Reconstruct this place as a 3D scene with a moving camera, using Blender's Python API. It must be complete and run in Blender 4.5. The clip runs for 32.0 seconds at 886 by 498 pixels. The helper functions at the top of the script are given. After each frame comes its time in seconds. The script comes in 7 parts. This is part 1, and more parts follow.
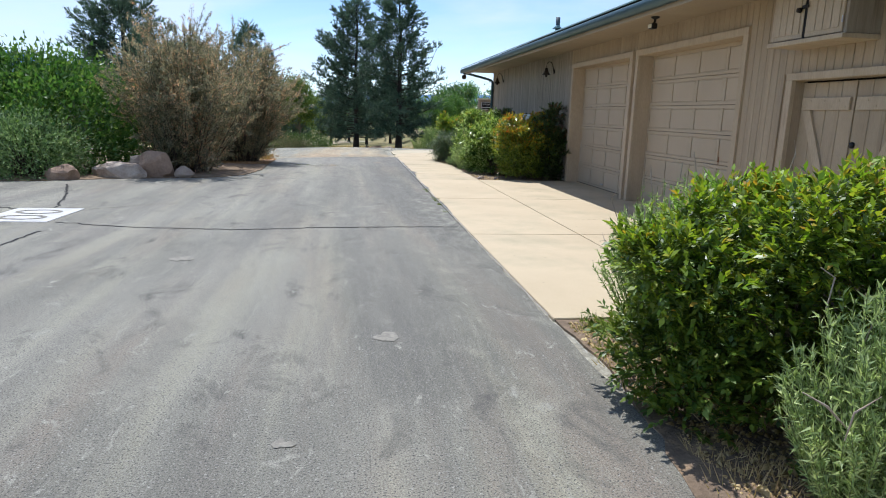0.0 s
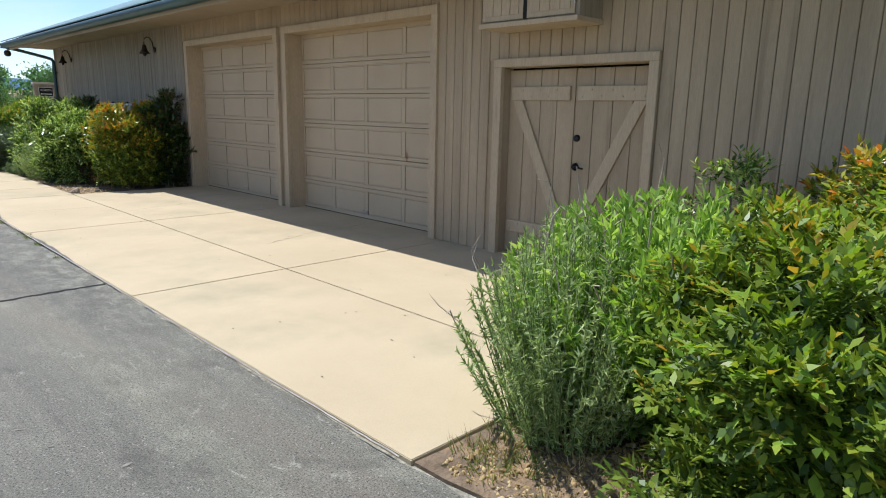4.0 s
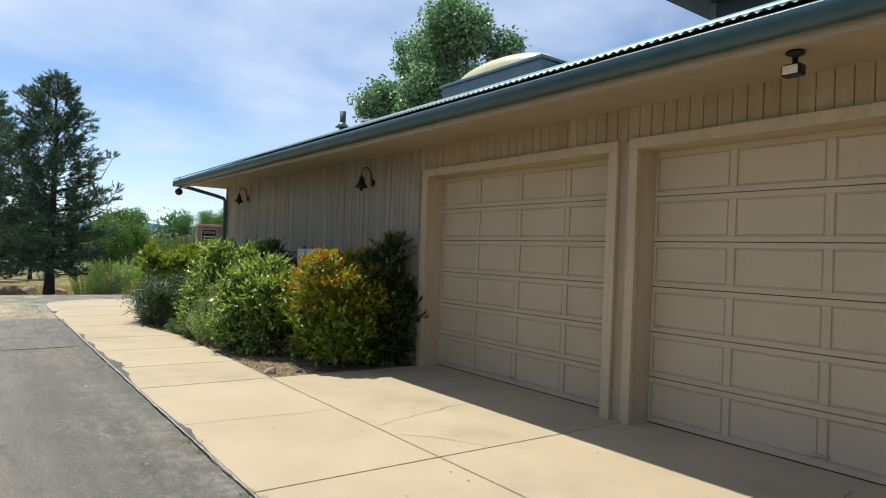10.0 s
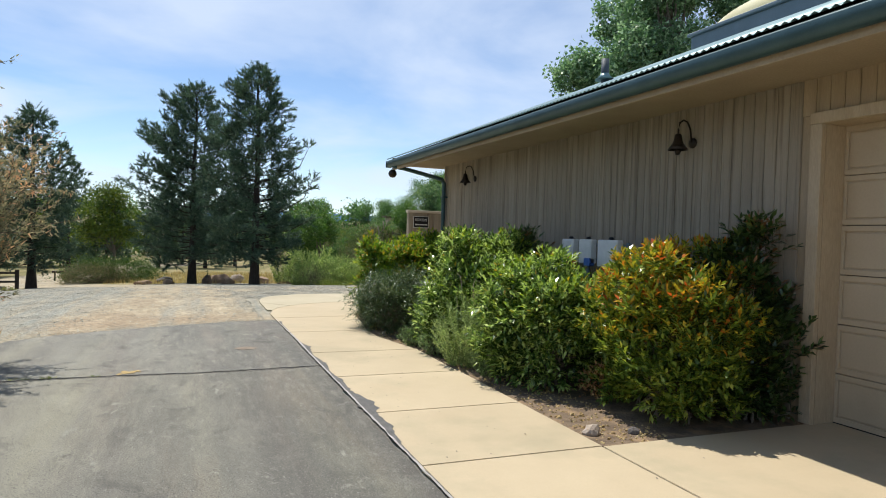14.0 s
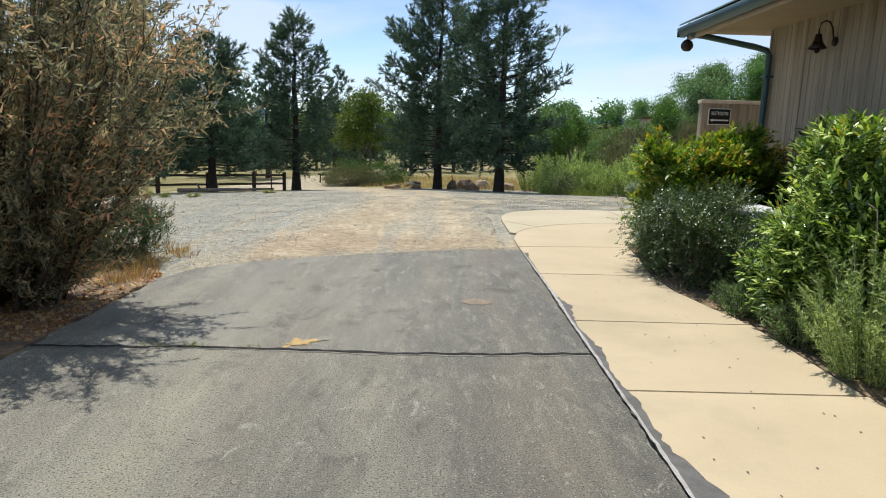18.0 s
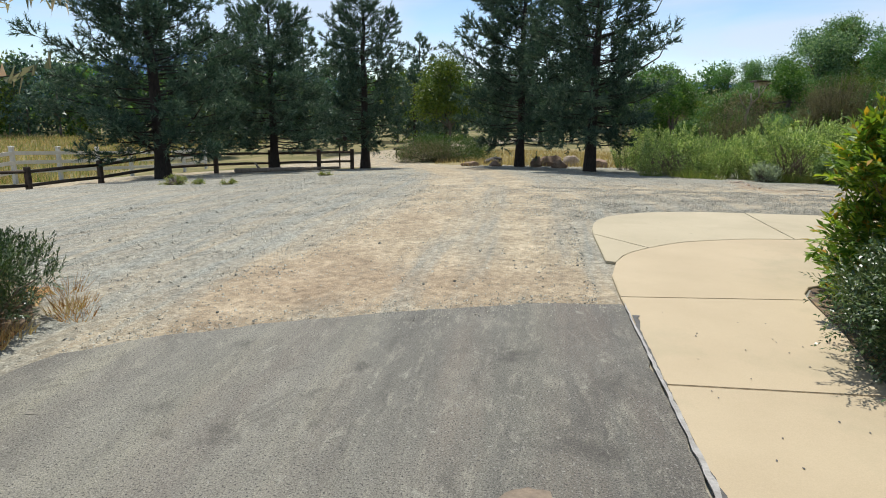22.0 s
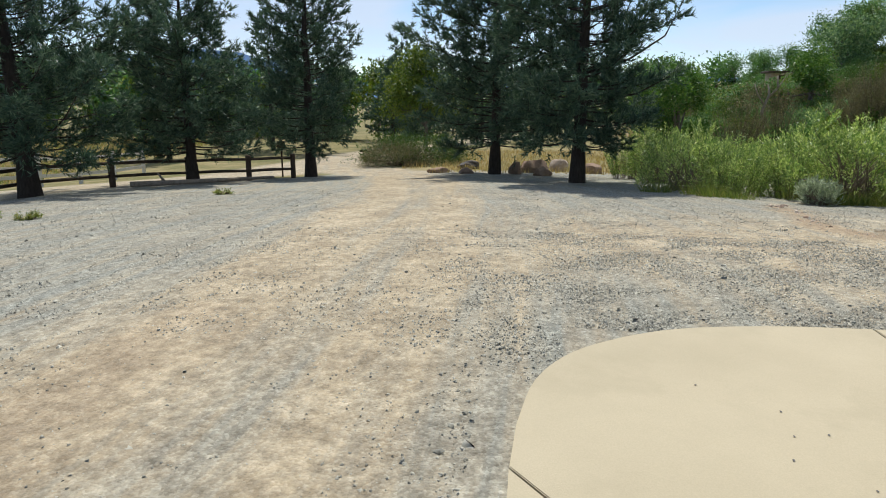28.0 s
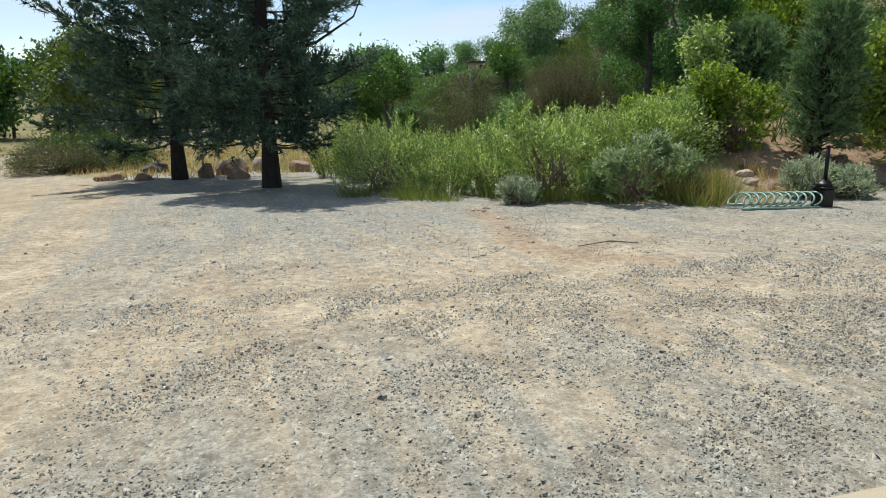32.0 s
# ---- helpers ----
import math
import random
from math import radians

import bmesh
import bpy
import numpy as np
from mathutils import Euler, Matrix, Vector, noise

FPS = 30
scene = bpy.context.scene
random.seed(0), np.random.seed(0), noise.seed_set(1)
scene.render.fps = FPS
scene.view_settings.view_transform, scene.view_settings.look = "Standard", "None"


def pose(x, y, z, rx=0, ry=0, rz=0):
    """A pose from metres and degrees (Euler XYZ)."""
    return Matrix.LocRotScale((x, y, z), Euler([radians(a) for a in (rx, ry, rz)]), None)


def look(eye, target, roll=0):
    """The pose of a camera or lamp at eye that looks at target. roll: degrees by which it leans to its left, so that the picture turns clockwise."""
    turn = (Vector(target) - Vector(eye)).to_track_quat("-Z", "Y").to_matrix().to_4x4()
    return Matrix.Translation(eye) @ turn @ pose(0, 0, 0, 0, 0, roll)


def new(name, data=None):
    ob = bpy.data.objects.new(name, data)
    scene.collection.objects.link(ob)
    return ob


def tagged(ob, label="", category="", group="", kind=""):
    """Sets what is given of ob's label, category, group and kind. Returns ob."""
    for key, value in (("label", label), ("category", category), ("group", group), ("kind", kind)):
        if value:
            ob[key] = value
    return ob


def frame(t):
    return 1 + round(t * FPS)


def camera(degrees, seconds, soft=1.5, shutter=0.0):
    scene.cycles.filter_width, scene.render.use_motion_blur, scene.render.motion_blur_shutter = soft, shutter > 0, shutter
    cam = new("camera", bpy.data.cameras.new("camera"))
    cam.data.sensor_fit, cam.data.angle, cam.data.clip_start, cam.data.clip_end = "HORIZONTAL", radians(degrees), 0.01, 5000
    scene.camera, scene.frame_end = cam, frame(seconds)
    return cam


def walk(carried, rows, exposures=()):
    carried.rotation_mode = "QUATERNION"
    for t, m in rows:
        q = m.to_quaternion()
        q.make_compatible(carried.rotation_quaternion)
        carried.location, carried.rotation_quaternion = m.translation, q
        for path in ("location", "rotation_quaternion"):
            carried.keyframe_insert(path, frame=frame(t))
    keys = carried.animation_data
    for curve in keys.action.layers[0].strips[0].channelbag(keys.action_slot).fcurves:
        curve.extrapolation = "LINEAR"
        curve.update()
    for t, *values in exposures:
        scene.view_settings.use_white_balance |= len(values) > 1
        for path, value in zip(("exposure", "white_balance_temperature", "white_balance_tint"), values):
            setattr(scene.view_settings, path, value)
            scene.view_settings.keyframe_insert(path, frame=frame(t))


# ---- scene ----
cam = camera(69.5, 32.0, 1.0)
PATH = [
    (0, (-0.141, -3.101, 1.461), (0.142, -1.165, 1.048), 1.8),
    (0.5, (-0.152, -3.037, 1.463), (0.121, -1.103, 1.033), 1.8),
    (1, (-0.209, -2.801, 1.43), (0.111, -0.875, 0.995), 2.0),
    (1.5, (-0.246, -2.491, 1.415), (0.355, -0.633, 0.983), 2.0),
    (2, (-0.224, -2.13, 1.399), (0.716, -0.419, 0.967), 2.2),
    (2.5, (-0.244, -1.786, 1.418), (0.868, -0.178, 0.994), 2.3),
    (4.5, (-0.382, -0.223, 1.519), (1.087, 1.088, 1.172), 2.2),
    (4.6, (-0.382, -0.14, 1.516), (1.097, 1.179, 1.253), 2.2),
    (4.8, (-0.383, 0.026, 1.51), (1.109, 1.353, 1.374), 2.2),
    (5, (-0.383, 0.191, 1.503), (1.109, 1.517, 1.371), 2.2),
    (5.3, (-0.399, 0.424, 1.497), (1.09, 1.758, 1.433), 2.3),
    (5.5, (-0.409, 0.579, 1.493), (1.076, 1.918, 1.5), 2.3),
    (6, (-0.419, 0.996, 1.492), (1.079, 2.322, 1.49), 2.4),
    (6.5, (-0.361, 1.452, 1.491), (1.136, 2.779, 1.49), 2.5),
    (7, (-0.395, 1.898, 1.472), (1.096, 3.231, 1.478), 2.7),
    (7.5, (-0.378, 2.313, 1.475), (1.098, 3.663, 1.479), 2.5),
    (8, (-0.314, 2.747, 1.495), (1.15, 4.109, 1.501), 2.6),
    (8.5, (-0.287, 3.151, 1.468), (1.104, 4.588, 1.483), 2.6),
    (9, (-0.205, 3.544, 1.456), (1.177, 4.99, 1.471), 2.6),
    (9.5, (-0.127, 3.862, 1.492), (1.093, 5.447, 1.506), 2.3),
    (10, (-0.106, 4.225, 1.494), (1.082, 5.833, 1.517), 2.3),
    (10.5, (-0.1, 4.559, 1.48), (1.068, 6.155, 1.182), 2.3),
    (11, (-0.102, 4.965, 1.536), (1.045, 6.571, 1.218), 2.1),
    (11.5, (-0.156, 5.377, 1.556), (0.983, 6.992, 1.244), 1.8),
    (12, (-0.128, 5.804, 1.502), (0.988, 7.433, 1.188), 1.6),
    (12.5, (-0.104, 6.192, 1.534), (0.976, 7.846, 1.221), 1.7),
    (13, (-0.124, 6.592, 1.536), (0.915, 8.276, 1.249), 1.7),
    (13.5, (-0.093, 7.019, 1.498), (0.845, 8.785, 1.461), 1.7),
    (14, (-0.117, 7.471, 1.505), (0.628, 9.327, 1.466), 1.9),
    (14.5, (-0.139, 7.902, 1.475), (0.51, 9.793, 1.449), 2.1),
    (15, (-0.14, 8.336, 1.467), (0.403, 10.261, 1.433), 1.9),
    (15.5, (-0.122, 8.693, 1.481), (0.229, 10.662, 1.45), 2.1),
    (17.5, (0.156, 10.136, 1.439), (0.188, 12.119, 1.183), 2.0),
    (18, (0.268, 10.573, 1.423), (0.284, 12.541, 1.066), 1.6),
    (18.5, (0.299, 10.935, 1.456), (0.28, 12.887, 1.022), 1.9),
    (19, (0.339, 11.345, 1.475), (0.281, 13.297, 1.042), 1.6),
    (19.5, (0.401, 11.757, 1.493), (0.268, 13.706, 1.06), 1.5),
    (20, (0.42, 12.132, 1.497), (0.242, 14.073, 1.051), 1.3),
    (20.5, (0.471, 12.547, 1.483), (0.275, 14.488, 1.040), 1.4),
    (21, (0.536, 12.904, 1.507), (0.326, 14.842, 1.060), 1.1),
    (21.5, (0.513, 13.336, 1.494), (0.286, 15.271, 1.045), 1.1),
    (22, (0.541, 13.725, 1.499), (0.288, 15.657, 1.046), 0.7),
    (22.5, (0.553, 14.119, 1.532), (0.284, 16.049, 1.080), 0.6),
    (23, (0.509, 14.486, 1.547), (0.22, 16.412, 1.092), 0.5),
    (23.5, (0.511, 14.887, 1.551), (0.202, 16.808, 1.092), 0.3),
    (24, (0.53, 15.314, 1.560), (0.174, 17.228, 1.100), 0.1),
    (24.5, (0.541, 15.761, 1.558), (0.157, 17.669, 1.099), -0.0),
    (26.5, (1.067, 17.786, 1.441), (0.714, 19.703, 0.990), 0.4),
    (27, (1.127, 18.162, 1.430), (0.764, 20.074, 0.971), 0.4),
    (27.5, (1.2, 18.534, 1.422), (0.913, 20.46, 0.964), 0.3),
    (28, (1.358, 18.88, 1.442), (1.103, 20.809, 0.977), 0.3),
    (28.5, (1.498, 19.27, 1.443), (1.241, 21.196, 0.97), 0.2),
    (29, (1.646, 19.635, 1.433), (1.421, 21.566, 0.965), 0.1),
    (29.5, (1.807, 19.993, 1.438), (1.607, 21.926, 0.965), 0.3),
    (30, (1.885, 20.335, 1.439), (1.806, 22.275, 0.958), 0.4),
    (30.5, (2.0, 20.605, 1.445), (2.009, 22.548, 0.973), 0.2),
    (31, (2.19, 20.882, 1.463), (2.154, 22.825, 0.992), 0.1),
    (31.5, (2.336, 21.203, 1.446), (2.707, 23.106, 0.956), 0.2),
    (32, (2.524, 21.477, 1.463), (3.057, 23.34, 0.969), 0.2),
]
walk(cam, [(t, look(eye, target, roll)) for t, eye, target, roll in PATH],
     [(0, 0.27, 5900, 13), (1.5, 0.31, 6000, 13), (2.5, 0.37, 6150, 13), (4.5, 0.28, 6000, 11), (5.0, 0.28, 6150, 11), (6, 0.30, 6350, 11), (8, 0.26, 6450, 11), (10, 0.13, 6500, 10), (11, 0.08, 6500, 10), (13, 0.12, 6500, 10), (15, 0.19, 6550, 10), (17.5, 0.15, 6550, 10), (20, 0.11, 6500, 10), (24, -0.02, 6500, 10), (28, -0.03, 6500, 10), (32, 0.06, 6450, 10)])

# ---- world, sun, exposure ----
SUN_TO = Vector((-0.10, 0.48, 1.0)).normalized()
world = bpy.data.worlds.new("sky")
scene.world = world
world.use_nodes = True
wn, wl = world.node_tree.nodes, world.node_tree.links
wn.clear()
w_out = wn.new("ShaderNodeOutputWorld")
w_bg = wn.new("ShaderNodeBackground")
w_sky = wn.new("ShaderNodeTexSky")
w_sky.sky_type = "NISHITA"
w_sky.sun_disc = False
w_sky.sun_elevation = math.asin(SUN_TO.z)
w_sky.sun_rotation = math.atan2(SUN_TO.x, SUN_TO.y)
w_sky.air_density, w_sky.dust_density, w_sky.ozone_density = 1.0, 0.05, 2.2
w_sky.altitude = 1600
w_co = wn.new("ShaderNodeTexCoord")
w_sep = wn.new("ShaderNodeSeparateXYZ")
wl.new(w_co.outputs["Generated"], w_sep.inputs[0])
w_up = wn.new("ShaderNodeMath"); w_up.operation = "ADD"; w_up.inputs[1].default_value = 0.16
wl.new(w_sep.outputs["Z"], w_up.inputs[0])
w_div = wn.new("ShaderNodeVectorMath"); w_div.operation = "DIVIDE"
w_cmb = wn.new("ShaderNodeCombineXYZ")
for k in range(3):
    wl.new(w_up.outputs[0], w_cmb.inputs[k])
wl.new(w_co.outputs["Generated"], w_div.inputs[0])
wl.new(w_cmb.outputs[0], w_div.inputs[1])
w_noise = wn.new("ShaderNodeTexNoise")
w_noise.inputs["Scale"].default_value = 0.85
w_noise.inputs["Detail"].default_value = 7.0
w_noise.inputs["Roughness"].default_value = 0.52
w_noise.inputs["Distortion"].default_value = 0.4
wl.new(w_div.outputs[0], w_noise.inputs["Vector"])
w_ramp = wn.new("ShaderNodeValToRGB")
w_ramp.color_ramp.elements[0].position = 0.40
w_ramp.color_ramp.elements[1].position = 0.63
wl.new(w_noise.outputs["Fac"], w_ramp.inputs[0])
w_mix = wn.new("ShaderNodeMix"); w_mix.data_type = "RGBA"
w_mix.inputs["B"].default_value = (5.35, 6.1, 7.35, 1.0)
w_fac = wn.new("ShaderNodeMath"); w_fac.operation = "MULTIPLY"; w_fac.inputs[1].default_value = 0.72
wl.new(w_ramp.outputs[0], w_fac.inputs[0])
wl.new(w_fac.outputs[0], w_mix.inputs["Factor"])
wl.new(w_sky.outputs[0], w_mix.inputs["A"])
wl.new(w_mix.outputs["Result"], w_bg.inputs["Color"])
w_bg.inputs["Strength"].default_value = 0.132
wl.new(w_bg.outputs[0], w_out.inputs[0])

sun = new("sun", bpy.data.lights.new("sun", "SUN"))
sun.data.energy, sun.data.angle, sun.data.color = 4.4, radians(0.55), (1.0, 0.965, 0.905)
sun.matrix_world = look(SUN_TO * 60, (0, 0, 0))

# ---- materials ----


def nodes_of(name):
    m = bpy.data.materials.new(name)
    m.use_nodes = True
    t = m.node_tree
    t.nodes.clear()
    out = t.nodes.new("ShaderNodeOutputMaterial")
    return m, t.nodes, t.links, out


def ramp_of(nt, fac, stops, links):
    r = nt.new("ShaderNodeValToRGB")
    e = r.color_ramp.elements
    e[0].position, e[0].color = stops[0][0], (*stops[0][1], 1)
    e[1].position, e[1].color = stops[-1][0], (*stops[-1][1], 1)
    for p, c in stops[1:-1]:
        n = e.new(p)
        n.color = (*c, 1)
    links.new(fac, r.inputs[0])
    return r.outputs[0]


def noise_of(nt, links, vec, scale, detail=5.0, rough=0.55, stretch=None, distort=0.0):
    if stretch:
        mp = nt.new("ShaderNodeMapping")
        mp.inputs["Scale"].default_value = stretch
        links.new(vec, mp.inputs["Vector"])
        vec = mp.outputs[0]
    n = nt.new("ShaderNodeTexNoise")
    n.inputs["Scale"].default_value, n.inputs["Detail"].default_value = scale, detail
    n.inputs["Roughness"].default_value, n.inputs["Distortion"].default_value = rough, distort
    links.new(vec, n.inputs["Vector"])
    return n.outputs["Fac"]


def mixc(nt, links, fac, a, b, mode="MIX"):
    m = nt.new("ShaderNodeMix")
    m.data_type, m.blend_type = "RGBA", mode
    for sock, v in (("Factor", fac), ("A", a), ("B", b)):
        if isinstance(v, (int, float)):
            m.inputs[sock].default_value = v
        elif isinstance(v, tuple):
            m.inputs[sock].default_value = (*v, 1)
        else:
            links.new(v, m.inputs[sock])
    return m.outputs["Result"]


def step_of(nt, links, v, lo, hi):
    m = nt.new("ShaderNodeMapRange")
    m.inputs["From Min"].default_value, m.inputs["From Max"].default_value = lo, hi
    links.new(v, m.inputs["Value"])
    return m.outputs[0]


def surf(name, stops, scale=4.0, rough=0.8, fine=60.0, bump=0.25, stretch=None, stain=None, stain_scale=1.2,
         stain_stretch=None, stain_at=(0.52, 0.68), metal=0.0, vary=0.0, spec=0.4, grain=0.12):
    """Colour from broad noise, finer grain, a stain layer and bump, all at real-world size."""
    m, nt, links, out = nodes_of(name)
    pos = nt.new("ShaderNodeNewGeometry").outputs["Position"]
    col = ramp_of(nt, noise_of(nt, links, pos, scale, 6, 0.6, stretch), stops, links)
    g = noise_of(nt, links, pos, fine, 4, 0.6, stretch)
    gm = nt.new("ShaderNodeMapRange")
    gm.inputs["To Min"].default_value, gm.inputs["To Max"].default_value = 1 - 2 * grain, 1 + 2 * grain
    links.new(g, gm.inputs["Value"])
    sc = nt.new("ShaderNodeVectorMath"); sc.operation = "SCALE"
    links.new(col, sc.inputs[0]); links.new(gm.outputs[0], sc.inputs["Scale"])
    col = sc.outputs[0]
    if stain:
        f = step_of(nt, links, noise_of(nt, links, pos, stain_scale, 8, 0.62, stain_stretch), *stain_at)
        col = mixc(nt, links, f, col, stain)
    if vary:
        oi = nt.new("ShaderNodeObjectInfo").outputs["Random"]
        vm = nt.new("ShaderNodeMapRange")
        vm.inputs["To Min"].default_value, vm.inputs["To Max"].default_value = 1 - vary, 1 + vary
        links.new(oi, vm.inputs["Value"])
        s2 = nt.new("ShaderNodeVectorMath"); s2.operation = "SCALE"
        links.new(col, s2.inputs[0]); links.new(vm.outputs[0], s2.inputs["Scale"])
        col = s2.outputs[0]
    b = nt.new("ShaderNodeBsdfPrincipled")
    links.new(col, b.inputs["Base Color"])
    b.inputs["Roughness"].default_value, b.inputs["Metallic"].default_value = rough, metal
    b.inputs["Specular IOR Level"].default_value = spec
    if bump:
        bp = nt.new("ShaderNodeBump")
        bp.inputs["Strength"].default_value, bp.inputs["Distance"].default_value = bump, 0.02
        links.new(g, bp.inputs["Height"]); links.new(bp.outputs[0], b.inputs["Normal"])
    links.new(b.outputs[0], out.inputs[0])
    return m


def leafy(name, stops, rough=0.5, glow=0.35, trans=None, spec=0.4, gain=1.5):
    """Leaves: colour by island, patches by place, light passing through."""
    m, nt, links, out = nodes_of(name)
    stops = [(p, tuple(v * gain for v in c)) for p, c in stops]
    geo = nt.new("ShaderNodeNewGeometry")
    a = geo.outputs["Random Per Island"]
    n = noise_of(nt, links, geo.outputs["Position"], 1.6, 3, 0.5)
    add = nt.new("ShaderNodeMath"); add.operation = "MULTIPLY_ADD"
    links.new(n, add.inputs[0]); add.inputs[1].default_value = 0.9; add.inputs[2].default_value = -0.45
    ad2 = nt.new("ShaderNodeMath"); ad2.operation = "ADD"
    links.new(a, ad2.inputs[0]); links.new(add.outputs[0], ad2.inputs[1])
    col = ramp_of(nt, ad2.outputs[0], stops, links)
    b = nt.new("ShaderNodeBsdfPrincipled")
    links.new(col, b.inputs["Base Color"])
    b.inputs["Roughness"].default_value = rough
    b.inputs["Specular IOR Level"].default_value = spec
    tr = nt.new("ShaderNodeBsdfTranslucent")
    tc = mixc(nt, links, 1.0, col, trans or (1.05, 1.15, 0.62), "MULTIPLY")
    links.new(tc, tr.inputs[0])
    mx = nt.new("ShaderNodeMixShader")
    mx.inputs[0].default_value = glow
    links.new(b.outputs[0], mx.inputs[1]); links.new(tr.outputs[0], mx.inputs[2])
    links.new(mx.outputs[0], out.inputs[0])
    return m


def plain(name, c, rough=0.5, metal=0.0, spec=0.5):
    return surf(name, [(0.3, tuple(v * 0.85 for v in c)), (0.7, c)], 9.0, rough, 120, 0.08, metal=metal, spec=spec, grain=0.06)


M_SIDING = surf("painted_siding", [(0.3, (0.335, 0.258, 0.168)), (0.7, (0.42, 0.328, 0.216))], 1.3, 0.75, 38, 0.18, (4, 4, 0.35),
                (0.20, 0.15, 0.095), 2.2, (5, 5, 0.25), (0.58, 0.80), vary=0.05)
M_WEATHER = surf("weathered_siding", [(0.3, (0.285, 0.238, 0.178)), (0.7, (0.37, 0.315, 0.24))], 1.5, 0.85, 40, 0.3, (5, 5, 0.3),
                 (0.15, 0.115, 0.08), 2.6, (6, 6, 0.22), (0.50, 0.72), vary=0.08)
M_TRIM = surf("tan_trim_paint", [(0.3, (0.42, 0.327, 0.215)), (0.7, (0.48, 0.38, 0.255))], 2.0, 0.65, 26, 0.05, (3, 3, 0.6), (0.27, 0.20, 0.125), 2.4, (4, 4, 0.4), (0.60, 0.85), vary=0.03)
M_GDOOR = surf("garage_door_paint", [(0.3, (0.43, 0.342, 0.232)), (0.7, (0.485, 0.39, 0.268))], 1.4, 0.6, 60, 0.03, grain=0.04)
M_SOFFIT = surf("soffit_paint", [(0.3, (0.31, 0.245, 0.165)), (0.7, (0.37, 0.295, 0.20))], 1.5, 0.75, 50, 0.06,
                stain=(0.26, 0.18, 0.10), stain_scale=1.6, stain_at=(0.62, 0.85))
M_GUTTER = surf("green_gutter_metal", [(0.3, (0.035, 0.075, 0.085)), (0.7, (0.055, 0.105, 0.115))], 3.0, 0.38, 80, 0.04, metal=0.25)
M_ROOF = surf("green_metal_roof", [(0.3, (0.16, 0.27, 0.28)), (0.7, (0.23, 0.34, 0.34))], 2.0, 0.35, 70, 0.05, metal=0.3,
              stain=(0.30, 0.38, 0.37), stain_scale=14, stain_at=(0.55, 0.7))
M_UPPER = surf("blue_grey_wall_paint", [(0.3, (0.045, 0.06, 0.075)), (0.7, (0.065, 0.085, 0.10))], 2.0, 0.6, 60, 0.1)
M_FASCIA = surf("blue_grey_fascia", [(0.3, (0.12, 0.17, 0.20)), (0.7, (0.16, 0.21, 0.25))], 2.0, 0.5, 60, 0.05)
M_DOME = surf("yellowed_skylight_plastic", [(0.3, (0.62, 0.55, 0.30)), (0.7, (0.75, 0.68, 0.42))], 1.2, 0.35, 60, 0.03)
M_BLACK = plain("black_metal", (0.012, 0.012, 0.014), 0.4, 0.4)
M_BRONZE = surf("dark_bronze", [(0.3, (0.02, 0.016, 0.013)), (0.7, (0.05, 0.035, 0.025))], 12, 0.45, 90, 0.1, metal=0.6)
M_STEEL = plain("galvanised_steel", (0.45, 0.45, 0.44), 0.4, 0.8)
M_WHITE = plain("white_plastic", (0.72, 0.73, 0.72), 0.45)
M_RED = plain("red_cap", (0.45, 0.05, 0.04)); M_BLUE = plain("blue_cap", (0.06, 0.16, 0.45)); M_GREEN = plain("green_cap", (0.06, 0.28, 0.22))
M_LENS = plain("lamp_lens", (0.85, 0.82, 0.70), 0.2)
M_DARK = plain("dark_gap", (0.010, 0.009, 0.008), 0.9)
M_RUST = plain("rust", (0.25, 0.09, 0.03), 0.9)
M_LOG = surf("grey_log", [(0.3, (0.20, 0.165, 0.125)), (0.7, (0.36, 0.30, 0.235))], 3, 0.9, 40, 0.5, (4, 4, 1))
M_RAIL = surf("split_rail_wood", [(0.3, (0.05, 0.035, 0.025)), (0.7, (0.11, 0.08, 0.055))], 3, 0.9, 40, 0.5)
M_WFENCE = plain("white_fence_paint", (0.68, 0.66, 0.60), 0.6)
M_BARK = surf("pine_bark", [(0.3, (0.028, 0.023, 0.019)), (0.7, (0.066, 0.053, 0.043))], 6, 0.95, 30, 0.9, (3, 3, 0.8))
M_BARKG = surf("grey_bark", [(0.3, (0.10, 0.085, 0.07)), (0.7, (0.20, 0.175, 0.145))], 6, 0.95, 40, 0.6)
M_ROCK = surf("tan_rock", [(0.25, (0.28, 0.21, 0.155)), (0.5, (0.44, 0.35, 0.27)), (0.75, (0.60, 0.52, 0.43))], 3.5, 0.9, 25, 0.7, vary=0.15)
M_ROCKR = surf("reddish_rock", [(0.25, (0.19, 0.125, 0.085)), (0.75, (0.38, 0.27, 0.19))], 3.5, 0.9, 25, 0.7, vary=0.15)
M_ROCKG = surf("dark_rock", [(0.25, (0.07, 0.06, 0.055)), (0.75, (0.17, 0.15, 0.13))], 3.5, 0.9, 25, 0.7, vary=0.2)

M_SLAB = surf("buff_concrete", [(0.25, (0.45, 0.36, 0.228)), (0.75, (0.545, 0.445, 0.29))], 0.8, 0.85, 140, 0.12,
              stain=(0.37, 0.32, 0.205), stain_scale=0.75, stain_at=(0.50, 0.74), vary=0.025, grain=0.07)
M_SLABG = surf("grey_concrete", [(0.25, (0.42, 0.36, 0.238)), (0.75, (0.51, 0.44, 0.298))], 0.9, 0.85, 140, 0.12,
               stain=(0.39, 0.335, 0.22), stain_scale=1.2, stain_at=(0.55, 0.8), vary=0.02, grain=0.07)
M_SEAL = surf("pale_sealant", [(0.3, (0.27, 0.255, 0.23)), (0.7, (0.50, 0.48, 0.44))], 9, 0.8, 60, 0.5)
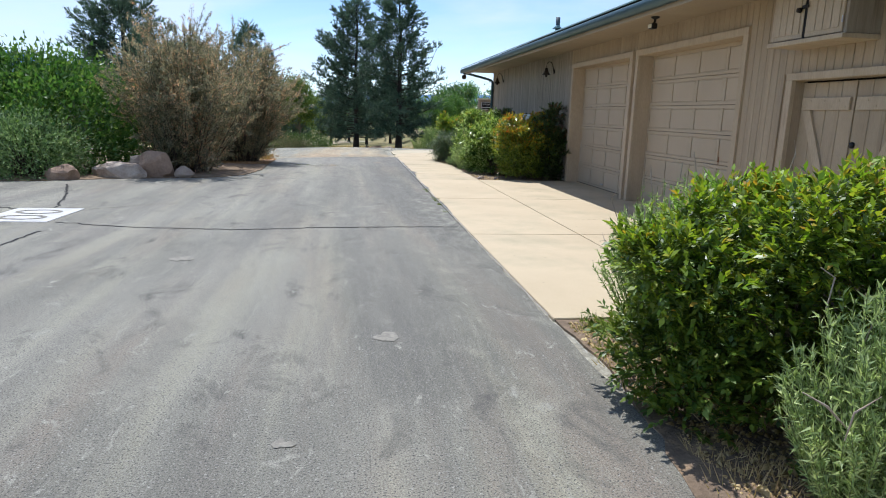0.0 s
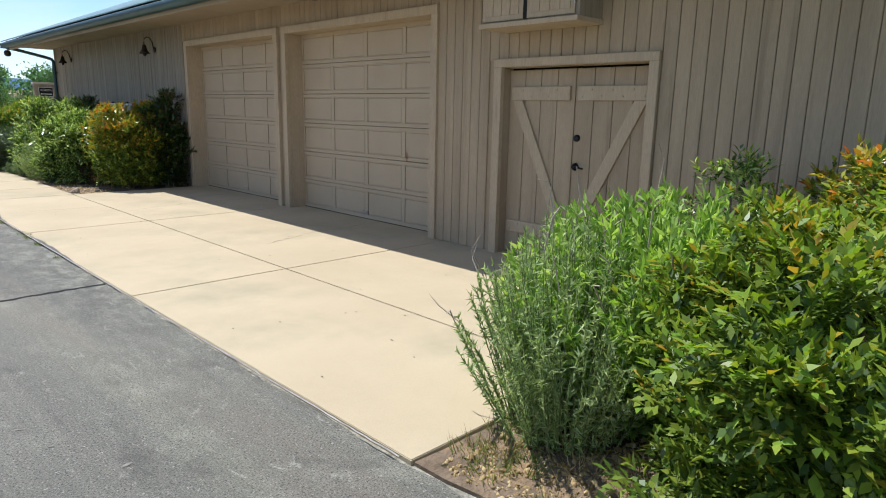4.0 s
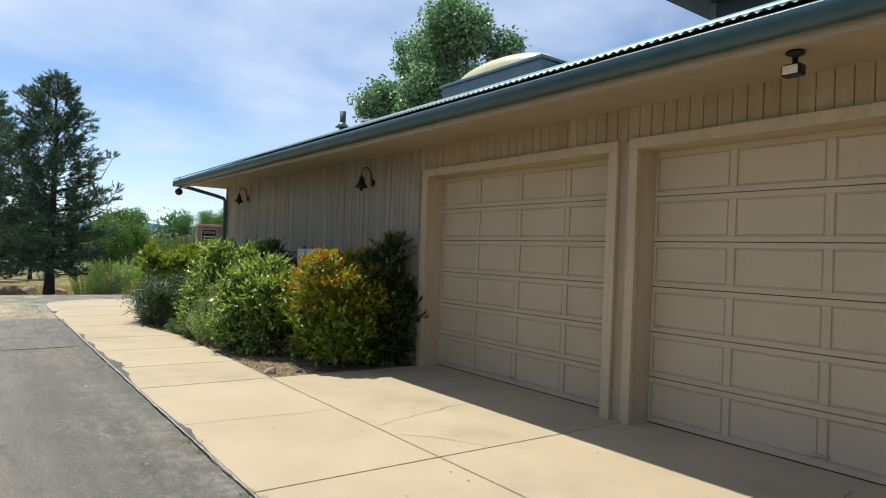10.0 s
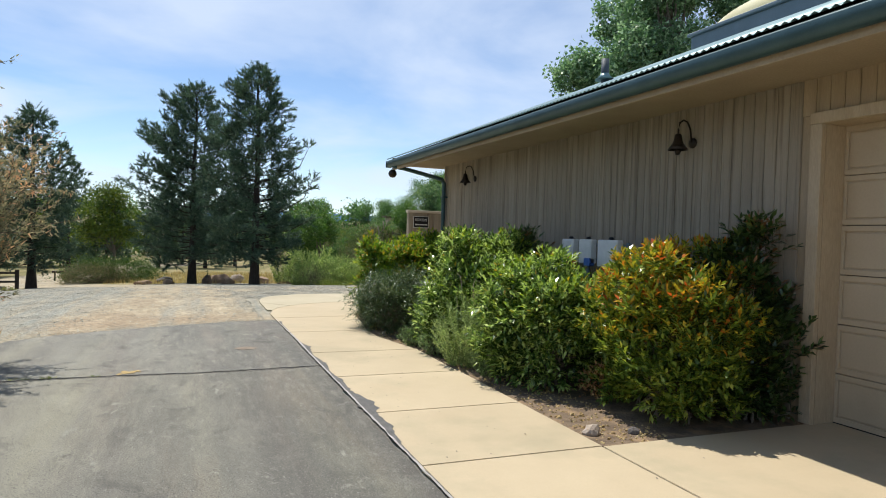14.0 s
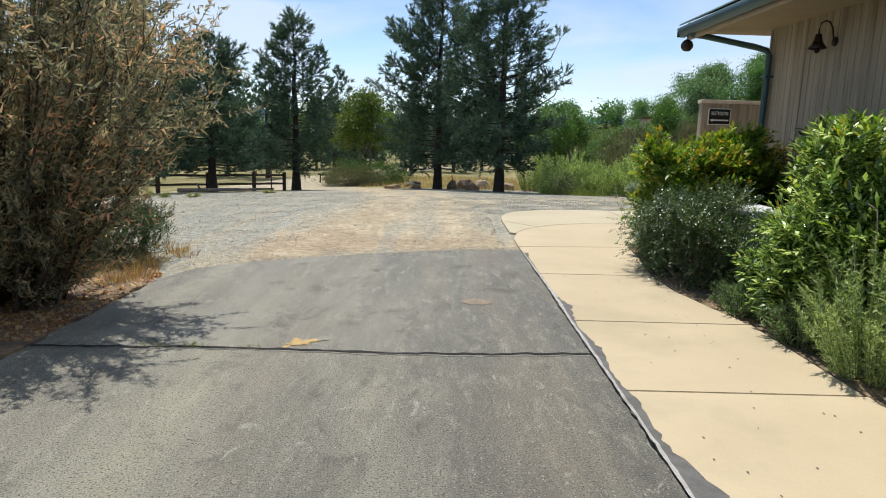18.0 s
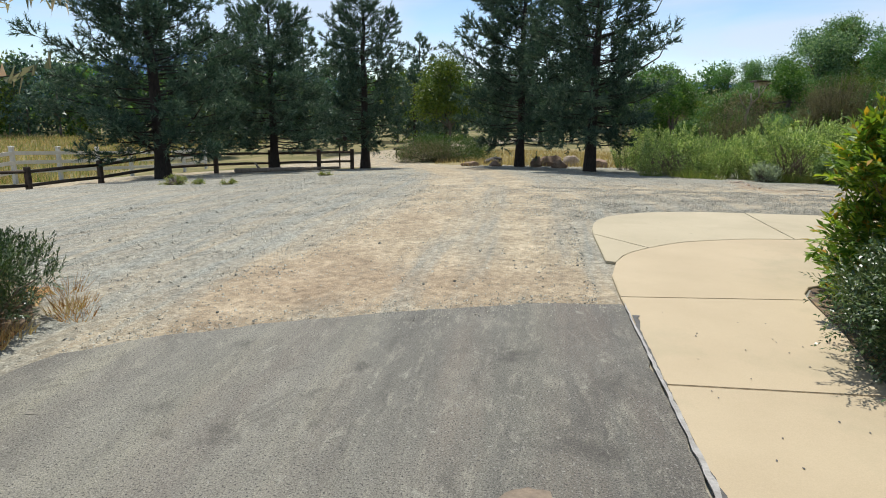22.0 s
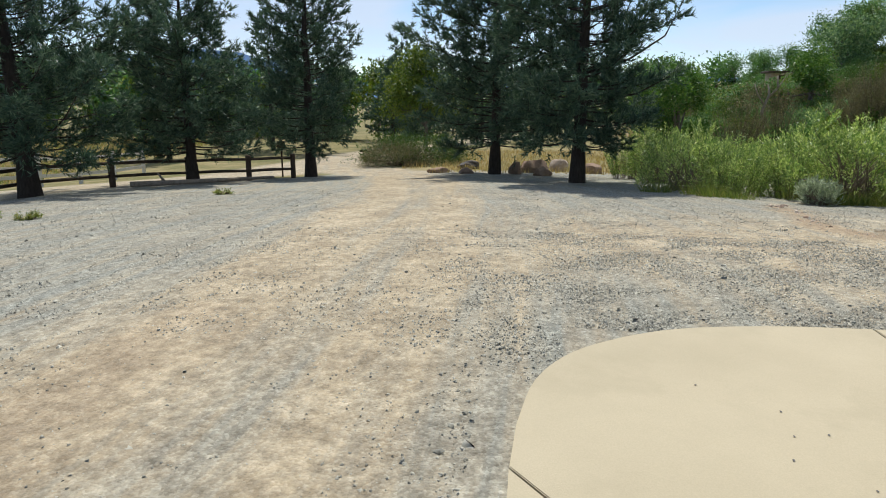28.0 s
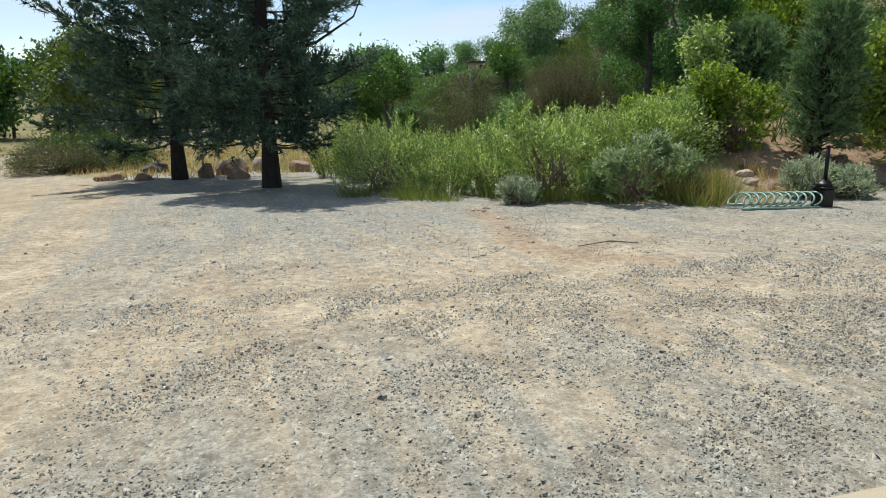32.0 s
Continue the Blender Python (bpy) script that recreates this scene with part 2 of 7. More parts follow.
M_TAR = surf("tar_lip", [(0.3, (0.095, 0.092, 0.085)), (0.7, (0.165, 0.158, 0.145))], 9, 0.85, 90, 0.5)
M_PAINT = surf("worn_white_paint", [(0.3, (0.42, 0.41, 0.39)), (0.7, (0.62, 0.61, 0.58))], 6, 0.8, 60, 0.3)
M_CRACK = plain("crack_shadow", (0.09, 0.07, 0.05), 0.9)
M_YELLOW = surf("yellow_paint_blot", [(0.3, (0.34, 0.24, 0.10)), (0.7, (0.54, 0.38, 0.15))], 12, 0.85, 60, 0.3)
M_PALE = surf("pale_patch", [(0.3, (0.17, 0.16, 0.13)), (0.7, (0.31, 0.285, 0.23))], 26, 0.9, 60, 0.3)
M_SOIL = surf("bed_soil", [(0.3, (0.12, 0.085, 0.055)), (0.7, (0.25, 0.18, 0.115))], 5, 0.95, 40, 0.8,
              stain=(0.36, 0.24, 0.13), stain_scale=6, stain_at=(0.5, 0.7))


def asphalt_material():
    m, nt, links, out = nodes_of("worn_asphalt")
    pos = nt.new("ShaderNodeNewGeometry").outputs["Position"]
    col = ramp_of(nt, noise_of(nt, links, pos, 0.5, 5, 0.5, (1.5, 0.6, 1)), [(0.3, (0.124, 0.119, 0.098)), (0.7, (0.188, 0.180, 0.145))], links)
    brown = step_of(nt, links, noise_of(nt, links, pos, 0.6, 5, 0.6, (2.6, 0.28, 1)), 0.47, 0.72)
    col = mixc(nt, links, brown, col, (0.235, 0.198, 0.150))
    streak = step_of(nt, links, noise_of(nt, links, pos, 6.0, 5, 0.6, (3.0, 0.22, 1)), 0.50, 0.80)
    col = mixc(nt, links, streak, col, (0.204, 0.196, 0.158))
    pale = step_of(nt, links, noise_of(nt, links, pos, 1.4, 8, 0.70, (1.3, 0.8, 1)), 0.53, 0.72)
    col = mixc(nt, links, pale, col, (0.266, 0.253, 0.199))
    mott = step_of(nt, links, noise_of(nt, links, pos, 20.0, 8, 0.85, (1.6, 0.7, 1)), 0.50, 0.78)
    col = mixc(nt, links, mott, col, (0.245, 0.234, 0.188))
    spots = step_of(nt, links, noise_of(nt, links, pos, 9.0, 3, 0.5), 0.71, 0.77)
    col = mixc(nt, links, spots, col, (0.313, 0.300, 0.240))
    axes = nt.new("ShaderNodeSeparateXYZ")
    links.new(pos, axes.inputs[0])
    # dusty wheel lanes, darker towards the slab
    dusty = nt.new("ShaderNodeMath"); dusty.operation = "MULTIPLY"
    links.new(step_of(nt, links, axes.outputs["X"], 0.9, -1.0), dusty.inputs[0])
    links.new(step_of(nt, links, noise_of(nt, links, pos, 0.7, 6, 0.6, (1.6, 0.35, 1)), 0.36, 0.66), dusty.inputs[1])
    col = mixc(nt, links, dusty.outputs[0], col, (0.242, 0.232, 0.190))
    # grey-green mineral deposit beside the slab
    fac = step_of(nt, links, noise_of(nt, links, pos, 5.0, 8, 0.75, (1.4, 0.8, 1)), 0.47, 0.62)
    for out_name, lo, hi in (("X", 0.55, 1.28), ("Y", 2.5, 5.5), ("Y", 12.5, 9.5)):
        mul = nt.new("ShaderNodeMath"); mul.operation = "MULTIPLY"
        links.new(fac, mul.inputs[0]); links.new(step_of(nt, links, axes.outputs[out_name], lo, hi), mul.inputs[1])
        fac = mul.outputs[0]
    col = mixc(nt, links, fac, col, (0.344, 0.336, 0.263))
    # long worn lanes, and small worn spots at the drive's far end
    lanes = ramp_of(nt, noise_of(nt, links, pos, 1.0, 6, 0.6, (2.2, 0.13, 1), 0.1), [(0.36, (0.88, 0.87, 0.88)), (0.52, (1.05, 1.05, 1.03)), (0.66, (1.28, 1.27, 1.17))], links)
    col = mixc(nt, links, 1.0, col, lanes, "MULTIPLY")
    # newer, darker stretch past the joint, darkest along the slab
    newer = step_of(nt, links, axes.outputs["Y"], 14.50, 14.62)
    col = mixc(nt, links, newer, col, mixc(nt, links, 1.0, col, (1.06, 1.06, 1.08), "MULTIPLY"))
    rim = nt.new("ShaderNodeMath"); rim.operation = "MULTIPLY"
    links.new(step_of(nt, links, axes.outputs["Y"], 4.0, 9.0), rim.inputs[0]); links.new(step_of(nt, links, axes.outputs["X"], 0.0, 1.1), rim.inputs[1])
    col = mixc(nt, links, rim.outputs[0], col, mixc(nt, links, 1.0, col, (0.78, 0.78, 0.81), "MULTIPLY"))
    # older, paler stretch before the joint
    older = nt.new("ShaderNodeMath"); older.operation = "MULTIPLY"
    links.new(step_of(nt, links, axes.outputs["Y"], 14.62, 14.50), older.inputs[0]); links.new(step_of(nt, links, axes.outputs["Y"], 11.5, 13.5), older.inputs[1])
    col = mixc(nt, links, older.outputs[0], col, mixc(nt, links, 1.0, col, (1.08, 1.07, 1.05), "MULTIPLY"))
    worn = nt.new("ShaderNodeMath"); worn.operation = "MULTIPLY"
    links.new(step_of(nt, links, axes.outputs["Y"], 10.5, 14.5), worn.inputs[0])
    links.new(step_of(nt, links, noise_of(nt, links, pos, 7.0, 9, 0.78, (1.7, 0.45, 1), 0.3), 0.52, 0.72), worn.inputs[1])
    col = mixc(nt, links, worn.outputs[0], col, (0.34, 0.322, 0.25))
    for size, lo, hi, tone in ((75.0, 0.62, 0.72, (0.270, 0.257, 0.221)), (48.0, 0.70, 0.74, (0.324, 0.310, 0.266)), (90.0, 0.40, 0.32, (0.084, 0.080, 0.070))):
        col = mixc(nt, links, step_of(nt, links, noise_of(nt, links, pos, size, 1, 0.4), lo, hi), col, tone)
    agg = noise_of(nt, links, pos, 120, 4, 0.8)
    vm = nt.new("ShaderNodeMapRange")
    vm.inputs["From Min"].default_value, vm.inputs["From Max"].default_value = 0.3, 0.7
    vm.inputs["To Min"].default_value, vm.inputs["To Max"].default_value = 0.30, 1.70
    links.new(agg, vm.inputs["Value"])
    # dark oily blotches and pale scuffed spots
    blotch = step_of(nt, links, noise_of(nt, links, pos, 2.3, 7, 0.7, (1.2, 0.7, 1), 0.6), 0.55, 0.70)
    col = mixc(nt, links, blotch, col, (0.105, 0.098, 0.082))
    scuff = step_of(nt, links, noise_of(nt, links, pos, 7.5, 6, 0.75, (1.0, 0.55, 1), 0.8), 0.60, 0.67)
    col = mixc(nt, links, scuff, col, (0.30, 0.29, 0.235))
    sc = nt.new("ShaderNodeVectorMath"); sc.operation = "SCALE"
    links.new(col, sc.inputs[0]); links.new(vm.outputs[0], sc.inputs["Scale"])
    b = nt.new("ShaderNodeBsdfPrincipled")
    links.new(sc.outputs[0], b.inputs["Base Color"])
    b.inputs["Roughness"].default_value = 0.82
    b.inputs["Specular IOR Level"].default_value = 0.35
    bp = nt.new("ShaderNodeBump")
    bp.inputs["Strength"].default_value, bp.inputs["Distance"].default_value = 0.8, 0.008
    links.new(agg, bp.inputs["Height"]); links.new(bp.outputs[0], b.inputs["Normal"])
    links.new(b.outputs[0], out.inputs[0])
    return m


def ground_material():
    """Gravel, with the attribute 'dirt' for bare tan earth and 'grass' for dry and green growth."""
    m, nt, links, out = nodes_of("gravel_ground")
    pos = nt.new("ShaderNodeNewGeometry").outputs["Position"]
    vor = nt.new("ShaderNodeTexVoronoi")
    vor.inputs["Scale"].default_value = 62
    links.new(pos, vor.inputs["Vector"])
    stone = ramp_of(nt, vor.outputs["Color"], [(0.0, (0.10, 0.10, 0.083)), (0.5, (0.262, 0.266, 0.222)), (1.0, (0.48, 0.48, 0.405))], links)
    broad = ramp_of(nt, noise_of(nt, links, pos, 0.6, 6, 0.6), [(0.3, (0.22, 0.222, 0.189)), (0.7, (0.335, 0.332, 0.278))], links)
    gravel = mixc(nt, links, 0.42, stone, broad)
    clump = nt.new("ShaderNodeMapRange")
    clump.inputs["From Min"].default_value, clump.inputs["From Max"].default_value = 0.32, 0.68
    clump.inputs["To Min"].default_value, clump.inputs["To Max"].default_value = 0.58, 1.42
    links.new(noise_of(nt, links, pos, 11.0, 7, 0.75), clump.inputs["Value"])
    earth = ramp_of(nt, noise_of(nt, links, pos, 1.6, 7, 0.65), [(0.3, (0.33, 0.244, 0.144)), (0.52, (0.48, 0.375, 0.231)), (0.7, (0.63, 0.512, 0.337))], links)
    earth = mixc(nt, links, 0.32, earth, stone)
    red = nt.new("ShaderNodeAttribute"); red.attribute_name = "red"
    earth = mixc(nt, links, red.outputs["Fac"], earth, (0.29, 0.19, 0.115))
    at = nt.new("ShaderNodeAttribute"); at.attribute_name = "dirt"
    f = nt.new("ShaderNodeMath"); f.operation = "ADD"
    across = nt.new("ShaderNodeAttribute"); across.attribute_name = "across"
    axes = nt.new("ShaderNodeSeparateXYZ")
    links.new(pos, axes.inputs[0])
    lane = nt.new("ShaderNodeCombineXYZ")
    links.new(across.outputs["Fac"], lane.inputs["X"]); links.new(axes.outputs["Y"], lane.inputs["Y"])
    n2 = noise_of(nt, links, lane.outputs[0], 1.0, 8, 0.68, (3.4, 0.30, 1), 0.5)
    sub = nt.new("ShaderNodeMath"); sub.operation = "MULTIPLY_ADD"; sub.inputs[1].default_value = 3.2; sub.inputs[2].default_value = -1.36
    links.new(n2, sub.inputs[0]); links.new(at.outputs["Fac"], f.inputs[0]); links.new(sub.outputs[0], f.inputs[1])
    col = mixc(nt, links, step_of(nt, links, f.outputs[0], 0.0, 1.10), gravel, earth)
    cl = nt.new("ShaderNodeVectorMath"); cl.operation = "SCALE"
    links.new(col, cl.inputs[0]); links.new(clump.outputs[0], cl.inputs["Scale"])
    col = cl.outputs[0]
    ag = nt.new("ShaderNodeAttribute"); ag.attribute_name = "grass"
    gr = ramp_of(nt, noise_of(nt, links, pos, 0.35, 8, 0.7), [(0.35, (0.12, 0.125, 0.045)), (0.50, (0.21, 0.185, 0.08)), (0.66, (0.34, 0.27, 0.14))], links)
    col = mixc(nt, links, ag.outputs["Fac"], col, gr)
    b = nt.new("ShaderNodeBsdfPrincipled")
    links.new(col, b.inputs["Base Color"])
    b.inputs["Roughness"].default_value, b.inputs["Specular IOR Level"].default_value = 0.95, 0.2
    bp = nt.new("ShaderNodeBump")
    bp.inputs["Strength"].default_value, bp.inputs["Distance"].default_value = 0.75, 0.013
    high = nt.new("ShaderNodeMath"); high.operation = "MULTIPLY_ADD"; high.inputs[1].default_value = -0.6
    links.new(vor.outputs["Distance"], high.inputs[0]); links.new(noise_of(nt, links, pos, 26.0, 8, 0.78), high.inputs[2])
    links.new(high.outputs[0], bp.inputs["Height"]); links.new(bp.outputs[0], b.inputs["Normal"])
    links.new(b.outputs[0], out.inputs[0])
    return m


M_ASPHALT, M_GROUND = asphalt_material(), ground_material()
M_PEBBLE = leafy("gravel_stones", [(0.0, (0.21, 0.205, 0.17)), (0.4, (0.31, 0.302, 0.248)), (1.0, (0.52, 0.50, 0.41))], 0.9, 0.0, gain=1.0)

L_BRIGHT = leafy("fresh_green_leaves", [(0.0, (0.035, 0.085, 0.012)), (0.5, (0.085, 0.16, 0.02)), (0.9, (0.20, 0.26, 0.035)), (1.0, (0.30, 0.17, 0.03))], 0.45, 0.36)
L_BUSH = leafy("green_bush_leaves", [(0.0, (0.035, 0.07, 0.010)), (0.5, (0.085, 0.14, 0.015)), (1.0, (0.17, 0.21, 0.025))], 0.42, 0.22, (1.2, 1.15, 0.4), 0.45, gain=1.3)
L_LIME = leafy("lime_hill_leaves", [(0.0, (0.05, 0.09, 0.014)), (0.5, (0.12, 0.18, 0.024)), (1.0, (0.24, 0.28, 0.045))], 0.42, 0.40, gain=1.7)
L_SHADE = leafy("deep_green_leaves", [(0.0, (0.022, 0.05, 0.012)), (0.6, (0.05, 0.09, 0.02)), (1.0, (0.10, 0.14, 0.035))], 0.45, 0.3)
L_YOUNG_LIT = leafy("lime_young_lit_leaves", [(0.0, (0.12, 0.22, 0.02)), (0.8, (0.22, 0.28, 0.03)), (1.0, (0.34, 0.22, 0.03))], 0.5, 0.42, (1.2, 1.15, 0.4))
L_ORANGE = leafy("orange_young_leaves", [(0.0, (0.22, 0.23, 0.025)), (0.6, (0.33, 0.26, 0.028)), (0.9, (0.38, 0.16, 0.02)), (1.0, (0.36, 0.08, 0.02))], 0.38, 0.36, (1.15, 1.05, 0.5), gain=1.7)
L_OLIVE = leafy("olive_leaves", [(0.0, (0.03, 0.055, 0.010)), (0.55, (0.085, 0.125, 0.018)), (1.0, (0.205, 0.215, 0.03))], 0.30, 0.28, spec=0.6, gain=2.2)
# palest stops paint the leaves' glints into the colour, darkest the shaded gaps
L_NANDINA = leafy("glossy_pale_green_leaves_and_glints", [(0.0, (0.022, 0.048, 0.012)), (0.45, (0.080, 0.130, 0.030)), (0.78, (0.25, 0.32, 0.09)), (1.0, (0.40, 0.45, 0.18))], 0.26, 0.30, spec=0.6, gain=1.9)
L_DEEP = leafy("dark_glossy_leaves", [(0.0, (0.018, 0.036, 0.010)), (0.7, (0.042, 0.078, 0.018)), (0.93, (0.09, 0.11, 0.025)), (1.0, (0.16, 0.07, 0.025))], 0.28, 0.22, spec=0.6)
L_COTON = leafy("small_dark_leaves", [(0.0, (0.02, 0.042, 0.016)), (0.7, (0.05, 0.088, 0.03)), (1.0, (0.13, 0.16, 0.06))], 0.36, 0.2, spec=0.55)
L_SAGE = leafy("grey_green_narrow_leaves", [(0.0, (0.07, 0.12, 0.045)), (0.6, (0.13, 0.20, 0.075)), (1.0, (0.22, 0.28, 0.13))], 0.6, 0.34, (1.1, 1.1, 0.8), gain=1.6)
L_FROST = leafy("frosted_green_leaves", [(0.0, (0.12, 0.165, 0.06)), (0.6, (0.23, 0.29, 0.115)), (1.0, (0.38, 0.42, 0.20))], 0.6, 0.38, (1.05, 1.1, 0.7), gain=1.75)
L_SILVER = leafy("silver_green_leaves", [(0.0, (0.14, 0.17, 0.11)), (0.6, (0.24, 0.28, 0.19)), (1.0, (0.36, 0.40, 0.29))], 0.7, 0.25, (1.0, 1.05, 0.8), gain=1.7)
L_FRESH = leafy("fresh_grey_green_leaves", [(0.0, (0.085, 0.14, 0.03)), (0.6, (0.165, 0.245, 0.05)), (1.0, (0.30, 0.36, 0.12))], 0.5, 0.48, (1.1, 1.2, 0.45), gain=2.2)
L_TAMAR = leafy("grey_brown_feathery_leaves", [(0.0, (0.05, 0.058, 0.036)), (0.5, (0.11, 0.112, 0.07)), (0.82, (0.175, 0.155, 0.10)), (1.0, (0.30, 0.17, 0.095))], 0.7, 0.5, (1.1, 1.0, 0.8), gain=2.7)
L_PINE = leafy("pine_needles", [(0.0, (0.012, 0.027, 0.018)), (0.6, (0.028, 0.052, 0.034)), (1.0, (0.08, 0.11, 0.07))], 0.45, 0.25, (1.0, 1.1, 0.8), gain=2.6)
L_WILLOW = leafy("willow_leaves", [(0.0, (0.055, 0.10, 0.030)), (0.6, (0.145, 0.188, 0.058)), (1.0, (0.31, 0.33, 0.14))], 0.42, 0.36, (1.0, 1.1, 0.6), gain=2.4)
L_TREE = leafy("broad_leaves", [(0.0, (0.022, 0.06, 0.018)), (0.6, (0.05, 0.105, 0.034)), (1.0, (0.12, 0.18, 0.065))], 0.42, 0.42, (1.0, 1.15, 0.6), gain=2.1)
L_SPRING = leafy("spring_green_leaves", [(0.0, (0.04, 0.105, 0.022)), (0.6, (0.085, 0.17, 0.04)), (1.0, (0.19, 0.26, 0.08))], 0.42, 0.44, (1.0, 1.15, 0.55), gain=1.15)
L_COTTON = leafy("cottonwood_leaves", [(0.0, (0.028, 0.055, 0.028)), (0.6, (0.058, 0.10, 0.05)), (1.0, (0.19, 0.24, 0.17))], 0.32, 0.40, (1.0, 1.15, 0.75), gain=2.8)
L_JUNI = leafy("juniper_foliage", [(0.0, (0.018, 0.035, 0.018)), (0.6, (0.04, 0.065, 0.032)), (1.0, (0.08, 0.105, 0.05))], 0.6, 0.34, gain=4.4)
L_BROWN = leafy("brown_twiggy_growth", [(0.0, (0.07, 0.066, 0.04)), (0.6, (0.125, 0.110, 0.065)), (1.0, (0.20, 0.175, 0.10))], 0.8, 0.25, gain=1.7)
L_RED = leafy("red_leaves", [(0.0, (0.10, 0.02, 0.02)), (1.0, (0.28, 0.06, 0.03))], 0.5, 0.3)
L_RUSTY = leafy("rusty_dry_leaves", [(0.0, (0.20, 0.09, 0.035)), (0.6, (0.34, 0.19, 0.08)), (1.0, (0.44, 0.31, 0.16))], 0.7, 0.25)
L_DRY = leafy("dry_grass", [(0.0, (0.22, 0.15, 0.07)), (0.6, (0.38, 0.27, 0.13)), (1.0, (0.46, 0.36, 0.19))], 0.8, 0.3)
L_GRASS = leafy("green_grass", [(0.0, (0.07, 0.11, 0.02)), (0.6, (0.14, 0.17, 0.04)), (1.0, (0.30, 0.26, 0.10))], 0.6, 0.35)
M_STEM = surf("grey_brown_stem", [(0.3, (0.14, 0.11, 0.08)), (0.7, (0.25, 0.20, 0.15))], 20, 0.9, 60, 0.3)
M_GSTEM = surf("green_stem", [(0.3, (0.13, 0.17, 0.06)), (0.7, (0.24, 0.28, 0.11))], 20, 0.8, 60, 0.2)
M_STRAW = surf("pale_straw_stalk", [(0.3, (0.34, 0.27, 0.20)), (0.7, (0.48, 0.40, 0.30))], 20, 0.9, 60, 0.3)
M_TWIG = surf("twig_bark", [(0.3, (0.06, 0.045, 0.032)), (0.7, (0.12, 0.09, 0.065))], 20, 0.9, 60, 0.3)

# ---- helpers of the scene ----


def thing(name, label, category, at=(0, 0, 0), group="", kind=""):
    e = new(name)
    e.empty_display_size = 0.2
    e.matrix_basis = Matrix.Translation(at)
    return tagged(e, label, category, group, kind)


def hang(ob, parent):
    ob.parent = parent
    ob.matrix_parent_inverse = Matrix.Identity(4) if parent.parent else parent.matrix_basis.inverted()
    return ob


def part(name, bm, material, parent, label=""):
    me = bpy.data.meshes.new(name)
    bm.to_mesh(me)
    bm.free()
    me.materials.append(material)
    ob = new(name, me)
    if parent is not None:
        hang(ob, parent)
    return tagged(ob, label)


def shape(name, verts, faces, material, parent=None, label="", smooth=False):
    """A mesh from numpy arrays of places and of faces of one size."""
    v, f = np.asarray(verts, np.float32), np.asarray(faces, np.int32)
    me = bpy.data.meshes.new(name)
    me.vertices.add(len(v)); me.loops.add(f.size); me.polygons.add(len(f))
    me.vertices.foreach_set("co", v.ravel())
    me.loops.foreach_set("vertex_index", f.ravel())
    me.polygons.foreach_set("loop_start", np.arange(len(f), dtype=np.int32) * f.shape[1])
    me.update(calc_edges=True)
    if smooth:
        me.polygons.foreach_set("use_smooth", np.ones(len(f), bool))
    me.materials.append(material)
    ob = new(name, me)
    if parent is not None:
        hang(ob, parent)
    return tagged(ob, label)


def box(x0, y0, z0, x1, y1, z1, bevel=0.0, bm=None):
    bm = bm or bmesh.new()
    g = bmesh.ops.create_cube(bm, size=1.0)
    for v in g["verts"]:
        v.co = ((x0 + x1) / 2 + v.co.x * (x1 - x0), (y0 + y1) / 2 + v.co.y * (y1 - y0), (z0 + z1) / 2 + v.co.z * (z1 - z0))
    if bevel:
        es = {e for v in g["verts"] for e in v.link_edges}
        bmesh.ops.bevel(bm, geom=list(es), offset=bevel, segments=1, affect="EDGES")
    return bm


def tube(points, radii, sides=8, bm=None, cap=True):
    """A round bar along points; radii a number or one per point."""
    bm = bm or bmesh.new()
    pts = [Vector(p) for p in points]
    rad = radii if hasattr(radii, "__len__") else [radii] * len(pts)
    rings = []
    for i, p in enumerate(pts):
        d = (pts[min(i + 1, len(pts) - 1)] - pts[max(i - 1, 0)]).normalized()
        a = d.cross(Vector((0, 0, 1)) if abs(d.z) < 0.9 else Vector((1, 0, 0))).normalized()
        b = d.cross(a)
        rings.append([bm.verts.new(p + rad[i] * (a * math.cos(k * math.tau / sides) + b * math.sin(k * math.tau / sides))) for k in range(sides)])
    for r, s in zip(rings, rings[1:]):
        for k in range(sides):
            bm.faces.new((r[k], r[(k + 1) % sides], s[(k + 1) % sides], s[k])).smooth = True
    if cap:
        bm.faces.new(rings[0][::-1]); bm.faces.new(rings[-1])
    return bm


def prism(outline, z0, z1, bevel=0.0):
    """A plate with the given outline (counter-clockwise)."""
    bm = bmesh.new()
    top = [bm.verts.new((x, y, z1)) for x, y in outline]
    low = [bm.verts.new((x, y, z0)) for x, y in outline]
    f = bm.faces.new(top)
    bm.faces.new(low[::-1])
    n = len(top)
    for i in range(n):
        bm.faces.new((top[i], low[i], low[(i + 1) % n], top[(i + 1) % n]))
    bm.normal_update()
    if f.normal.z < 0:
        bmesh.ops.reverse_faces(bm, faces=bm.faces)
    if bevel:
        bmesh.ops.bevel(bm, geom=list(f.edges), offset=bevel, segments=2, affect="EDGES")
    return bm


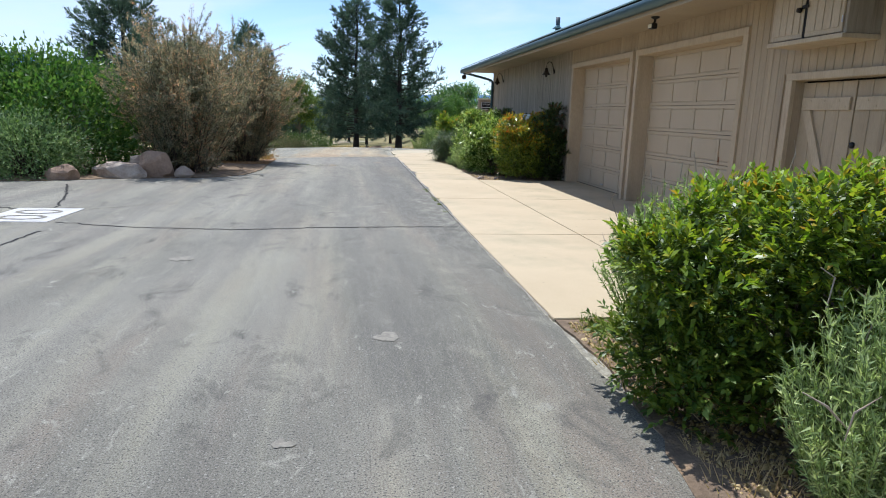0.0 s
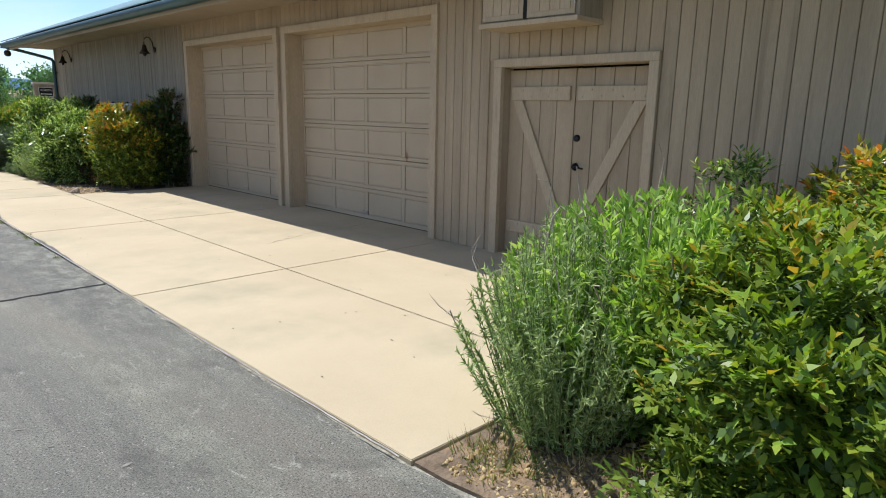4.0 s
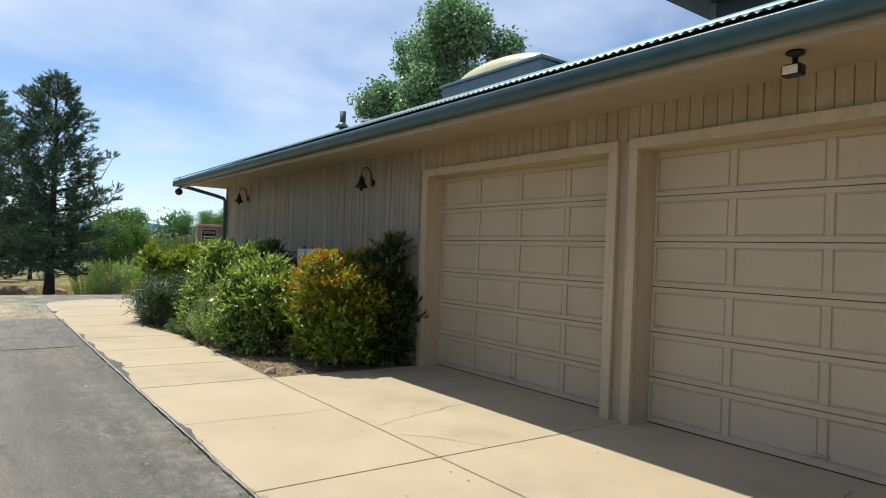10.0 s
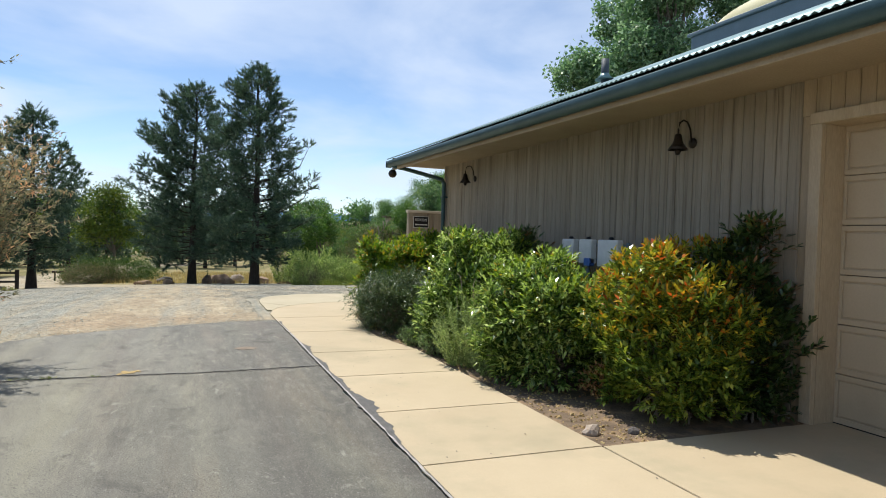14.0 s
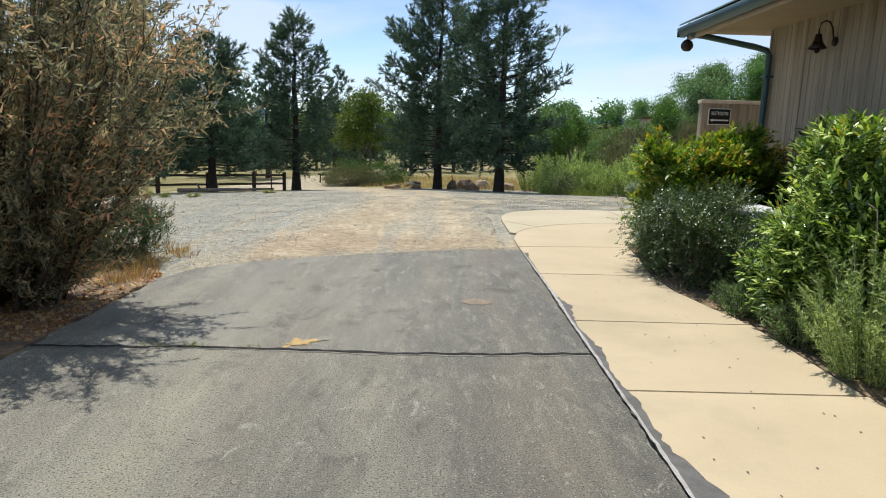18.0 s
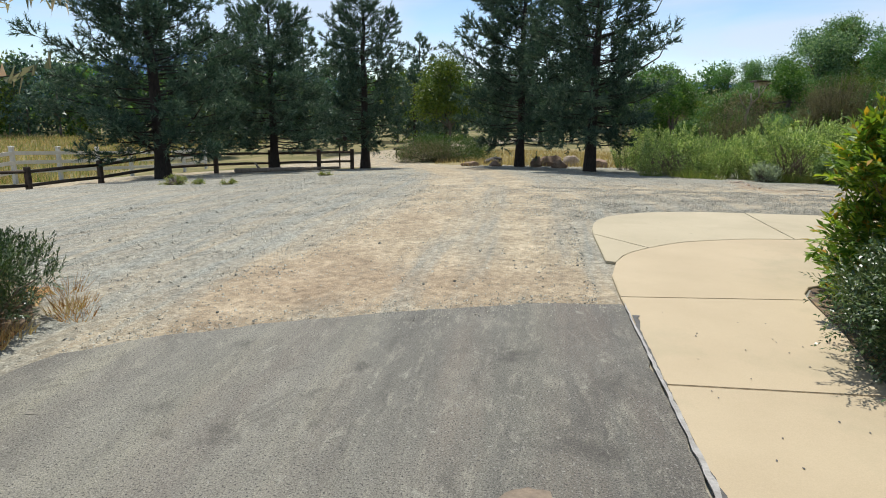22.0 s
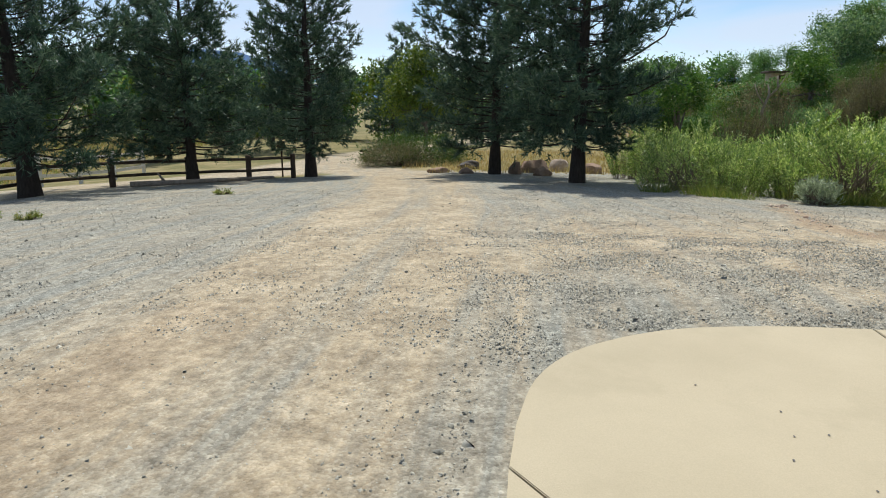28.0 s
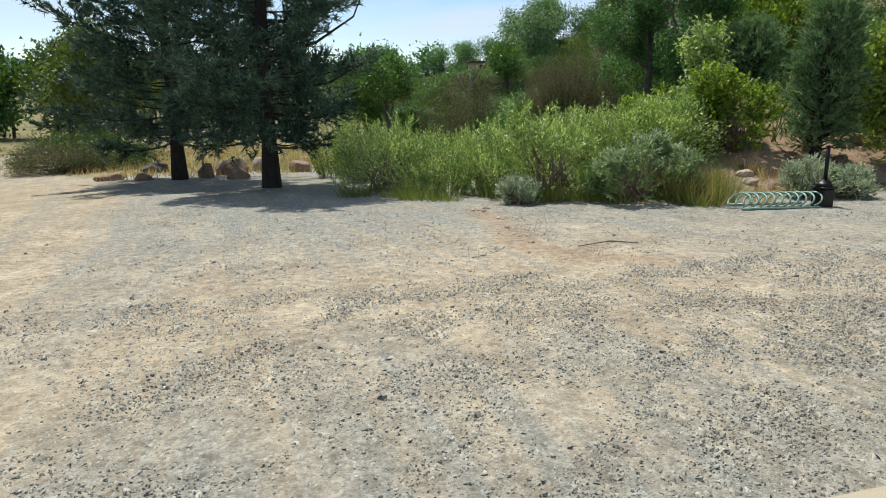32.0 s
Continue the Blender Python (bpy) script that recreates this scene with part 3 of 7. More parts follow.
def lathe(profile, centre, axis="z", sides=20, bm=None):
    bm = bm or bmesh.new()
    rings = []
    for r, h in profile:
        ring = []
        for k in range(sides):
            a, b = r * math.cos(k * math.tau / sides), r * math.sin(k * math.tau / sides)
            o = {"z": (a, b, h), "x": (h, a, b), "y": (a, h, b)}[axis]
            ring.append(bm.verts.new(Vector(centre) + Vector(o)))
        rings.append(ring)
    for r, s in zip(rings, rings[1:]):
        for k in range(sides):
            bm.faces.new((r[k], r[(k + 1) % sides], s[(k + 1) % sides], s[k])).smooth = True
    bm.faces.new(rings[0]); bm.faces.new(rings[-1])
    bmesh.ops.recalc_face_normals(bm, faces=bm.faces)
    return bm


def ribbon(points, widths, z, jitter=0.0, seed=1, thick=0.0):
    """A flat strip along points of the plan, with an uneven edge."""
    rng = np.random.default_rng(seed)
    p = np.asarray(points, float)
    seg = np.r_[0, np.cumsum(np.hypot(*np.diff(p, axis=0).T))]
    n = max(4, int(seg[-1] / 0.06))
    s = np.linspace(0, seg[-1], n)
    x, y = np.interp(s, seg, p[:, 0]), np.interp(s, seg, p[:, 1])
    w = np.interp(s, seg, widths if hasattr(widths, "__len__") else [widths] * len(p))
    d = np.stack([np.gradient(x), np.gradient(y)], 1)
    d /= np.linalg.norm(d, axis=1)[:, None]
    nrm = np.stack([-d[:, 1], d[:, 0]], 1)
    wob = np.cumsum(rng.normal(0, jitter, n)) * 0.35 + rng.normal(0, jitter, n)
    wob -= np.linspace(wob[0], wob[-1], n)
    hi = w / 2 * (1 + rng.uniform(-0.45, 0.45, n)); lo = w / 2 * (1 + rng.uniform(-0.45, 0.45, n))
    c = np.stack([x, y], 1) + nrm * wob[:, None]
    a, b = c + nrm * hi[:, None], c - nrm * lo[:, None]
    v = np.concatenate([np.c_[a, np.full(n, z)], np.c_[b, np.full(n, z)]])
    i = np.arange(n - 1)
    return v, np.stack([i + n, i + n + 1, i + 1, i], 1)


def blot(x, y, rx, ry, z, seed, turn=0.0, n=26):
    rng = np.random.default_rng(seed)
    a = np.arange(n) * math.tau / n
    r = 1 + 0.28 * np.interp(a, np.linspace(0, math.tau, 9), np.r_[q := rng.normal(0, 1, 8), q[0]]) + rng.normal(0, 0.06, n)
    px, py = rx * r * np.cos(a), ry * r * np.sin(a)
    c, s = math.cos(turn), math.sin(turn)
    v = np.r_[[[x, y, z]], np.c_[x + c * px - s * py, y + s * px + c * py, np.full(n, z)]]
    k = np.arange(n)
    return v, np.stack([np.zeros(n, int), 1 + k, 1 + (k + 1) % n], 1)


def smooth01(v):
    v = np.clip(v, 0, 1)
    return v * v * (3 - 2 * v)


def hill_height(x, y):
    u = x - 8.0 + 0.12 * np.maximum(0, y - 45)
    v = 1.15 * (y - 30.0)
    w = np.minimum(u, v)
    h = 0.33 * np.maximum(0, w - 2) + 0.35 * smooth01(w / 2.2)
    return np.minimum(h, 11 + 0.02 * np.maximum(0, w)) * smooth01((y - 24) / 4) * (1 - 0.42 * smooth01((y - 50) / 70))


def ground_height(x, y):
    x, y = np.asarray(x, float), np.asarray(y, float)
    t = y - 25.0
    z = -0.075 * np.where(t > 25, t, np.log1p(np.exp(np.clip(t, -40, 25))))
    z = z + 0.055 * np.maximum(0, y - 47) * (y < 400) + 0.055 * 353 * (y >= 400)
    z = np.maximum(z, -2.6 + 0 * z)
    z = z - 0.04 * np.clip(-x - 0.5, 0, 13) * np.clip((y - 15) / 9, 0, 1)
    z = z - 0.085 * np.clip(-x - 13.5, 0, 11) * np.clip((y - 20) / 9, 0, 1) * np.clip((70 - y) / 20, 0, 1)
    z = z - 0.14 * np.clip(-x - 10.5, 0, 3) * np.clip((y - 20) / 7, 0, 1) * np.clip((36 - y) / 4, 0, 1)
    return z + hill_height(x, y) - 0.015


def gz(x, y):
    return float(ground_height(x, y))


# ---- ground ----


def axis_steps(lo, hi, fine, far_lo, far_hi):
    a = [lo]
    d = fine
    while a[0] > far_lo:
        d *= 1.22
        a.insert(0, a[0] - d)
    b = list(np.arange(lo + fine, hi, fine))
    d = fine
    while b[-1] < far_hi:
        d *= 1.22
        b.append(b[-1] + d)
    return np.array(a + b)


def near_line(x, y, pts, half):
    """1 on a line through plan points, falling to 0 at half a width."""
    best = np.full(x.shape, 9e9)
    for (ax, ay), (bx, by) in zip(pts, pts[1:]):
        l2 = (bx - ax) ** 2 + (by - ay) ** 2
        t = np.clip(((x - ax) * (bx - ax) + (y - ay) * (by - ay)) / l2, 0, 1)
        best = np.minimum(best, np.hypot(x - ax - t * (bx - ax), y - ay - t * (by - ay)))
    return np.clip(1 - best / half, 0, 1)


def build_ground():
    xs, ys = axis_steps(-20, 22, 0.28, -1400, 1400), axis_steps(-14, 58, 0.28, -900, 2200)
    gx, gy = np.meshgrid(xs, ys)
    z = ground_height(gx, gy)
    rng = np.random.default_rng(5)
    z += np.where((gy > 19) & (gy < 60), rng.normal(0, 0.004, z.shape), 0)
    nx, ny = len(xs), len(ys)
    i = (np.arange(ny - 1)[:, None] * nx + np.arange(nx - 1)[None]).ravel()
    ob = shape("ground", np.stack([gx, gy, z], -1).reshape(-1, 3), np.stack([i, i + 1, i + nx + 1, i + nx], 1), M_GROUND, smooth=True)
    tagged(ob, "gravel yard with tan wheel tracks and dry grass verges", "ground", kind="structure")
    x, y = gx.ravel(), gy.ravel()
    track1 = near_line(x, y, [(-1.7, 17.2), (-1.45, 19.4), (-0.95, 21.4), (-0.9, 24.5), (-1.15, 28), (-2.1, 34.4), (-3.6, 41), (-5.5, 47)], 0.75)
    track2 = near_line(x, y, [(0.7, 18.6), (0.55, 21), (0.5, 24.3), (0.35, 26.5), (0.1, 30), (-1.0, 37), (-3.4, 44)], 0.7)
    middle = near_line(x, y, [(-0.4, 18), (-0.3, 24), (-0.5, 29), (-1.6, 36), (-4, 44)], 2.0)
    rut = near_line(x, y, [(5.98, 31.3), (5.75, 30.4), (5.64, 29.2), (5.4, 28.4), (5.28, 27.8), (5.5, 27.2), (6.0, 26.5)], 0.42)
    sweep = np.clip(1.25 - np.hypot((x - 4.8) / 4.6, (y - 26.4) / 3.2), 0, 1)
    right = near_line(x, y, [(12, 25.2), (6, 25.4), (3.0, 26.3), (1.2, 24.6)], 1.2)
    arc = near_line(x, y, [(1.5, 31), (1.75, 29.2), (2.0, 27), (1.75, 25.2), (1.0, 22)], 0.35)
    front = np.clip(1 - np.hypot((x + 0.6) / 2.6, (y - 18.8) / 1.5), 0, 1)
    bank = smooth01((hill_height(x, y) - 0.03) / 0.25) * smooth01((x - 7) / 3) * np.clip(1 - (hill_height(x, y) - 1.0) / 1.2, 0, 1)
    road = near_line(x, y, [(-18.4, 24), (-17.2, 28), (-16.0, 33), (-13.8, 39), (-11.0, 46), (-9.4, 54), (-8.4, 61), (-5.5, 72), (0, 84)], 3.5)
    road = np.maximum(road, near_line(x, y, [(-4, 44), (-6.5, 48), (-9, 53)], 2.2))
    dirt = np.clip(0.9 * rut + 1.15 * track1 + 0.75 * track2 + 0.42 * middle + 0.70 * sweep + 0.4 * right + 0.5 * front + 0.25 * arc + 1.2 * bank, 0, 1.3)
    lot = ((y > 14) & (y < 46.5) & (x > -14.8) & (x < 16) & (hill_height(x, y) < 0.02)).astype(float)
    lot = np.where((y < 31) & (x < -14.5), 0, lot)
    fence_side = x - np.interp(y, [25, 28.1, 33, 37.1, 39.4, 41.6, 44], [-15.0, -14.6, -13.5, -11.6, -10.2, -7.4, -6.4])
    lot *= np.clip(fence_side / 0.6 + 0.8, 0, 1)
    near = ((y < 19) & (x > -14)).astype(float) * (hill_height(x, y) < 0.02)
    grass = 1 - np.clip(lot + near + 1.2 * np.minimum(1, road * 3), 0, 1)
    grass *= 1 - np.clip(bank, 0, 1)
    dirt = np.where(road > 0.1, 0.75, dirt)
    across = x - np.interp(y, [17, 24, 29, 36, 44, 60], [-0.4, -0.3, -0.5, -1.6, -4.0, -9.0])
    red = np.clip(0.80 * bank + 0.6 * rut + 0.40 * front + 0.16 * track1 * (y < 23), 0, 0.85)
    for nm, vals in (("red", red), ("dirt", dirt), ("grass", grass), ("across", across)):
        at = ob.data.attributes.new(nm, "FLOAT", "POINT")
        at.data.foreach_set("value", vals.astype(np.float32))
    return ob


build_ground()

ROAD = [(1.312, -14), (1.312, 18.52), (0.6, 18.43), (-0.38, 18.05), (-1.08, 17.72), (-1.7, 17.38), (-2.2, 16.95), (-2.36, 16.3), (-2.34, 14.5),
        (-2.28, 12.9), (-2.5, 11.6), (-3.0, 11.0), (-3.8, 10.7), (-4.8, 10.4), (-6.0, 9.8), (-9, 9.0), (-14, 8.4), (-14, -14)]


def wavy(outline, amp, seed, step=0.12, fixed=()):
    rng = np.random.default_rng(seed)
    out = []
    for i, a in enumerate(outline):
        b = outline[(i + 1) % len(outline)]
        n = max(1, int(math.hypot(b[0] - a[0], b[1] - a[1]) / step)) if i not in fixed else 1
        for k in range(n):
            t = k / n
            out.append((a[0] + (b[0] - a[0]) * t + rng.normal(0, amp), a[1] + (b[1] - a[1]) * t + rng.normal(0, amp)))
    return out


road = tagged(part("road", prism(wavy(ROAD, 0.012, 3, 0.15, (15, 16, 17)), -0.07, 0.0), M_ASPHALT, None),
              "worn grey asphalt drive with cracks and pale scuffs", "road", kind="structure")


def on_road(name, data, material, label=""):
    return shape(name, *data, material, road, label)


on_road("asphalt_joint", ribbon([(1.31, 14.63), (0.6, 14.57), (0.0, 14.55), (-0.7, 14.585), (-1.4, 14.58), (-2.35, 14.53)], 0.028, 0.0045, 0.006, 3), M_DARK)
on_road("joint_lip", ribbon([(1.29, 14.602), (0.6, 14.540), (0.0, 14.520), (-0.7, 14.555), (-1.4, 14.550), (-2.35, 14.50)], 0.014, 0.003, 0.008, 13), M_PALE)
on_road("crack", ribbon([(1.31, 5.14), (0.4, 5.14), (-0.6, 5.02), (-1.6, 4.85), (-2.8, 5.0), (-3.8, 5.32)], 0.028, 0.004, 0.012, 4), M_DARK)
on_road("crack", ribbon([(-3.68, 4.70), (-3.72, 3.8), (-4.0, 2.8), (-5.2, 1.8)], 0.03, 0.004, 0.012, 5), M_DARK)
on_road("crack", ribbon([(-4.3, 6.5), (-4.6, 7.6), (-5.3, 9.4)], 0.03, 0.004, 0.014, 6), M_DARK)
on_road("crack", ribbon([(-4.7, 6.4), (-5.6, 6.7), (-6.4, 7.9), (-8, 8.6)], 0.03, 0.004, 0.014, 7), M_DARK)
on_road("crack", ribbon([(-3.85, 6.4), (-2.8, 7.2), (-1.9, 7.4)], 0.02, 0.004, 0.014, 8), M_PALE)
on_road("pale_patch", blot(0.085, 0.94, 0.07, 0.09, 0.004, 1), M_PALE)
on_road("pale_patch", blot(-1.77, 3.28, 0.09, 0.10, 0.004, 2), M_PALE)
on_road("pale_patch", blot(-0.45, -0.43, 0.045, 0.05, 0.004, 3), M_PALE)
on_road("pale_patch", blot(0.64, 15.90, 0.13, 0.12, 0.004, 5), surf("rusty_patch", [(0.3, (0.17, 0.135, 0.10)), (0.7, (0.30, 0.235, 0.165))], 14, 0.9, 60, 0.3))
rs = np.random.default_rng(61)
for k in range(26):
    q = rs.uniform(0.008, 0.034) * (1.3 if k < 6 else 0.8)
    on_road("yellow_blot", blot(-0.66 + rs.normal(0, 0.055), 14.71 + rs.normal(0, 0.045), q * 1.3, q, 0.0022 + 0.00012 * k, 60 + k, rs.uniform(0, 3), 14), M_YELLOW, "yellow paint blot")
on_road("pale_patch", blot(-0.54, 14.82, 0.07, 0.05, 0.004, 7), M_PALE)
rs = np.random.default_rng(21)
for k in range(70):
    px, py = rs.uniform(-2.0, 1.1), rs.uniform(-1.5, 17.5)
    on_road("scuff", blot(px, py, rs.uniform(0.004, 0.012), rs.uniform(0.008, 0.035), 0.003, 100 + k, rs.uniform(0, 3), 9), M_PALE)

# utility lid painted white
lid = thing("utility_cover", "white-painted concrete utility cover set in the asphalt", "utility cover", (-4.3, 5.85, 0))
part("slab", prism([(-4.72, 5.30), (-3.88, 5.30), (-3.86, 6.42), (-4.72, 6.42)], -0.05, 0.008, 0.004), M_PAINT, lid)
for yy in (5.62, 6.08):
    v, f = ribbon([(-4.3 + 0.26 * math.cos(a), yy + 0.15 * math.sin(a)) for a in np.linspace(0, math.tau, 20)], 0.05, 0.013, 0.002, 9)
    shape("lid_ring", v, f, M_PALE, lid, "grey oval lid seam")

# ---- concrete ----
pavement = tagged(part("pavement", prism([(1.36, 1.28), (4.80, 1.28), (4.80, 11.28), (2.70, 11.28), (2.45, 17), (2.70, 18.7), (1.36, 18.7)], -0.09, -0.035), M_DARK, None),
                  "buff concrete apron and walkway beside the garage", "pavement", kind="structure")
GAP = 0.006
ROUND = 5


def rounded(points):
    """A smooth curve through the points, in ROUND steps between each two."""
    p = np.array([points[0], *points, points[-1]], float)
    out = []
    for i in range(1, len(p) - 2):
        for k in range(ROUND):
            t = k / ROUND
            q = 0.5 * (2 * p[i] + (p[i + 1] - p[i - 1]) * t + (2 * p[i - 1] - 5 * p[i] + 4 * p[i + 1] - p[i + 2]) * t ** 2
                       + (3 * p[i] - p[i - 1] - 3 * p[i + 1] + p[i + 2]) * t ** 3)
            out.append((float(q[0]), float(q[1])))
    return out + [points[-1]]


def slab(outline, material=M_SLAB, z=0.012):
    c = np.mean(outline, axis=0)
    o = [(x + (c[0] - x) / max(0.3, abs(c[0] - x)) * GAP, y + (c[1] - y) / max(0.3, abs(c[1] - y)) * GAP) for x, y in outline]
    return part("slab", prism(o, -0.09, z, 0.004), material, pavement)


for y0, y1 in ((1.24, 4.59), (4.59, 8.01), (8.01, 11.33)):
    slab([(1.33, y0), (2.735, y0), (2.735, y1), (1.33, y1)])
    slab([(2.735, y0), (5.12, y0), (5.12, y1), (2.735, y1)])
for y0, y1 in ((11.33, 12.60), (12.60, 14.0)):
    slab([(1.33, y0), (2.75, y0), (2.75, y1), (1.33, y1)])
slab([(1.33, 14.0), (2.735, 14.0), (2.74, 15.38), (1.33, 15.38)])
slab([(1.33, 15.38), (2.74, 15.38), (2.62, 15.9), (2.52, 16.5), (2.52, 17.10), (1.33, 17.07)])
slab([(1.33, 17.07), (2.52, 17.10), (2.60, 17.6), (2.70, 18.15), (2.77, 18.84), (1.30, 18.68)])
CURVE = [(1.30, 18.68), (1.31, 19.3), (1.41, 19.82), (1.56, 20.18), (1.84, 20.52), (2.3, 20.90), (3.05, 21.20), (4.0, 21.33), (6.6, 21.36)]
INNER = rounded(CURVE[2:7])
slab([*CURVE[:6:-1], *INNER[::-1], *CURVE[1::-1], (2.77, 18.84), (2.81, 19.02), (2.92, 19.22), (3.15, 19.36), (4.9, 19.42), (6.6, 19.42)])
OUT1 = rounded([(3.58, 23.06), (3.0, 23.03), (2.41, 22.91), (2.0, 22.71), (1.64, 22.40), (1.43, 22.0), (1.34, 21.5)])
slab([(1.32, 19.86), *INNER[:2 * ROUND + 1], (1.32, 21.16)], M_SLABG)
slab([(1.32, 21.16), *INNER[2 * ROUND:], (3.58, 21.28), *OUT1], M_SLABG)
slab([(3.58, 21.28), (4.0, 21.33), (6.6, 21.36), (6.6, 23.05), (3.58, 23.06)], M_SLABG)


def on_slab(name, data, material, label=""):
    return shape(name, *data, material, pavement, label)


on_slab("crack", ribbon([(1.36, 9.72), (1.8, 9.70), (2.3, 9.64), (2.74, 9.66)], 0.004, 0.016, 0.006, 31), M_CRACK)
on_slab("crack", ribbon([(2.77, 8.97), (3.3, 9.12), (3.9, 9.28), (4.4, 9.2), (4.85, 9.19)], 0.005, 0.016, 0.008, 32), M_CRACK)
on_slab("crack", ribbon([(2.74, 8.67), (3.0, 8.45), (3.22, 8.04)], 0.004, 0.016, 0.006, 33), M_CRACK)
on_slab("crack", ribbon([(3.18, 5.72), (3.6, 5.85), (3.95, 5.99), (4.3, 5.96), (4.75, 6.04)], 0.005, 0.016, 0.009, 34), M_CRACK)
on_slab("edge_seal", ribbon([(1.312, 1.3), (1.313, 5.3), (1.316, 9.0), (1.318, 11.0)], [0.008, 0.010, 0.012, 0.016], 0.0175, 0.0012, 35), M_SEAL)
on_slab("edge_seal", ribbon([(1.318, 11.0), (1.318, 13.0), (1.32, 15.0), (1.328, 16.2), (1.32, 17.2), (1.31, 18.5)], [0.016, 0.018, 0.020, 0.030, 0.020, 0.010], 0.0175, 0.0015, 37), M_SEAL)
rs = np.random.default_rng(8)
yy = np.arange(5.0, 18.5, 0.27)
ww = np.clip(0.040 + 0.030 * np.sin(yy * 2.1) + 0.025 * np.sin(yy * 0.9 + 2) + rs.normal(0, 0.014, len(yy)), 0.016, 0.12) * np.clip((yy - 4) / 6, 0.35, 1.3)
on_slab("tar_lip", ribbon([(1.318 + w / 2, y) for y, w in zip(yy, ww)], list(ww), 0.0155, 0.0015, 38), M_TAR)
for k in range(46):
    on_slab("speck", blot(rs.uniform(1.5, 4.0), rs.uniform(1.5, 11), 0.006, 0.009, 0.0155, 400 + k, n=8), M_TAR)

for k in range(60):
    on_slab("speck", blot(rs.uniform(1.5, 2.4), rs.uniform(11.3, 18.6), 0.005, 0.008, 0.0155, 470 + k, n=8), M_TAR)
for k in range(36):
    on_slab("speck", blot(rs.uniform(1.9, 5.0), rs.uniform(19.5, 22.6), 0.005, 0.008, 0.0155, 540 + k, n=8), M_TAR)

bed = tagged(part("planting_bed", prism([(2.76, 11.345), (4.84, 11.345), (4.84, 19.40), (3.15, 19.34), (2.93, 19.21), (2.81, 18.97), (2.77, 18.68), (2.71, 18.13),
                                         (2.61, 17.6), (2.54, 17.05), (2.54, 16.5), (2.64, 15.9), (2.76, 15.36)], -0.08, 0.002), M_SOIL, None),
             "bare soil planting bed along the wall", "planting bed", kind="structure")
bed2 = tagged(part("planting_bed", prism(wavy([(1.32, -14), (4.84, -14), (4.84, 1.23), (1.35, 1.23), (1.40, 0.5), (1.34, -0.2), (1.22, -1.0)], 0.012, 4, 0.15, (0, 1)), -0.08, 0.004), M_SOIL, None),
              "soil bed with dry litter beside the drive", "planting bed", kind="structure")
bed3 = tagged(part("planting_island", prism(wavy([(-2.40, 16.35), (-2.9, 17.6), (-3.9, 18.6), (-6, 19.2), (-14, 19.5), (-14, 8.5), (-9, 9.1), (-6.0, 9.9), (-4.8, 10.5), (-3.8, 10.8),
                                             (-3.0, 11.1), (-2.55, 11.7), (-2.33, 12.9), (-2.38, 14.5)], 0.03, 9, 0.16, (3, 4, 5, 6)), -0.08, 0.006), M_SOIL, None),
              "island bed with dry litter under tall shrubs", "planting bed", kind="structure")

# ---- house ----
WX, NY, SOF = 4.84, 19.83, 2.96
house = thing("wall_west", "tan vertical board siding wall of the garage wing", "wall", (WX, 8, 0), kind="structure")
OPEN = [(4.83, 7.91, 2.56), (8.25, 11.29, 2.56), (2.135, 3.765, 1.95)]
for y0, y1 in ((-12, 2.135), (3.765, 4.83), (7.91, 8.25), (11.29, NY)):
    part("wall_core", box(WX + 0.02, y0, -0.05, WX + 0.24, y1, SOF + 0.2), M_SIDING, house)
for y0, y1, h in OPEN:
    part("wall_core", box(WX + 0.02, y0, h, WX + 0.24, y1, SOF + 0.2), M_SIDING, house)
part("wall_back", box(6.2, -12, -0.05, 6.3, NY - 0.3, SOF), M_DARK, house)

BW = 0.128
bme = bpy.data.meshes.new("board")
bmb = box(-0.022, -BW / 2 + 0.0025, 0, 0.0, BW / 2 - 0.0025, 1, 0)
bmesh.ops.bevel(bmb, geom=[e for e in bmb.edges if abs(e.verts[0].co.z - e.verts[1].co.z) > 0.5 and e.verts[0].co.x < -0.01], offset=0.005, segments=1, affect="EDGES")
bmb.to_mesh(bme); bmb.free()
bme.materials.append(M_SIDING)
bme2 = bme.copy(); bme2.materials[0] = M_WEATHER
TRIMS = [(4.72, 8.01, 2.66), (8.14, 11.40, 2.66), (2.045, 3.865, 2.035)]


def boards():
    n = int((NY + 6) / BW)
    for k in range(n):
        yc = NY - BW * (k + 0.5)
        z0 = 0.0 if yc > 11.4 or yc < 1.2 else 0.015
        for a, b, h in TRIMS:
            if a - BW * 0.45 < yc < b + BW * 0.45:
                z0 = h - 0.01
        ob = new("board", bme2 if yc > 11.45 else bme)
        ob.matrix_basis = Matrix.Translation((WX + 0.022, yc, z0)) @ Matrix.Diagonal((1, 1, SOF - z0 + 0.01, 1))
        hang(ob, house)


boards()
north = thing("wall_north", "tan board siding end wall of the house", "wall", (9, NY, 0), kind="structure")
part("wall_core", box(WX + 0.02, NY - 0.22, -0.05, 17, NY - 0.001, SOF + 0.3), M_WEATHER, north)
part("corner_board", box(WX - 0.012, NY - 0.03, 0, WX + 0.09, NY + 0.02, SOF, 0.004), M_WEATHER, north)
tagged(part("wall_east", box(17, -12, -0.05, 17.2, NY, SOF + 0.4), M_SIDING, None), "tan siding wall at the back of the house", "wall", kind="structure")
tagged(part("wall_south", box(WX + 0.02, -12.2, -0.05, 17.2, -12, SOF + 0.4), M_SIDING, None), "tan siding end wall of the house", "wall", kind="structure")

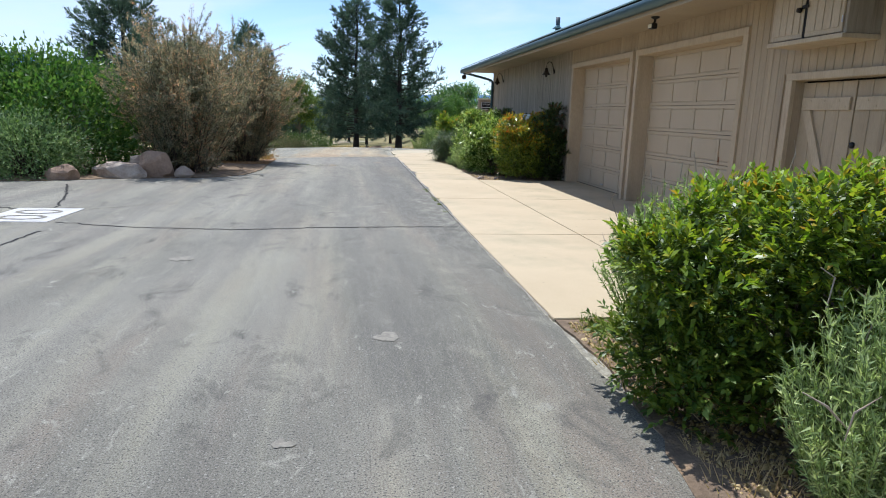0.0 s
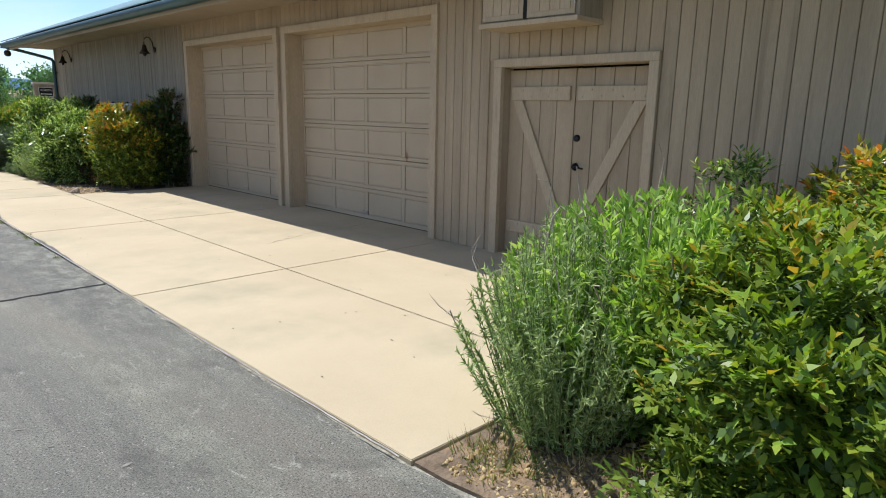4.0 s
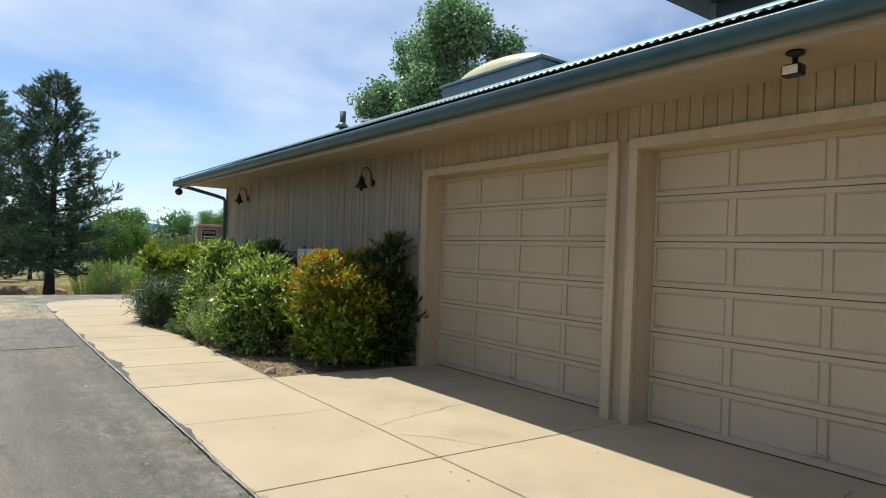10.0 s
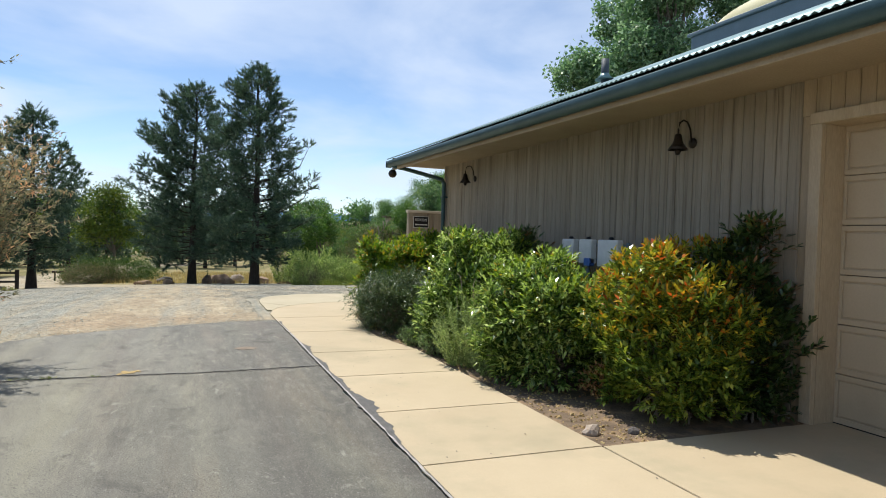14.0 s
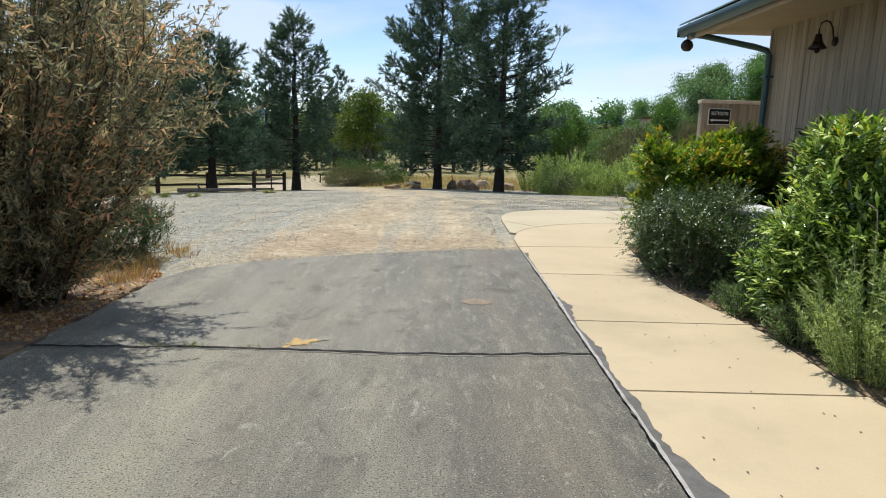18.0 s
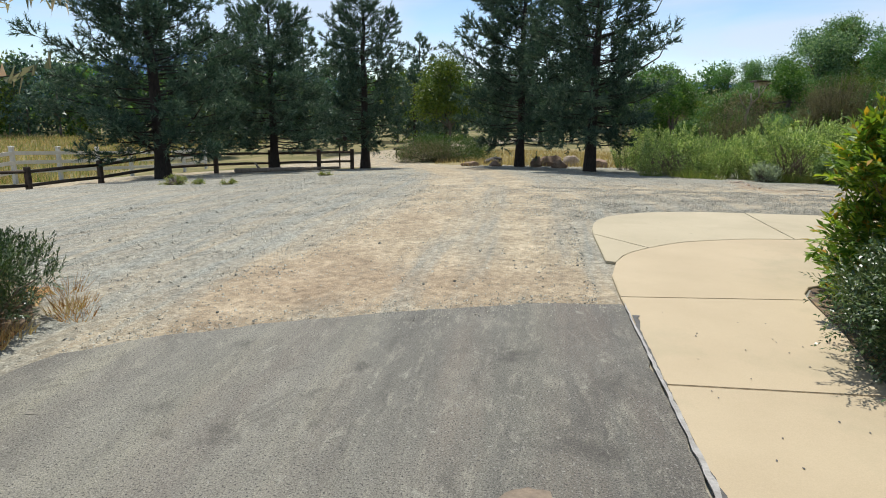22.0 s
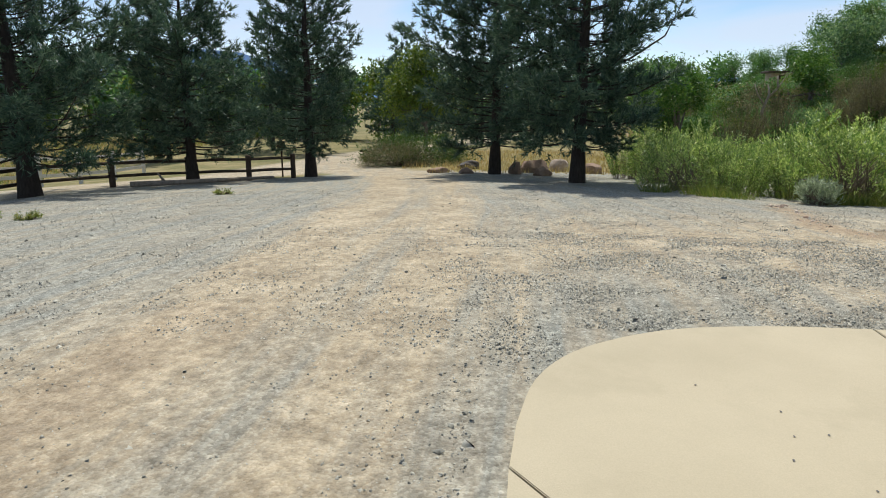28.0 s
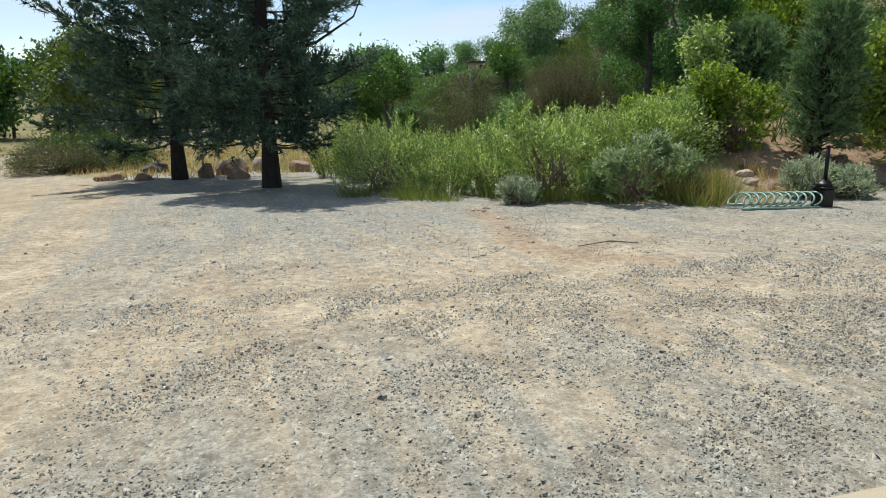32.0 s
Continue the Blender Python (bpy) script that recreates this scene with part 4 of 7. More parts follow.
# roof: corrugated sheet, soffit, fascia, gutter
EX, EZ, PITCH, RX, RN = 3.74, 3.085, 0.424, 12.4, 20.42
roof = thing("roof", "green corrugated metal roof with a dark gutter", "roof", (9, 8, EZ), kind="structure")


def corrugated(x0, z0, x1, z1, y0, y1, wave=0.076, amp=0.011):
    n = int((y1 - y0) / wave * 6)
    ys = np.linspace(y0, y1, n + 1)
    o = amp * np.cos((ys - y0) / wave * math.tau)
    low, top = np.c_[np.full(n + 1, x0), ys, z0 + o], np.c_[np.full(n + 1, x1), ys, z1 + o]
    lowb, topb = low - (0, 0, 0.004), top - (0, 0, 0.004)
    v = np.concatenate([low, top, lowb, topb])
    i, m = np.arange(n), n + 1
    f = np.concatenate([np.stack([i, i + m, i + m + 1, i + 1], 1), np.stack([i + 2 * m, i + 2 * m + 1, i + 3 * m + 1, i + 3 * m], 1),
                        np.stack([i, i + 1, i + 2 * m + 1, i + 2 * m], 1)])
    return v, f


RZ = EZ + PITCH * (RX - EX)
shape("roof_sheet", *corrugated(EX, EZ, RX, RZ, -13, RN), M_ROOF, roof, smooth=True)
shape("roof_sheet", *corrugated(RX, RZ, 18.4, RZ - PITCH * 6.0, -13, RN), M_ROOF, roof, smooth=True)
deck = part("roof_deck", prism([(EX + 0.10, -12.9), (RX, -12.9), (RX, RN - 0.04), (EX + 0.10, RN - 0.04)], 0, 0.06), M_DARK, roof)
for v in deck.data.vertices:
    v.co.z += EZ - 0.10 + PITCH * (v.co.x - EX)
part("fascia_board", box(3.855, -12.9, 2.865, 3.895, RN - 0.03, 3.05, 0.003), M_SOFFIT, roof)
verge = part("verge_board", prism([(3.86, RN - 0.06), (17, RN - 0.06), (17, RN - 0.02), (3.86, RN - 0.02)], 0, 0.2), M_SOFFIT, roof)
for v in verge.data.vertices:
    v.co.z += EZ - 0.22 + PITCH * (min(v.co.x, RX) - EX) - PITCH * max(0, v.co.x - RX)
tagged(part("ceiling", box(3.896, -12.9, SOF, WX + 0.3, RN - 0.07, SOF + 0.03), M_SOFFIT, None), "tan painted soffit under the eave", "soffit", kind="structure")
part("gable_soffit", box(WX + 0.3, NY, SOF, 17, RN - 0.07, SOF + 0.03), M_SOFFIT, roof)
gp = [(3.855, 3.00), (3.80, 2.985), (3.765, 3.00), (3.735, 3.05), (3.725, 3.105), (3.735, 3.12), (3.748, 3.112), (3.742, 3.07), (3.775, 3.02), (3.80, 3.005), (3.845, 3.015), (3.845, 3.12), (3.855, 3.12)]
gv = np.concatenate([[(x, yy, z) for x, z in [(a, b - 0.075) for a, b in gp]] for yy in (-12.9, 0, 10, RN + 0.02)])
gn = len(gp)
gi = np.arange(gn)
shape("gutter", gv, np.concatenate([np.stack([r * gn + gi, r * gn + (gi + 1) % gn, (r + 1) * gn + (gi + 1) % gn, (r + 1) * gn + gi], 1) for r in range(3)]), M_GUTTER, roof)
part("gutter_end", prism([(3.73, RN + 0.021), (3.855, RN + 0.021), (3.855, RN + 0.028), (3.73, RN + 0.028)], 2.915, 3.045), M_GUTTER, roof)
spout = thing("downspout", "dark green metal downspout at the house corner", "downspout", (WX - 0.06, 19.72, 0))
part("pipe", tube([(3.80, 20.12, 2.93), (3.82, 20.10, 2.91), (4.0, 20.05, 2.88), (4.6, 19.80, 2.72), (4.74, 19.74, 2.67), (4.775, 19.72, 2.6), (4.775, 19.72, 1.4), (4.775, 19.72, 0.15)], 0.042, 10), M_GUTTER, spout)
for zz in (2.3, 0.9):
    part("strap", box(4.72, 19.66, zz, 4.84, 19.78, zz + 0.03, 0.004), M_GUTTER, spout)
ball = thing("hanging_bell", "dark round bell hanging from the gutter corner", "bell", (4.0, 20.38, 2.72))
part("ball", lathe([(0.0005, -0.085), (0.05, -0.075), (0.083, -0.03), (0.088, 0.005), (0.07, 0.055), (0.03, 0.085), (0.0005, 0.09)], (3.86, 20.36, 2.79)), M_BRONZE, ball)
part("cord", tube([(3.86, 20.36, 2.87), (3.86, 20.36, 2.93)], 0.012, 8), M_STEEL, ball)

vent = thing("vent_pipe", "dark roof vent pipe with a flashing collar", "vent pipe", (5.76, 15.7, 3.98))
part("pipe", lathe([(0.06, -0.1), (0.06, 0.32), (0.048, 0.32), (0.048, 0.1)], (5.76, 15.7, 3.98), sides=16), M_UPPER, vent)
part("flashing", lathe([(0.15, 0.0), (0.075, 0.07), (0.06, 0.10)], (5.76, 15.7, 3.98), sides=16), M_ROOF, vent)

sky = thing("roof_skylight", "large yellowed plastic dome skylight on a blue-grey curb", "skylight", (11.4, 17.8, 6.3))
part("curb", box(11.05, 15.55, 5.9, 12.15, 19.7, 6.50, 0.02), M_FASCIA, sky)
part("curb_cap", box(10.98, 15.48, 6.50, 12.22, 19.76, 6.58, 0.015), M_FASCIA, sky)
v, f = [], []
N1, N2 = 28, 10
for a in range(N1):
    for b in range(N2):
        th, ph = a * math.tau / N1, b / (N2 - 1) * math.pi / 2
        v.append((11.6 + 0.56 * math.cos(th) * math.cos(ph), 17.6 + 1.95 * math.sin(th) * math.cos(ph), 6.58 + 0.46 * math.sin(ph)))
for a in range(N1):
    for b in range(N2 - 1):
        f.append((a * N2 + b, (a + 1) % N1 * N2 + b, (a + 1) % N1 * N2 + b + 1, a * N2 + b + 1))
shape("dome", v, f, M_DOME, sky, "yellowed plastic dome", smooth=True)

up = thing("upper_storey", "dark blue-grey upper storey with a broad flat eave", "upper storey", (15, 0, 6.0))
part("wall", box(12.95, -9, 5.6, 16.9, 12.15, 7.62), M_UPPER, up)
part("eave", box(11.97, -11, 7.34, 17.8, 12.72, 7.40), M_UPPER, up)
part("fascia", box(11.92, -11, 7.40, 17.8, 12.77, 7.59, 0.01), M_FASCIA, up)
part("roof_sheet", box(11.80, -11, 7.595, 17.9, 12.88, 7.645, 0.01), M_ROOF, up)
part("corner_post", box(12.90, 12.05, 5.6, 13.02, 12.19, 7.34, 0.005), M_FASCIA, up)

# garage doors
def section_mesh(w, h):
    """One door section: rails and stiles proud of a thin back."""
    bm = box(0.016, 0.002, 0.004, 0.04, w - 0.002, h - 0.004)
    box(0, 0.002, 0.004, 0.016, w - 0.002, 0.052, 0.004, bm)
    box(0, 0.002, h - 0.052, 0.016, w - 0.002, h - 0.004, 0.004, bm)
    for k in range(5):
        c = w * k / 4
        a, b = max(0.002, c - 0.032), min(w - 0.002, c + 0.032)
        box(0.0008, a, 0.052, 0.016, b, h - 0.052, 0.003, bm)
    me = bpy.data.meshes.new("section")
    bm.to_mesh(me); bm.free()
    me.materials.append(M_GDOOR)
    pw, ph = w / 4 - 0.085, h - 0.128
    bm = box(0.007, 0, 0, 0.0158, pw, ph)
    bmesh.ops.bevel(bm, geom=[e for e in bm.edges if all(v.co.x < 0.01 for v in e.verts)], offset=0.006, segments=1, affect="EDGES")
    pm = bpy.data.meshes.new("panel")
    bm.to_mesh(pm); bm.free()
    pm.materials.append(M_GDOOR)
    return me, pm


def garage_door(y0, y1, h, t0, t1, th, label):
    x = 5.09
    d = thing("garage_door", label, "garage door", (x, (y0 + y1) / 2, 0), "garage doors")
    w, sh = y1 - y0, h / 6
    sm, pm = section_mesh(w, sh)
    for r in range(6):
        s = new("section", sm)
        s.matrix_basis = Matrix.Translation((x, y0, 0.015 + sh * r * 0.995))
        hang(s, d)
        for c in range(4):
            p = new("panel", pm)
            p.matrix_basis = Matrix.Translation((0, w * c / 4 + 0.0425, 0.064))
            p.parent = s
    part("bottom_seal", box(x + 0.002, y0, 0.012, x + 0.05, y1, 0.022), M_DARK, d, "black rubber seal")
    part("handle", box(x - 0.03, (y0 + y1) / 2 - 0.06, 0.10, x - 0.002, (y0 + y1) / 2 + 0.06, 0.125, 0.006), M_STEEL, d, "small steel lift handle")
    f = thing("door_frame", "tan painted frame boards round the garage door", "door frame", (WX, (y0 + y1) / 2, 0), "garage door frames")
    for a, b in ((t0, y0), (y1, t1)):
        part("side_board", box(WX - 0.035, a, 0.012, WX + 0.02, b, th - 0.10, 0.004), M_TRIM, f)
    part("head_board", box(WX - 0.038, t0, th - 0.10, WX + 0.02, t1, th, 0.004), M_TRIM, f)
    for a, b in ((y0 - 0.02, y0 + 0.001), (y1 - 0.001, y1 + 0.02)):
        part("jamb", box(WX + 0.0205, a, 0.012, x + 0.06, b, h), M_TRIM, f)
    part("head_jamb", box(WX + 0.0205, y0, h - 0.001, x + 0.06, y1, h + 0.02), M_TRIM, f)
    return d


g1 = garage_door(4.83, 7.91, 2.56, 4.72, 8.01, 2.66, "closed tan sectional garage door with raised panels and a rust mark")
garage_door(8.25, 11.29, 2.56, 8.14, 11.40, 2.66, "closed tan sectional garage door with raised panels")
part("rust_mark", box(5.084, 5.52, 0.87, 5.09, 5.534, 0.98, 0.002), M_RUST, g1, "rusty hinge stain")
part("rust_mark", box(5.083, 5.50, 0.905, 5.0885, 5.56, 0.918, 0.002), M_RUST, g1, "rusty hinge stain")

# plank double door
pd = thing("plank_door", "tan double plank door with Z-shaped braces and black lever", "door", (4.95, 2.95, 0))


def plank_leaf(y0, y1, brace_from_low_inner, sign):
    leaf = part("door_leaf", box(4.985, y0 + 0.003, 0.03, 5.0, y1 - 0.003, 1.93), M_SIDING, pd)
    n = 4
    w = (y1 - y0) / n
    for k in range(n):
        part("plank", box(4.96, y0 + w * k + 0.003, 0.03, 4.985, y0 + w * (k + 1) - 0.003, 1.93, 0.004), M_SIDING, leaf)
    for z0, z1 in ((1.63, 1.765), (0.255, 0.38)):
        part("rail", box(4.93, y0 + 0.035, z0, 4.959, y1 - 0.045, z1, 0.005), M_TRIM, leaf)
        rr = np.random.default_rng(int(z0 * 100))
        for k in range(7):
            yy = y0 + 0.08 + (y1 - y0 - 0.17) * k / 6
            part("nail_head", lathe([(0.0005, -0.004), (0.008, -0.002), (0.009, 0.001)], (4.929, yy, (z0 + z1) / 2 + (0.03 if k % 2 else -0.03)), "x", 8), M_TRIM, leaf)
    ya, yb = (y0 + 0.07, y1 - 0.09) if sign > 0 else (y1 - 0.08, y0 + 0.08)
    s = 1 if yb > ya else -1
    bm = bmesh.new()
    hw = 0.062
    q = [(ya - hw * s, 0.383), (ya + hw * s, 0.383), (yb + hw * s * 0.4, 1.627), (yb - hw * s * 1.6, 1.627)]
    lo = [bm.verts.new((4.959, a, b)) for a, b in q]
    hi = [bm.verts.new((4.932, a, b)) for a, b in q]
    bm.faces.new(lo); bm.faces.new(hi)
    for k in range(4):
        bm.faces.new((lo[k], lo[(k + 1) % 4], hi[(k + 1) % 4], hi[k]))
    bmesh.ops.recalc_face_normals(bm, faces=bm.faces)
    part("brace", bm, M_TRIM, leaf)
    return leaf


plank_leaf(2.965, 3.765, True, 1)
right_leaf = plank_leaf(2.135, 2.955, True, -1)
part("astragal", box(4.945, 2.948, 0.03, 4.9595, 2.975, 1.93, 0.003), M_SIDING, pd)
part("deadbolt", lathe([(0.0005, -0.028), (0.02, -0.028), (0.032, -0.018), (0.034, 0.0)], (4.96, 2.905, 1.275), "x", 18), M_BLACK, pd, "round black deadbolt")
lv = part("lever_handle", lathe([(0.0005, -0.05), (0.016, -0.05), (0.018, -0.016), (0.036, -0.014), (0.038, 0.0)], (4.96, 2.905, 1.0), "x", 18), M_BLACK, pd, "black lever handle")
part("lever", tube([(4.912, 2.905, 1.0), (4.91, 2.865, 0.998), (4.91, 2.79, 0.99)], [0.012, 0.011, 0.008], 8), M_BLACK, lv)
pf = thing("door_frame", "tan painted frame boards round the plank door", "door frame", (WX, 2.95, 0))
part("side_board", box(WX - 0.035, 2.045, 0.012, WX + 0.02, 2.135, 1.955, 0.004), M_TRIM, pf)
part("side_board", box(WX - 0.035, 3.765, 0.012, WX + 0.02, 3.865, 1.955, 0.004), M_TRIM, pf)
part("head_board", box(WX - 0.038, 2.045, 1.955, WX + 0.02, 3.865, 2.035, 0.004), M_TRIM, pf)
for a, b in ((2.115, 2.1345), (3.7655, 3.785)):
    part("jamb", box(WX + 0.0205, a, 0.012, 5.02, b, 1.955), M_SIDING, pf)
part("door_stop", box(5.001, 2.115, 0.012, 5.06, 3.785, 1.97), M_DARK, pf)

# wall cabinet over the door
cb = thing("wall_cabinet", "tan wooden wall cabinet with two plank doors and a dark hasp", "cabinet", (4.65, 3.15, 2.3))
part("body", box(4.475, 2.64, 2.33, WX - 0.001, 3.74, 2.955, 0.004), M_WEATHER, cb)
# black strips put the shade of the gaps over and between the doors
part("top_gap", box(4.46, 2.66, 2.925, 4.475, 3.73, 2.95), M_DARK, cb)
part("middle_gap_shade", box(4.462, 3.192, 2.345, 4.4755, 3.238, 2.915), M_DARK, cb, "black strip standing for the shaded gap between the doors")
part("bottom_board", box(4.43, 2.625, 2.285, WX - 0.001, 3.755, 2.33, 0.004), M_TRIM, cb)
for y0, y1 in ((2.675, 3.192), (3.238, 3.73)):
    dr = part("door", box(4.455, y0, 2.345, 4.474, y1, 2.915, 0.003), M_TRIM, cb)
    w = (y1 - y0 - 0.08) / 4
    for k in range(4):
        part("plank", box(4.446, y0 + 0.04 + w * k + 0.004, 2.39, 4.4545, y0 + 0.04 + w * (k + 1) - 0.004, 2.87, 0.003), M_TRIM, dr)
hp = part("hasp", box(4.436, 3.165, 2.63, 4.4445, 3.265, 2.665, 0.003), M_BRONZE, cb, "dark iron hasp")
part("padlock", lathe([(0.0005, -0.03), (0.025, -0.03), (0.028, 0.0), (0.0005, 0.0)], (4.434, 3.275, 2.62), "x", 12), M_BRONZE, hp)
for zz in (2.43, 2.80):
    part("hinge", box(4.443, 2.668, zz, 4.457, 2.682, zz + 0.06, 0.002), M_STEEL, cb)

# flood lamp under the soffit
fl = thing("flood_lamp", "black swivel flood lamp with a pale lens under the eave", "lamp", (4.28, 6.28, SOF - 0.001))
part("mount", lathe([(0.06, 0), (0.06, -0.02), (0.02, -0.035), (0.018, -0.07)], (4.28, 6.28, SOF - 0.001), sides=16), M_BLACK, fl)
part("head", box(4.21, 6.215, 2.785, 4.30, 6.345, 2.865, 0.012), M_BLACK, fl)
part("lens", box(4.202, 6.23, 2.795, 4.2095, 6.33, 2.853, 0.003), M_LENS, fl, "pale lens")
part("arm", tube([(4.28, 6.28, 2.905), (4.265, 6.28, 2.85)], 0.018, 8), M_BLACK, fl)


def sconce(yy, zz):
    s = thing("wall_sconce", "dark bronze gooseneck wall lamp with a bell shade", "lamp", (WX, yy, zz), "gooseneck wall lamps")
    part("back_plate", lathe([(0.055, 0), (0.055, -0.015), (0.03, -0.022)], (WX - 0.001, yy, zz + 0.05), "x", 16), M_BRONZE, s)
    part("arm", tube([(WX - 0.02, yy, zz + 0.05), (WX - 0.05, yy, zz + 0.20), (WX - 0.09, yy, zz + 0.265), (WX - 0.14, yy, zz + 0.28), (WX - 0.19, yy, zz + 0.25), (WX - 0.205, yy, zz + 0.17), (WX - 0.205, yy, zz + 0.10)], 0.010, 8), M_BRONZE, s)
    part("shade", lathe([(0.025, 0.11), (0.035, 0.10), (0.045, 0.04), (0.062, 0.0), (0.105, -0.055), (0.10, -0.058), (0.07, -0.005), (0.03, 0.03)], (WX - 0.205, yy, zz + 0.02), sides=24), M_BRONZE, s)
    part("bulb", lathe([(0.012, 0.0), (0.03, -0.03), (0.034, -0.055), (0.02, -0.085), (0.0005, -0.09)], (WX - 0.205, yy, zz + 0.0), sides=14), M_BRONZE, s)
    return s


sconce(12.80, 2.53)
sconce(18.32, 2.55)

rack = thing("utility_rack", "dark metal rack that holds the utility boxes off the wall", "rack", (4.66, 14.0, 0))
for yy in (13.50, 14.84):
    part("post", box(4.60, yy, 0.0, 4.64, yy + 0.04, 1.50, 0.004), M_FASCIA, rack)
for zz in (1.26, 1.44):
    part("rail", box(4.598, 13.50, zz, 4.60, 14.88, zz + 0.04), M_FASCIA, rack)
for y0, y1, z0, cap in ((13.58, 13.96, 1.20, M_GREEN), (14.10, 14.36, 1.23, M_BLUE), (14.49, 14.75, 1.23, M_RED)):
    b = thing("meter_box", "white utility box with a coloured tab on a rack", "utility box", (4.55, (y0 + y1) / 2, z0), "white utility boxes")
    part("case", box(4.50, y0, z0, 4.597, y1, 1.53, 0.012), M_WHITE, b)
    part("cover", box(4.492, y0 + 0.02, z0 + 0.03, 4.4995, y1 - 0.02, 1.51, 0.004), M_WHITE, b)
    part("tab", box(4.485, y0, z0 - 0.03, 4.57, y0 + 0.12, z0 + 0.07, 0.01), cap, b, "coloured plastic tab")
    part("conduit", tube([(4.57, (y0 + y1) / 2, z0 + 0.002), (4.57, (y0 + y1) / 2, 0.0)], 0.022, 10), M_FASCIA, b)
    part("top_knob", lathe([(0.03, 0), (0.03, 0.03), (0.015, 0.04)], (4.56, (y0 + y1) / 2, 1.525), sides=12), M_BLACK, b)

# screen wall with a sign past the house corner
SX, SY = 4.69, 21.63
sw = thing("screen_wall", "tan board screen wall with a pale cap beyond the house", "screen wall", (6.5, SY + 0.05, 0), kind="structure")
part("wall_core", box(SX, SY, 0.0, 9.4, SY + 0.08, 2.04), M_WEATHER, sw)
for k in range(30):
    part("board", box(SX + 0.152 * k + 0.004, SY - 0.025, 0.02, SX + 0.152 * (k + 1) - 0.004, SY, 2.035, 0.004), M_WEATHER, sw)
part("cap_board", box(SX - 0.05, SY - 0.06, 2.04, 9.4, SY + 0.12, 2.10, 0.006), surf("pale_cap", [(0.3, (0.5, 0.44, 0.34)), (0.7, (0.6, 0.53, 0.42))], 3), sw)
part("corner_post", box(SX - 0.025, SY - 0.04, 0.0, SX + 0.03, SY + 0.10, 2.038, 0.006), M_WEATHER, sw)
sg = thing("direction_sign", "black sign with a white border, lettering and arrow", "sign", (SX + 0.3, SY - 0.03, 1.75))
part("board", box(SX + 0.09, SY - 0.042, 1.69, SX + 0.47, SY - 0.026, 1.96, 0.003), M_WHITE, sg, "white border plate")
part("face", box(SX + 0.102, SY - 0.046, 1.702, SX + 0.458, SY - 0.0425, 1.948, 0.001), M_BLACK, sg, "black sign face")
words = bpy.data.curves.new("sign_words", "FONT")
words.body, words.size, words.extrude = "RESTROOMS", 0.062, 0.0012
words.align_x, words.align_y, words.space_character = "CENTER", "CENTER", 1.0
maker = new("lettering", words)
words_mesh = bpy.data.meshes.new_from_object(maker.evaluated_get(bpy.context.evaluated_depsgraph_get()))
bpy.data.objects.remove(maker)
words_mesh.materials.append(M_WHITE)
lettering = new("lettering", words_mesh)
lettering.matrix_basis = pose(SX + 0.28, SY - 0.048, 1.875, 90, 0, 0) @ Matrix.Diagonal((0.82, 1.35, 1, 1))
hang(lettering, sg)
arrow = part("arrow", prism([(SX + 0.125, 0), (SX + 0.165, -0.028), (SX + 0.165, -0.012), (SX + 0.435, -0.012), (SX + 0.435, 0.012), (SX + 0.165, 0.012), (SX + 0.165, 0.028)], 0, 0.003), M_WHITE, sg, "white arrow")
for v in arrow.data.vertices:
    v.co = (v.co.x, SY - 0.0465 - v.co.z, 1.765 + v.co.y)

# ---- plants ----


def unit(v):
    return v / np.maximum(1e-9, np.linalg.norm(v, axis=-1, keepdims=True))


def leaf_mesh(base, way, rng, length, width, fold=0.25, flat=0.0, slim=False):
    """Folded four-cornered leaves from base points and ways, or slim three-cornered ones."""
    n = len(base)
    length = length * rng.uniform(0.65, 1.3, (n, 1)); width = width * rng.uniform(0.7, 1.25, (n, 1))
    side = unit(np.cross(way, unit(rng.normal(0, 1, (n, 3))) + (0, 0, flat)))
    if slim:
        v = np.stack([base - side * width / 2, base + side * width / 2, base + way * length], 1).reshape(-1, 3)
        return v, np.arange(n * 3).reshape(-1, 3)
    nrm = np.cross(side, way)
    mid = base + way * length * 0.48 + nrm * width * fold
    tip = base + way * length - nrm * width * 0.15
    v = np.stack([base, mid + side * width / 2, tip, mid - side * width / 2], 1).reshape(-1, 3)
    return v, np.arange(n * 4).reshape(-1, 4)


def blades(base, way, rng, length, width):
    """Thin three-cornered blades."""
    n = len(base)
    length = length * rng.uniform(0.6, 1.3, (n, 1))
    side = unit(np.cross(way, unit(rng.normal(0, 1, (n, 3))))) * width / 2
    v = np.stack([base - side, base + side, base + way * length], 1).reshape(-1, 3)
    return v, np.arange(n * 3).reshape(-1, 3)


def sticks(lines, sides=5):
    """Many tapered limbs, each (points, radii), in one bmesh-free pair of arrays."""
    vs, fs, o = [], [], 0
    k = np.arange(sides)
    ca, sa = np.cos(k * math.tau / sides), np.sin(k * math.tau / sides)
    for pts, rad in lines:
        p = np.asarray(pts, float)
        d = unit(np.gradient(p, axis=0))
        ref = np.where(np.abs(d[:, 2:3]) < 0.9, [[0, 0, 1.0]], [[1.0, 0, 0]])
        a = unit(np.cross(d, ref)); b = np.cross(d, a)
        r = np.asarray(rad, float)[:, None, None]
        ring = p[:, None] + r * (ca[None, :, None] * a[:, None] + sa[None, :, None] * b[:, None])
        vs.append(ring.reshape(-1, 3))
        for i in range(len(p) - 1):
            q = o + i * sides
            fs.append(np.stack([q + k, q + (k + 1) % sides, q + sides + (k + 1) % sides, q + sides + k], 1))
        o += len(p) * sides
    return np.concatenate(vs), np.concatenate(fs)


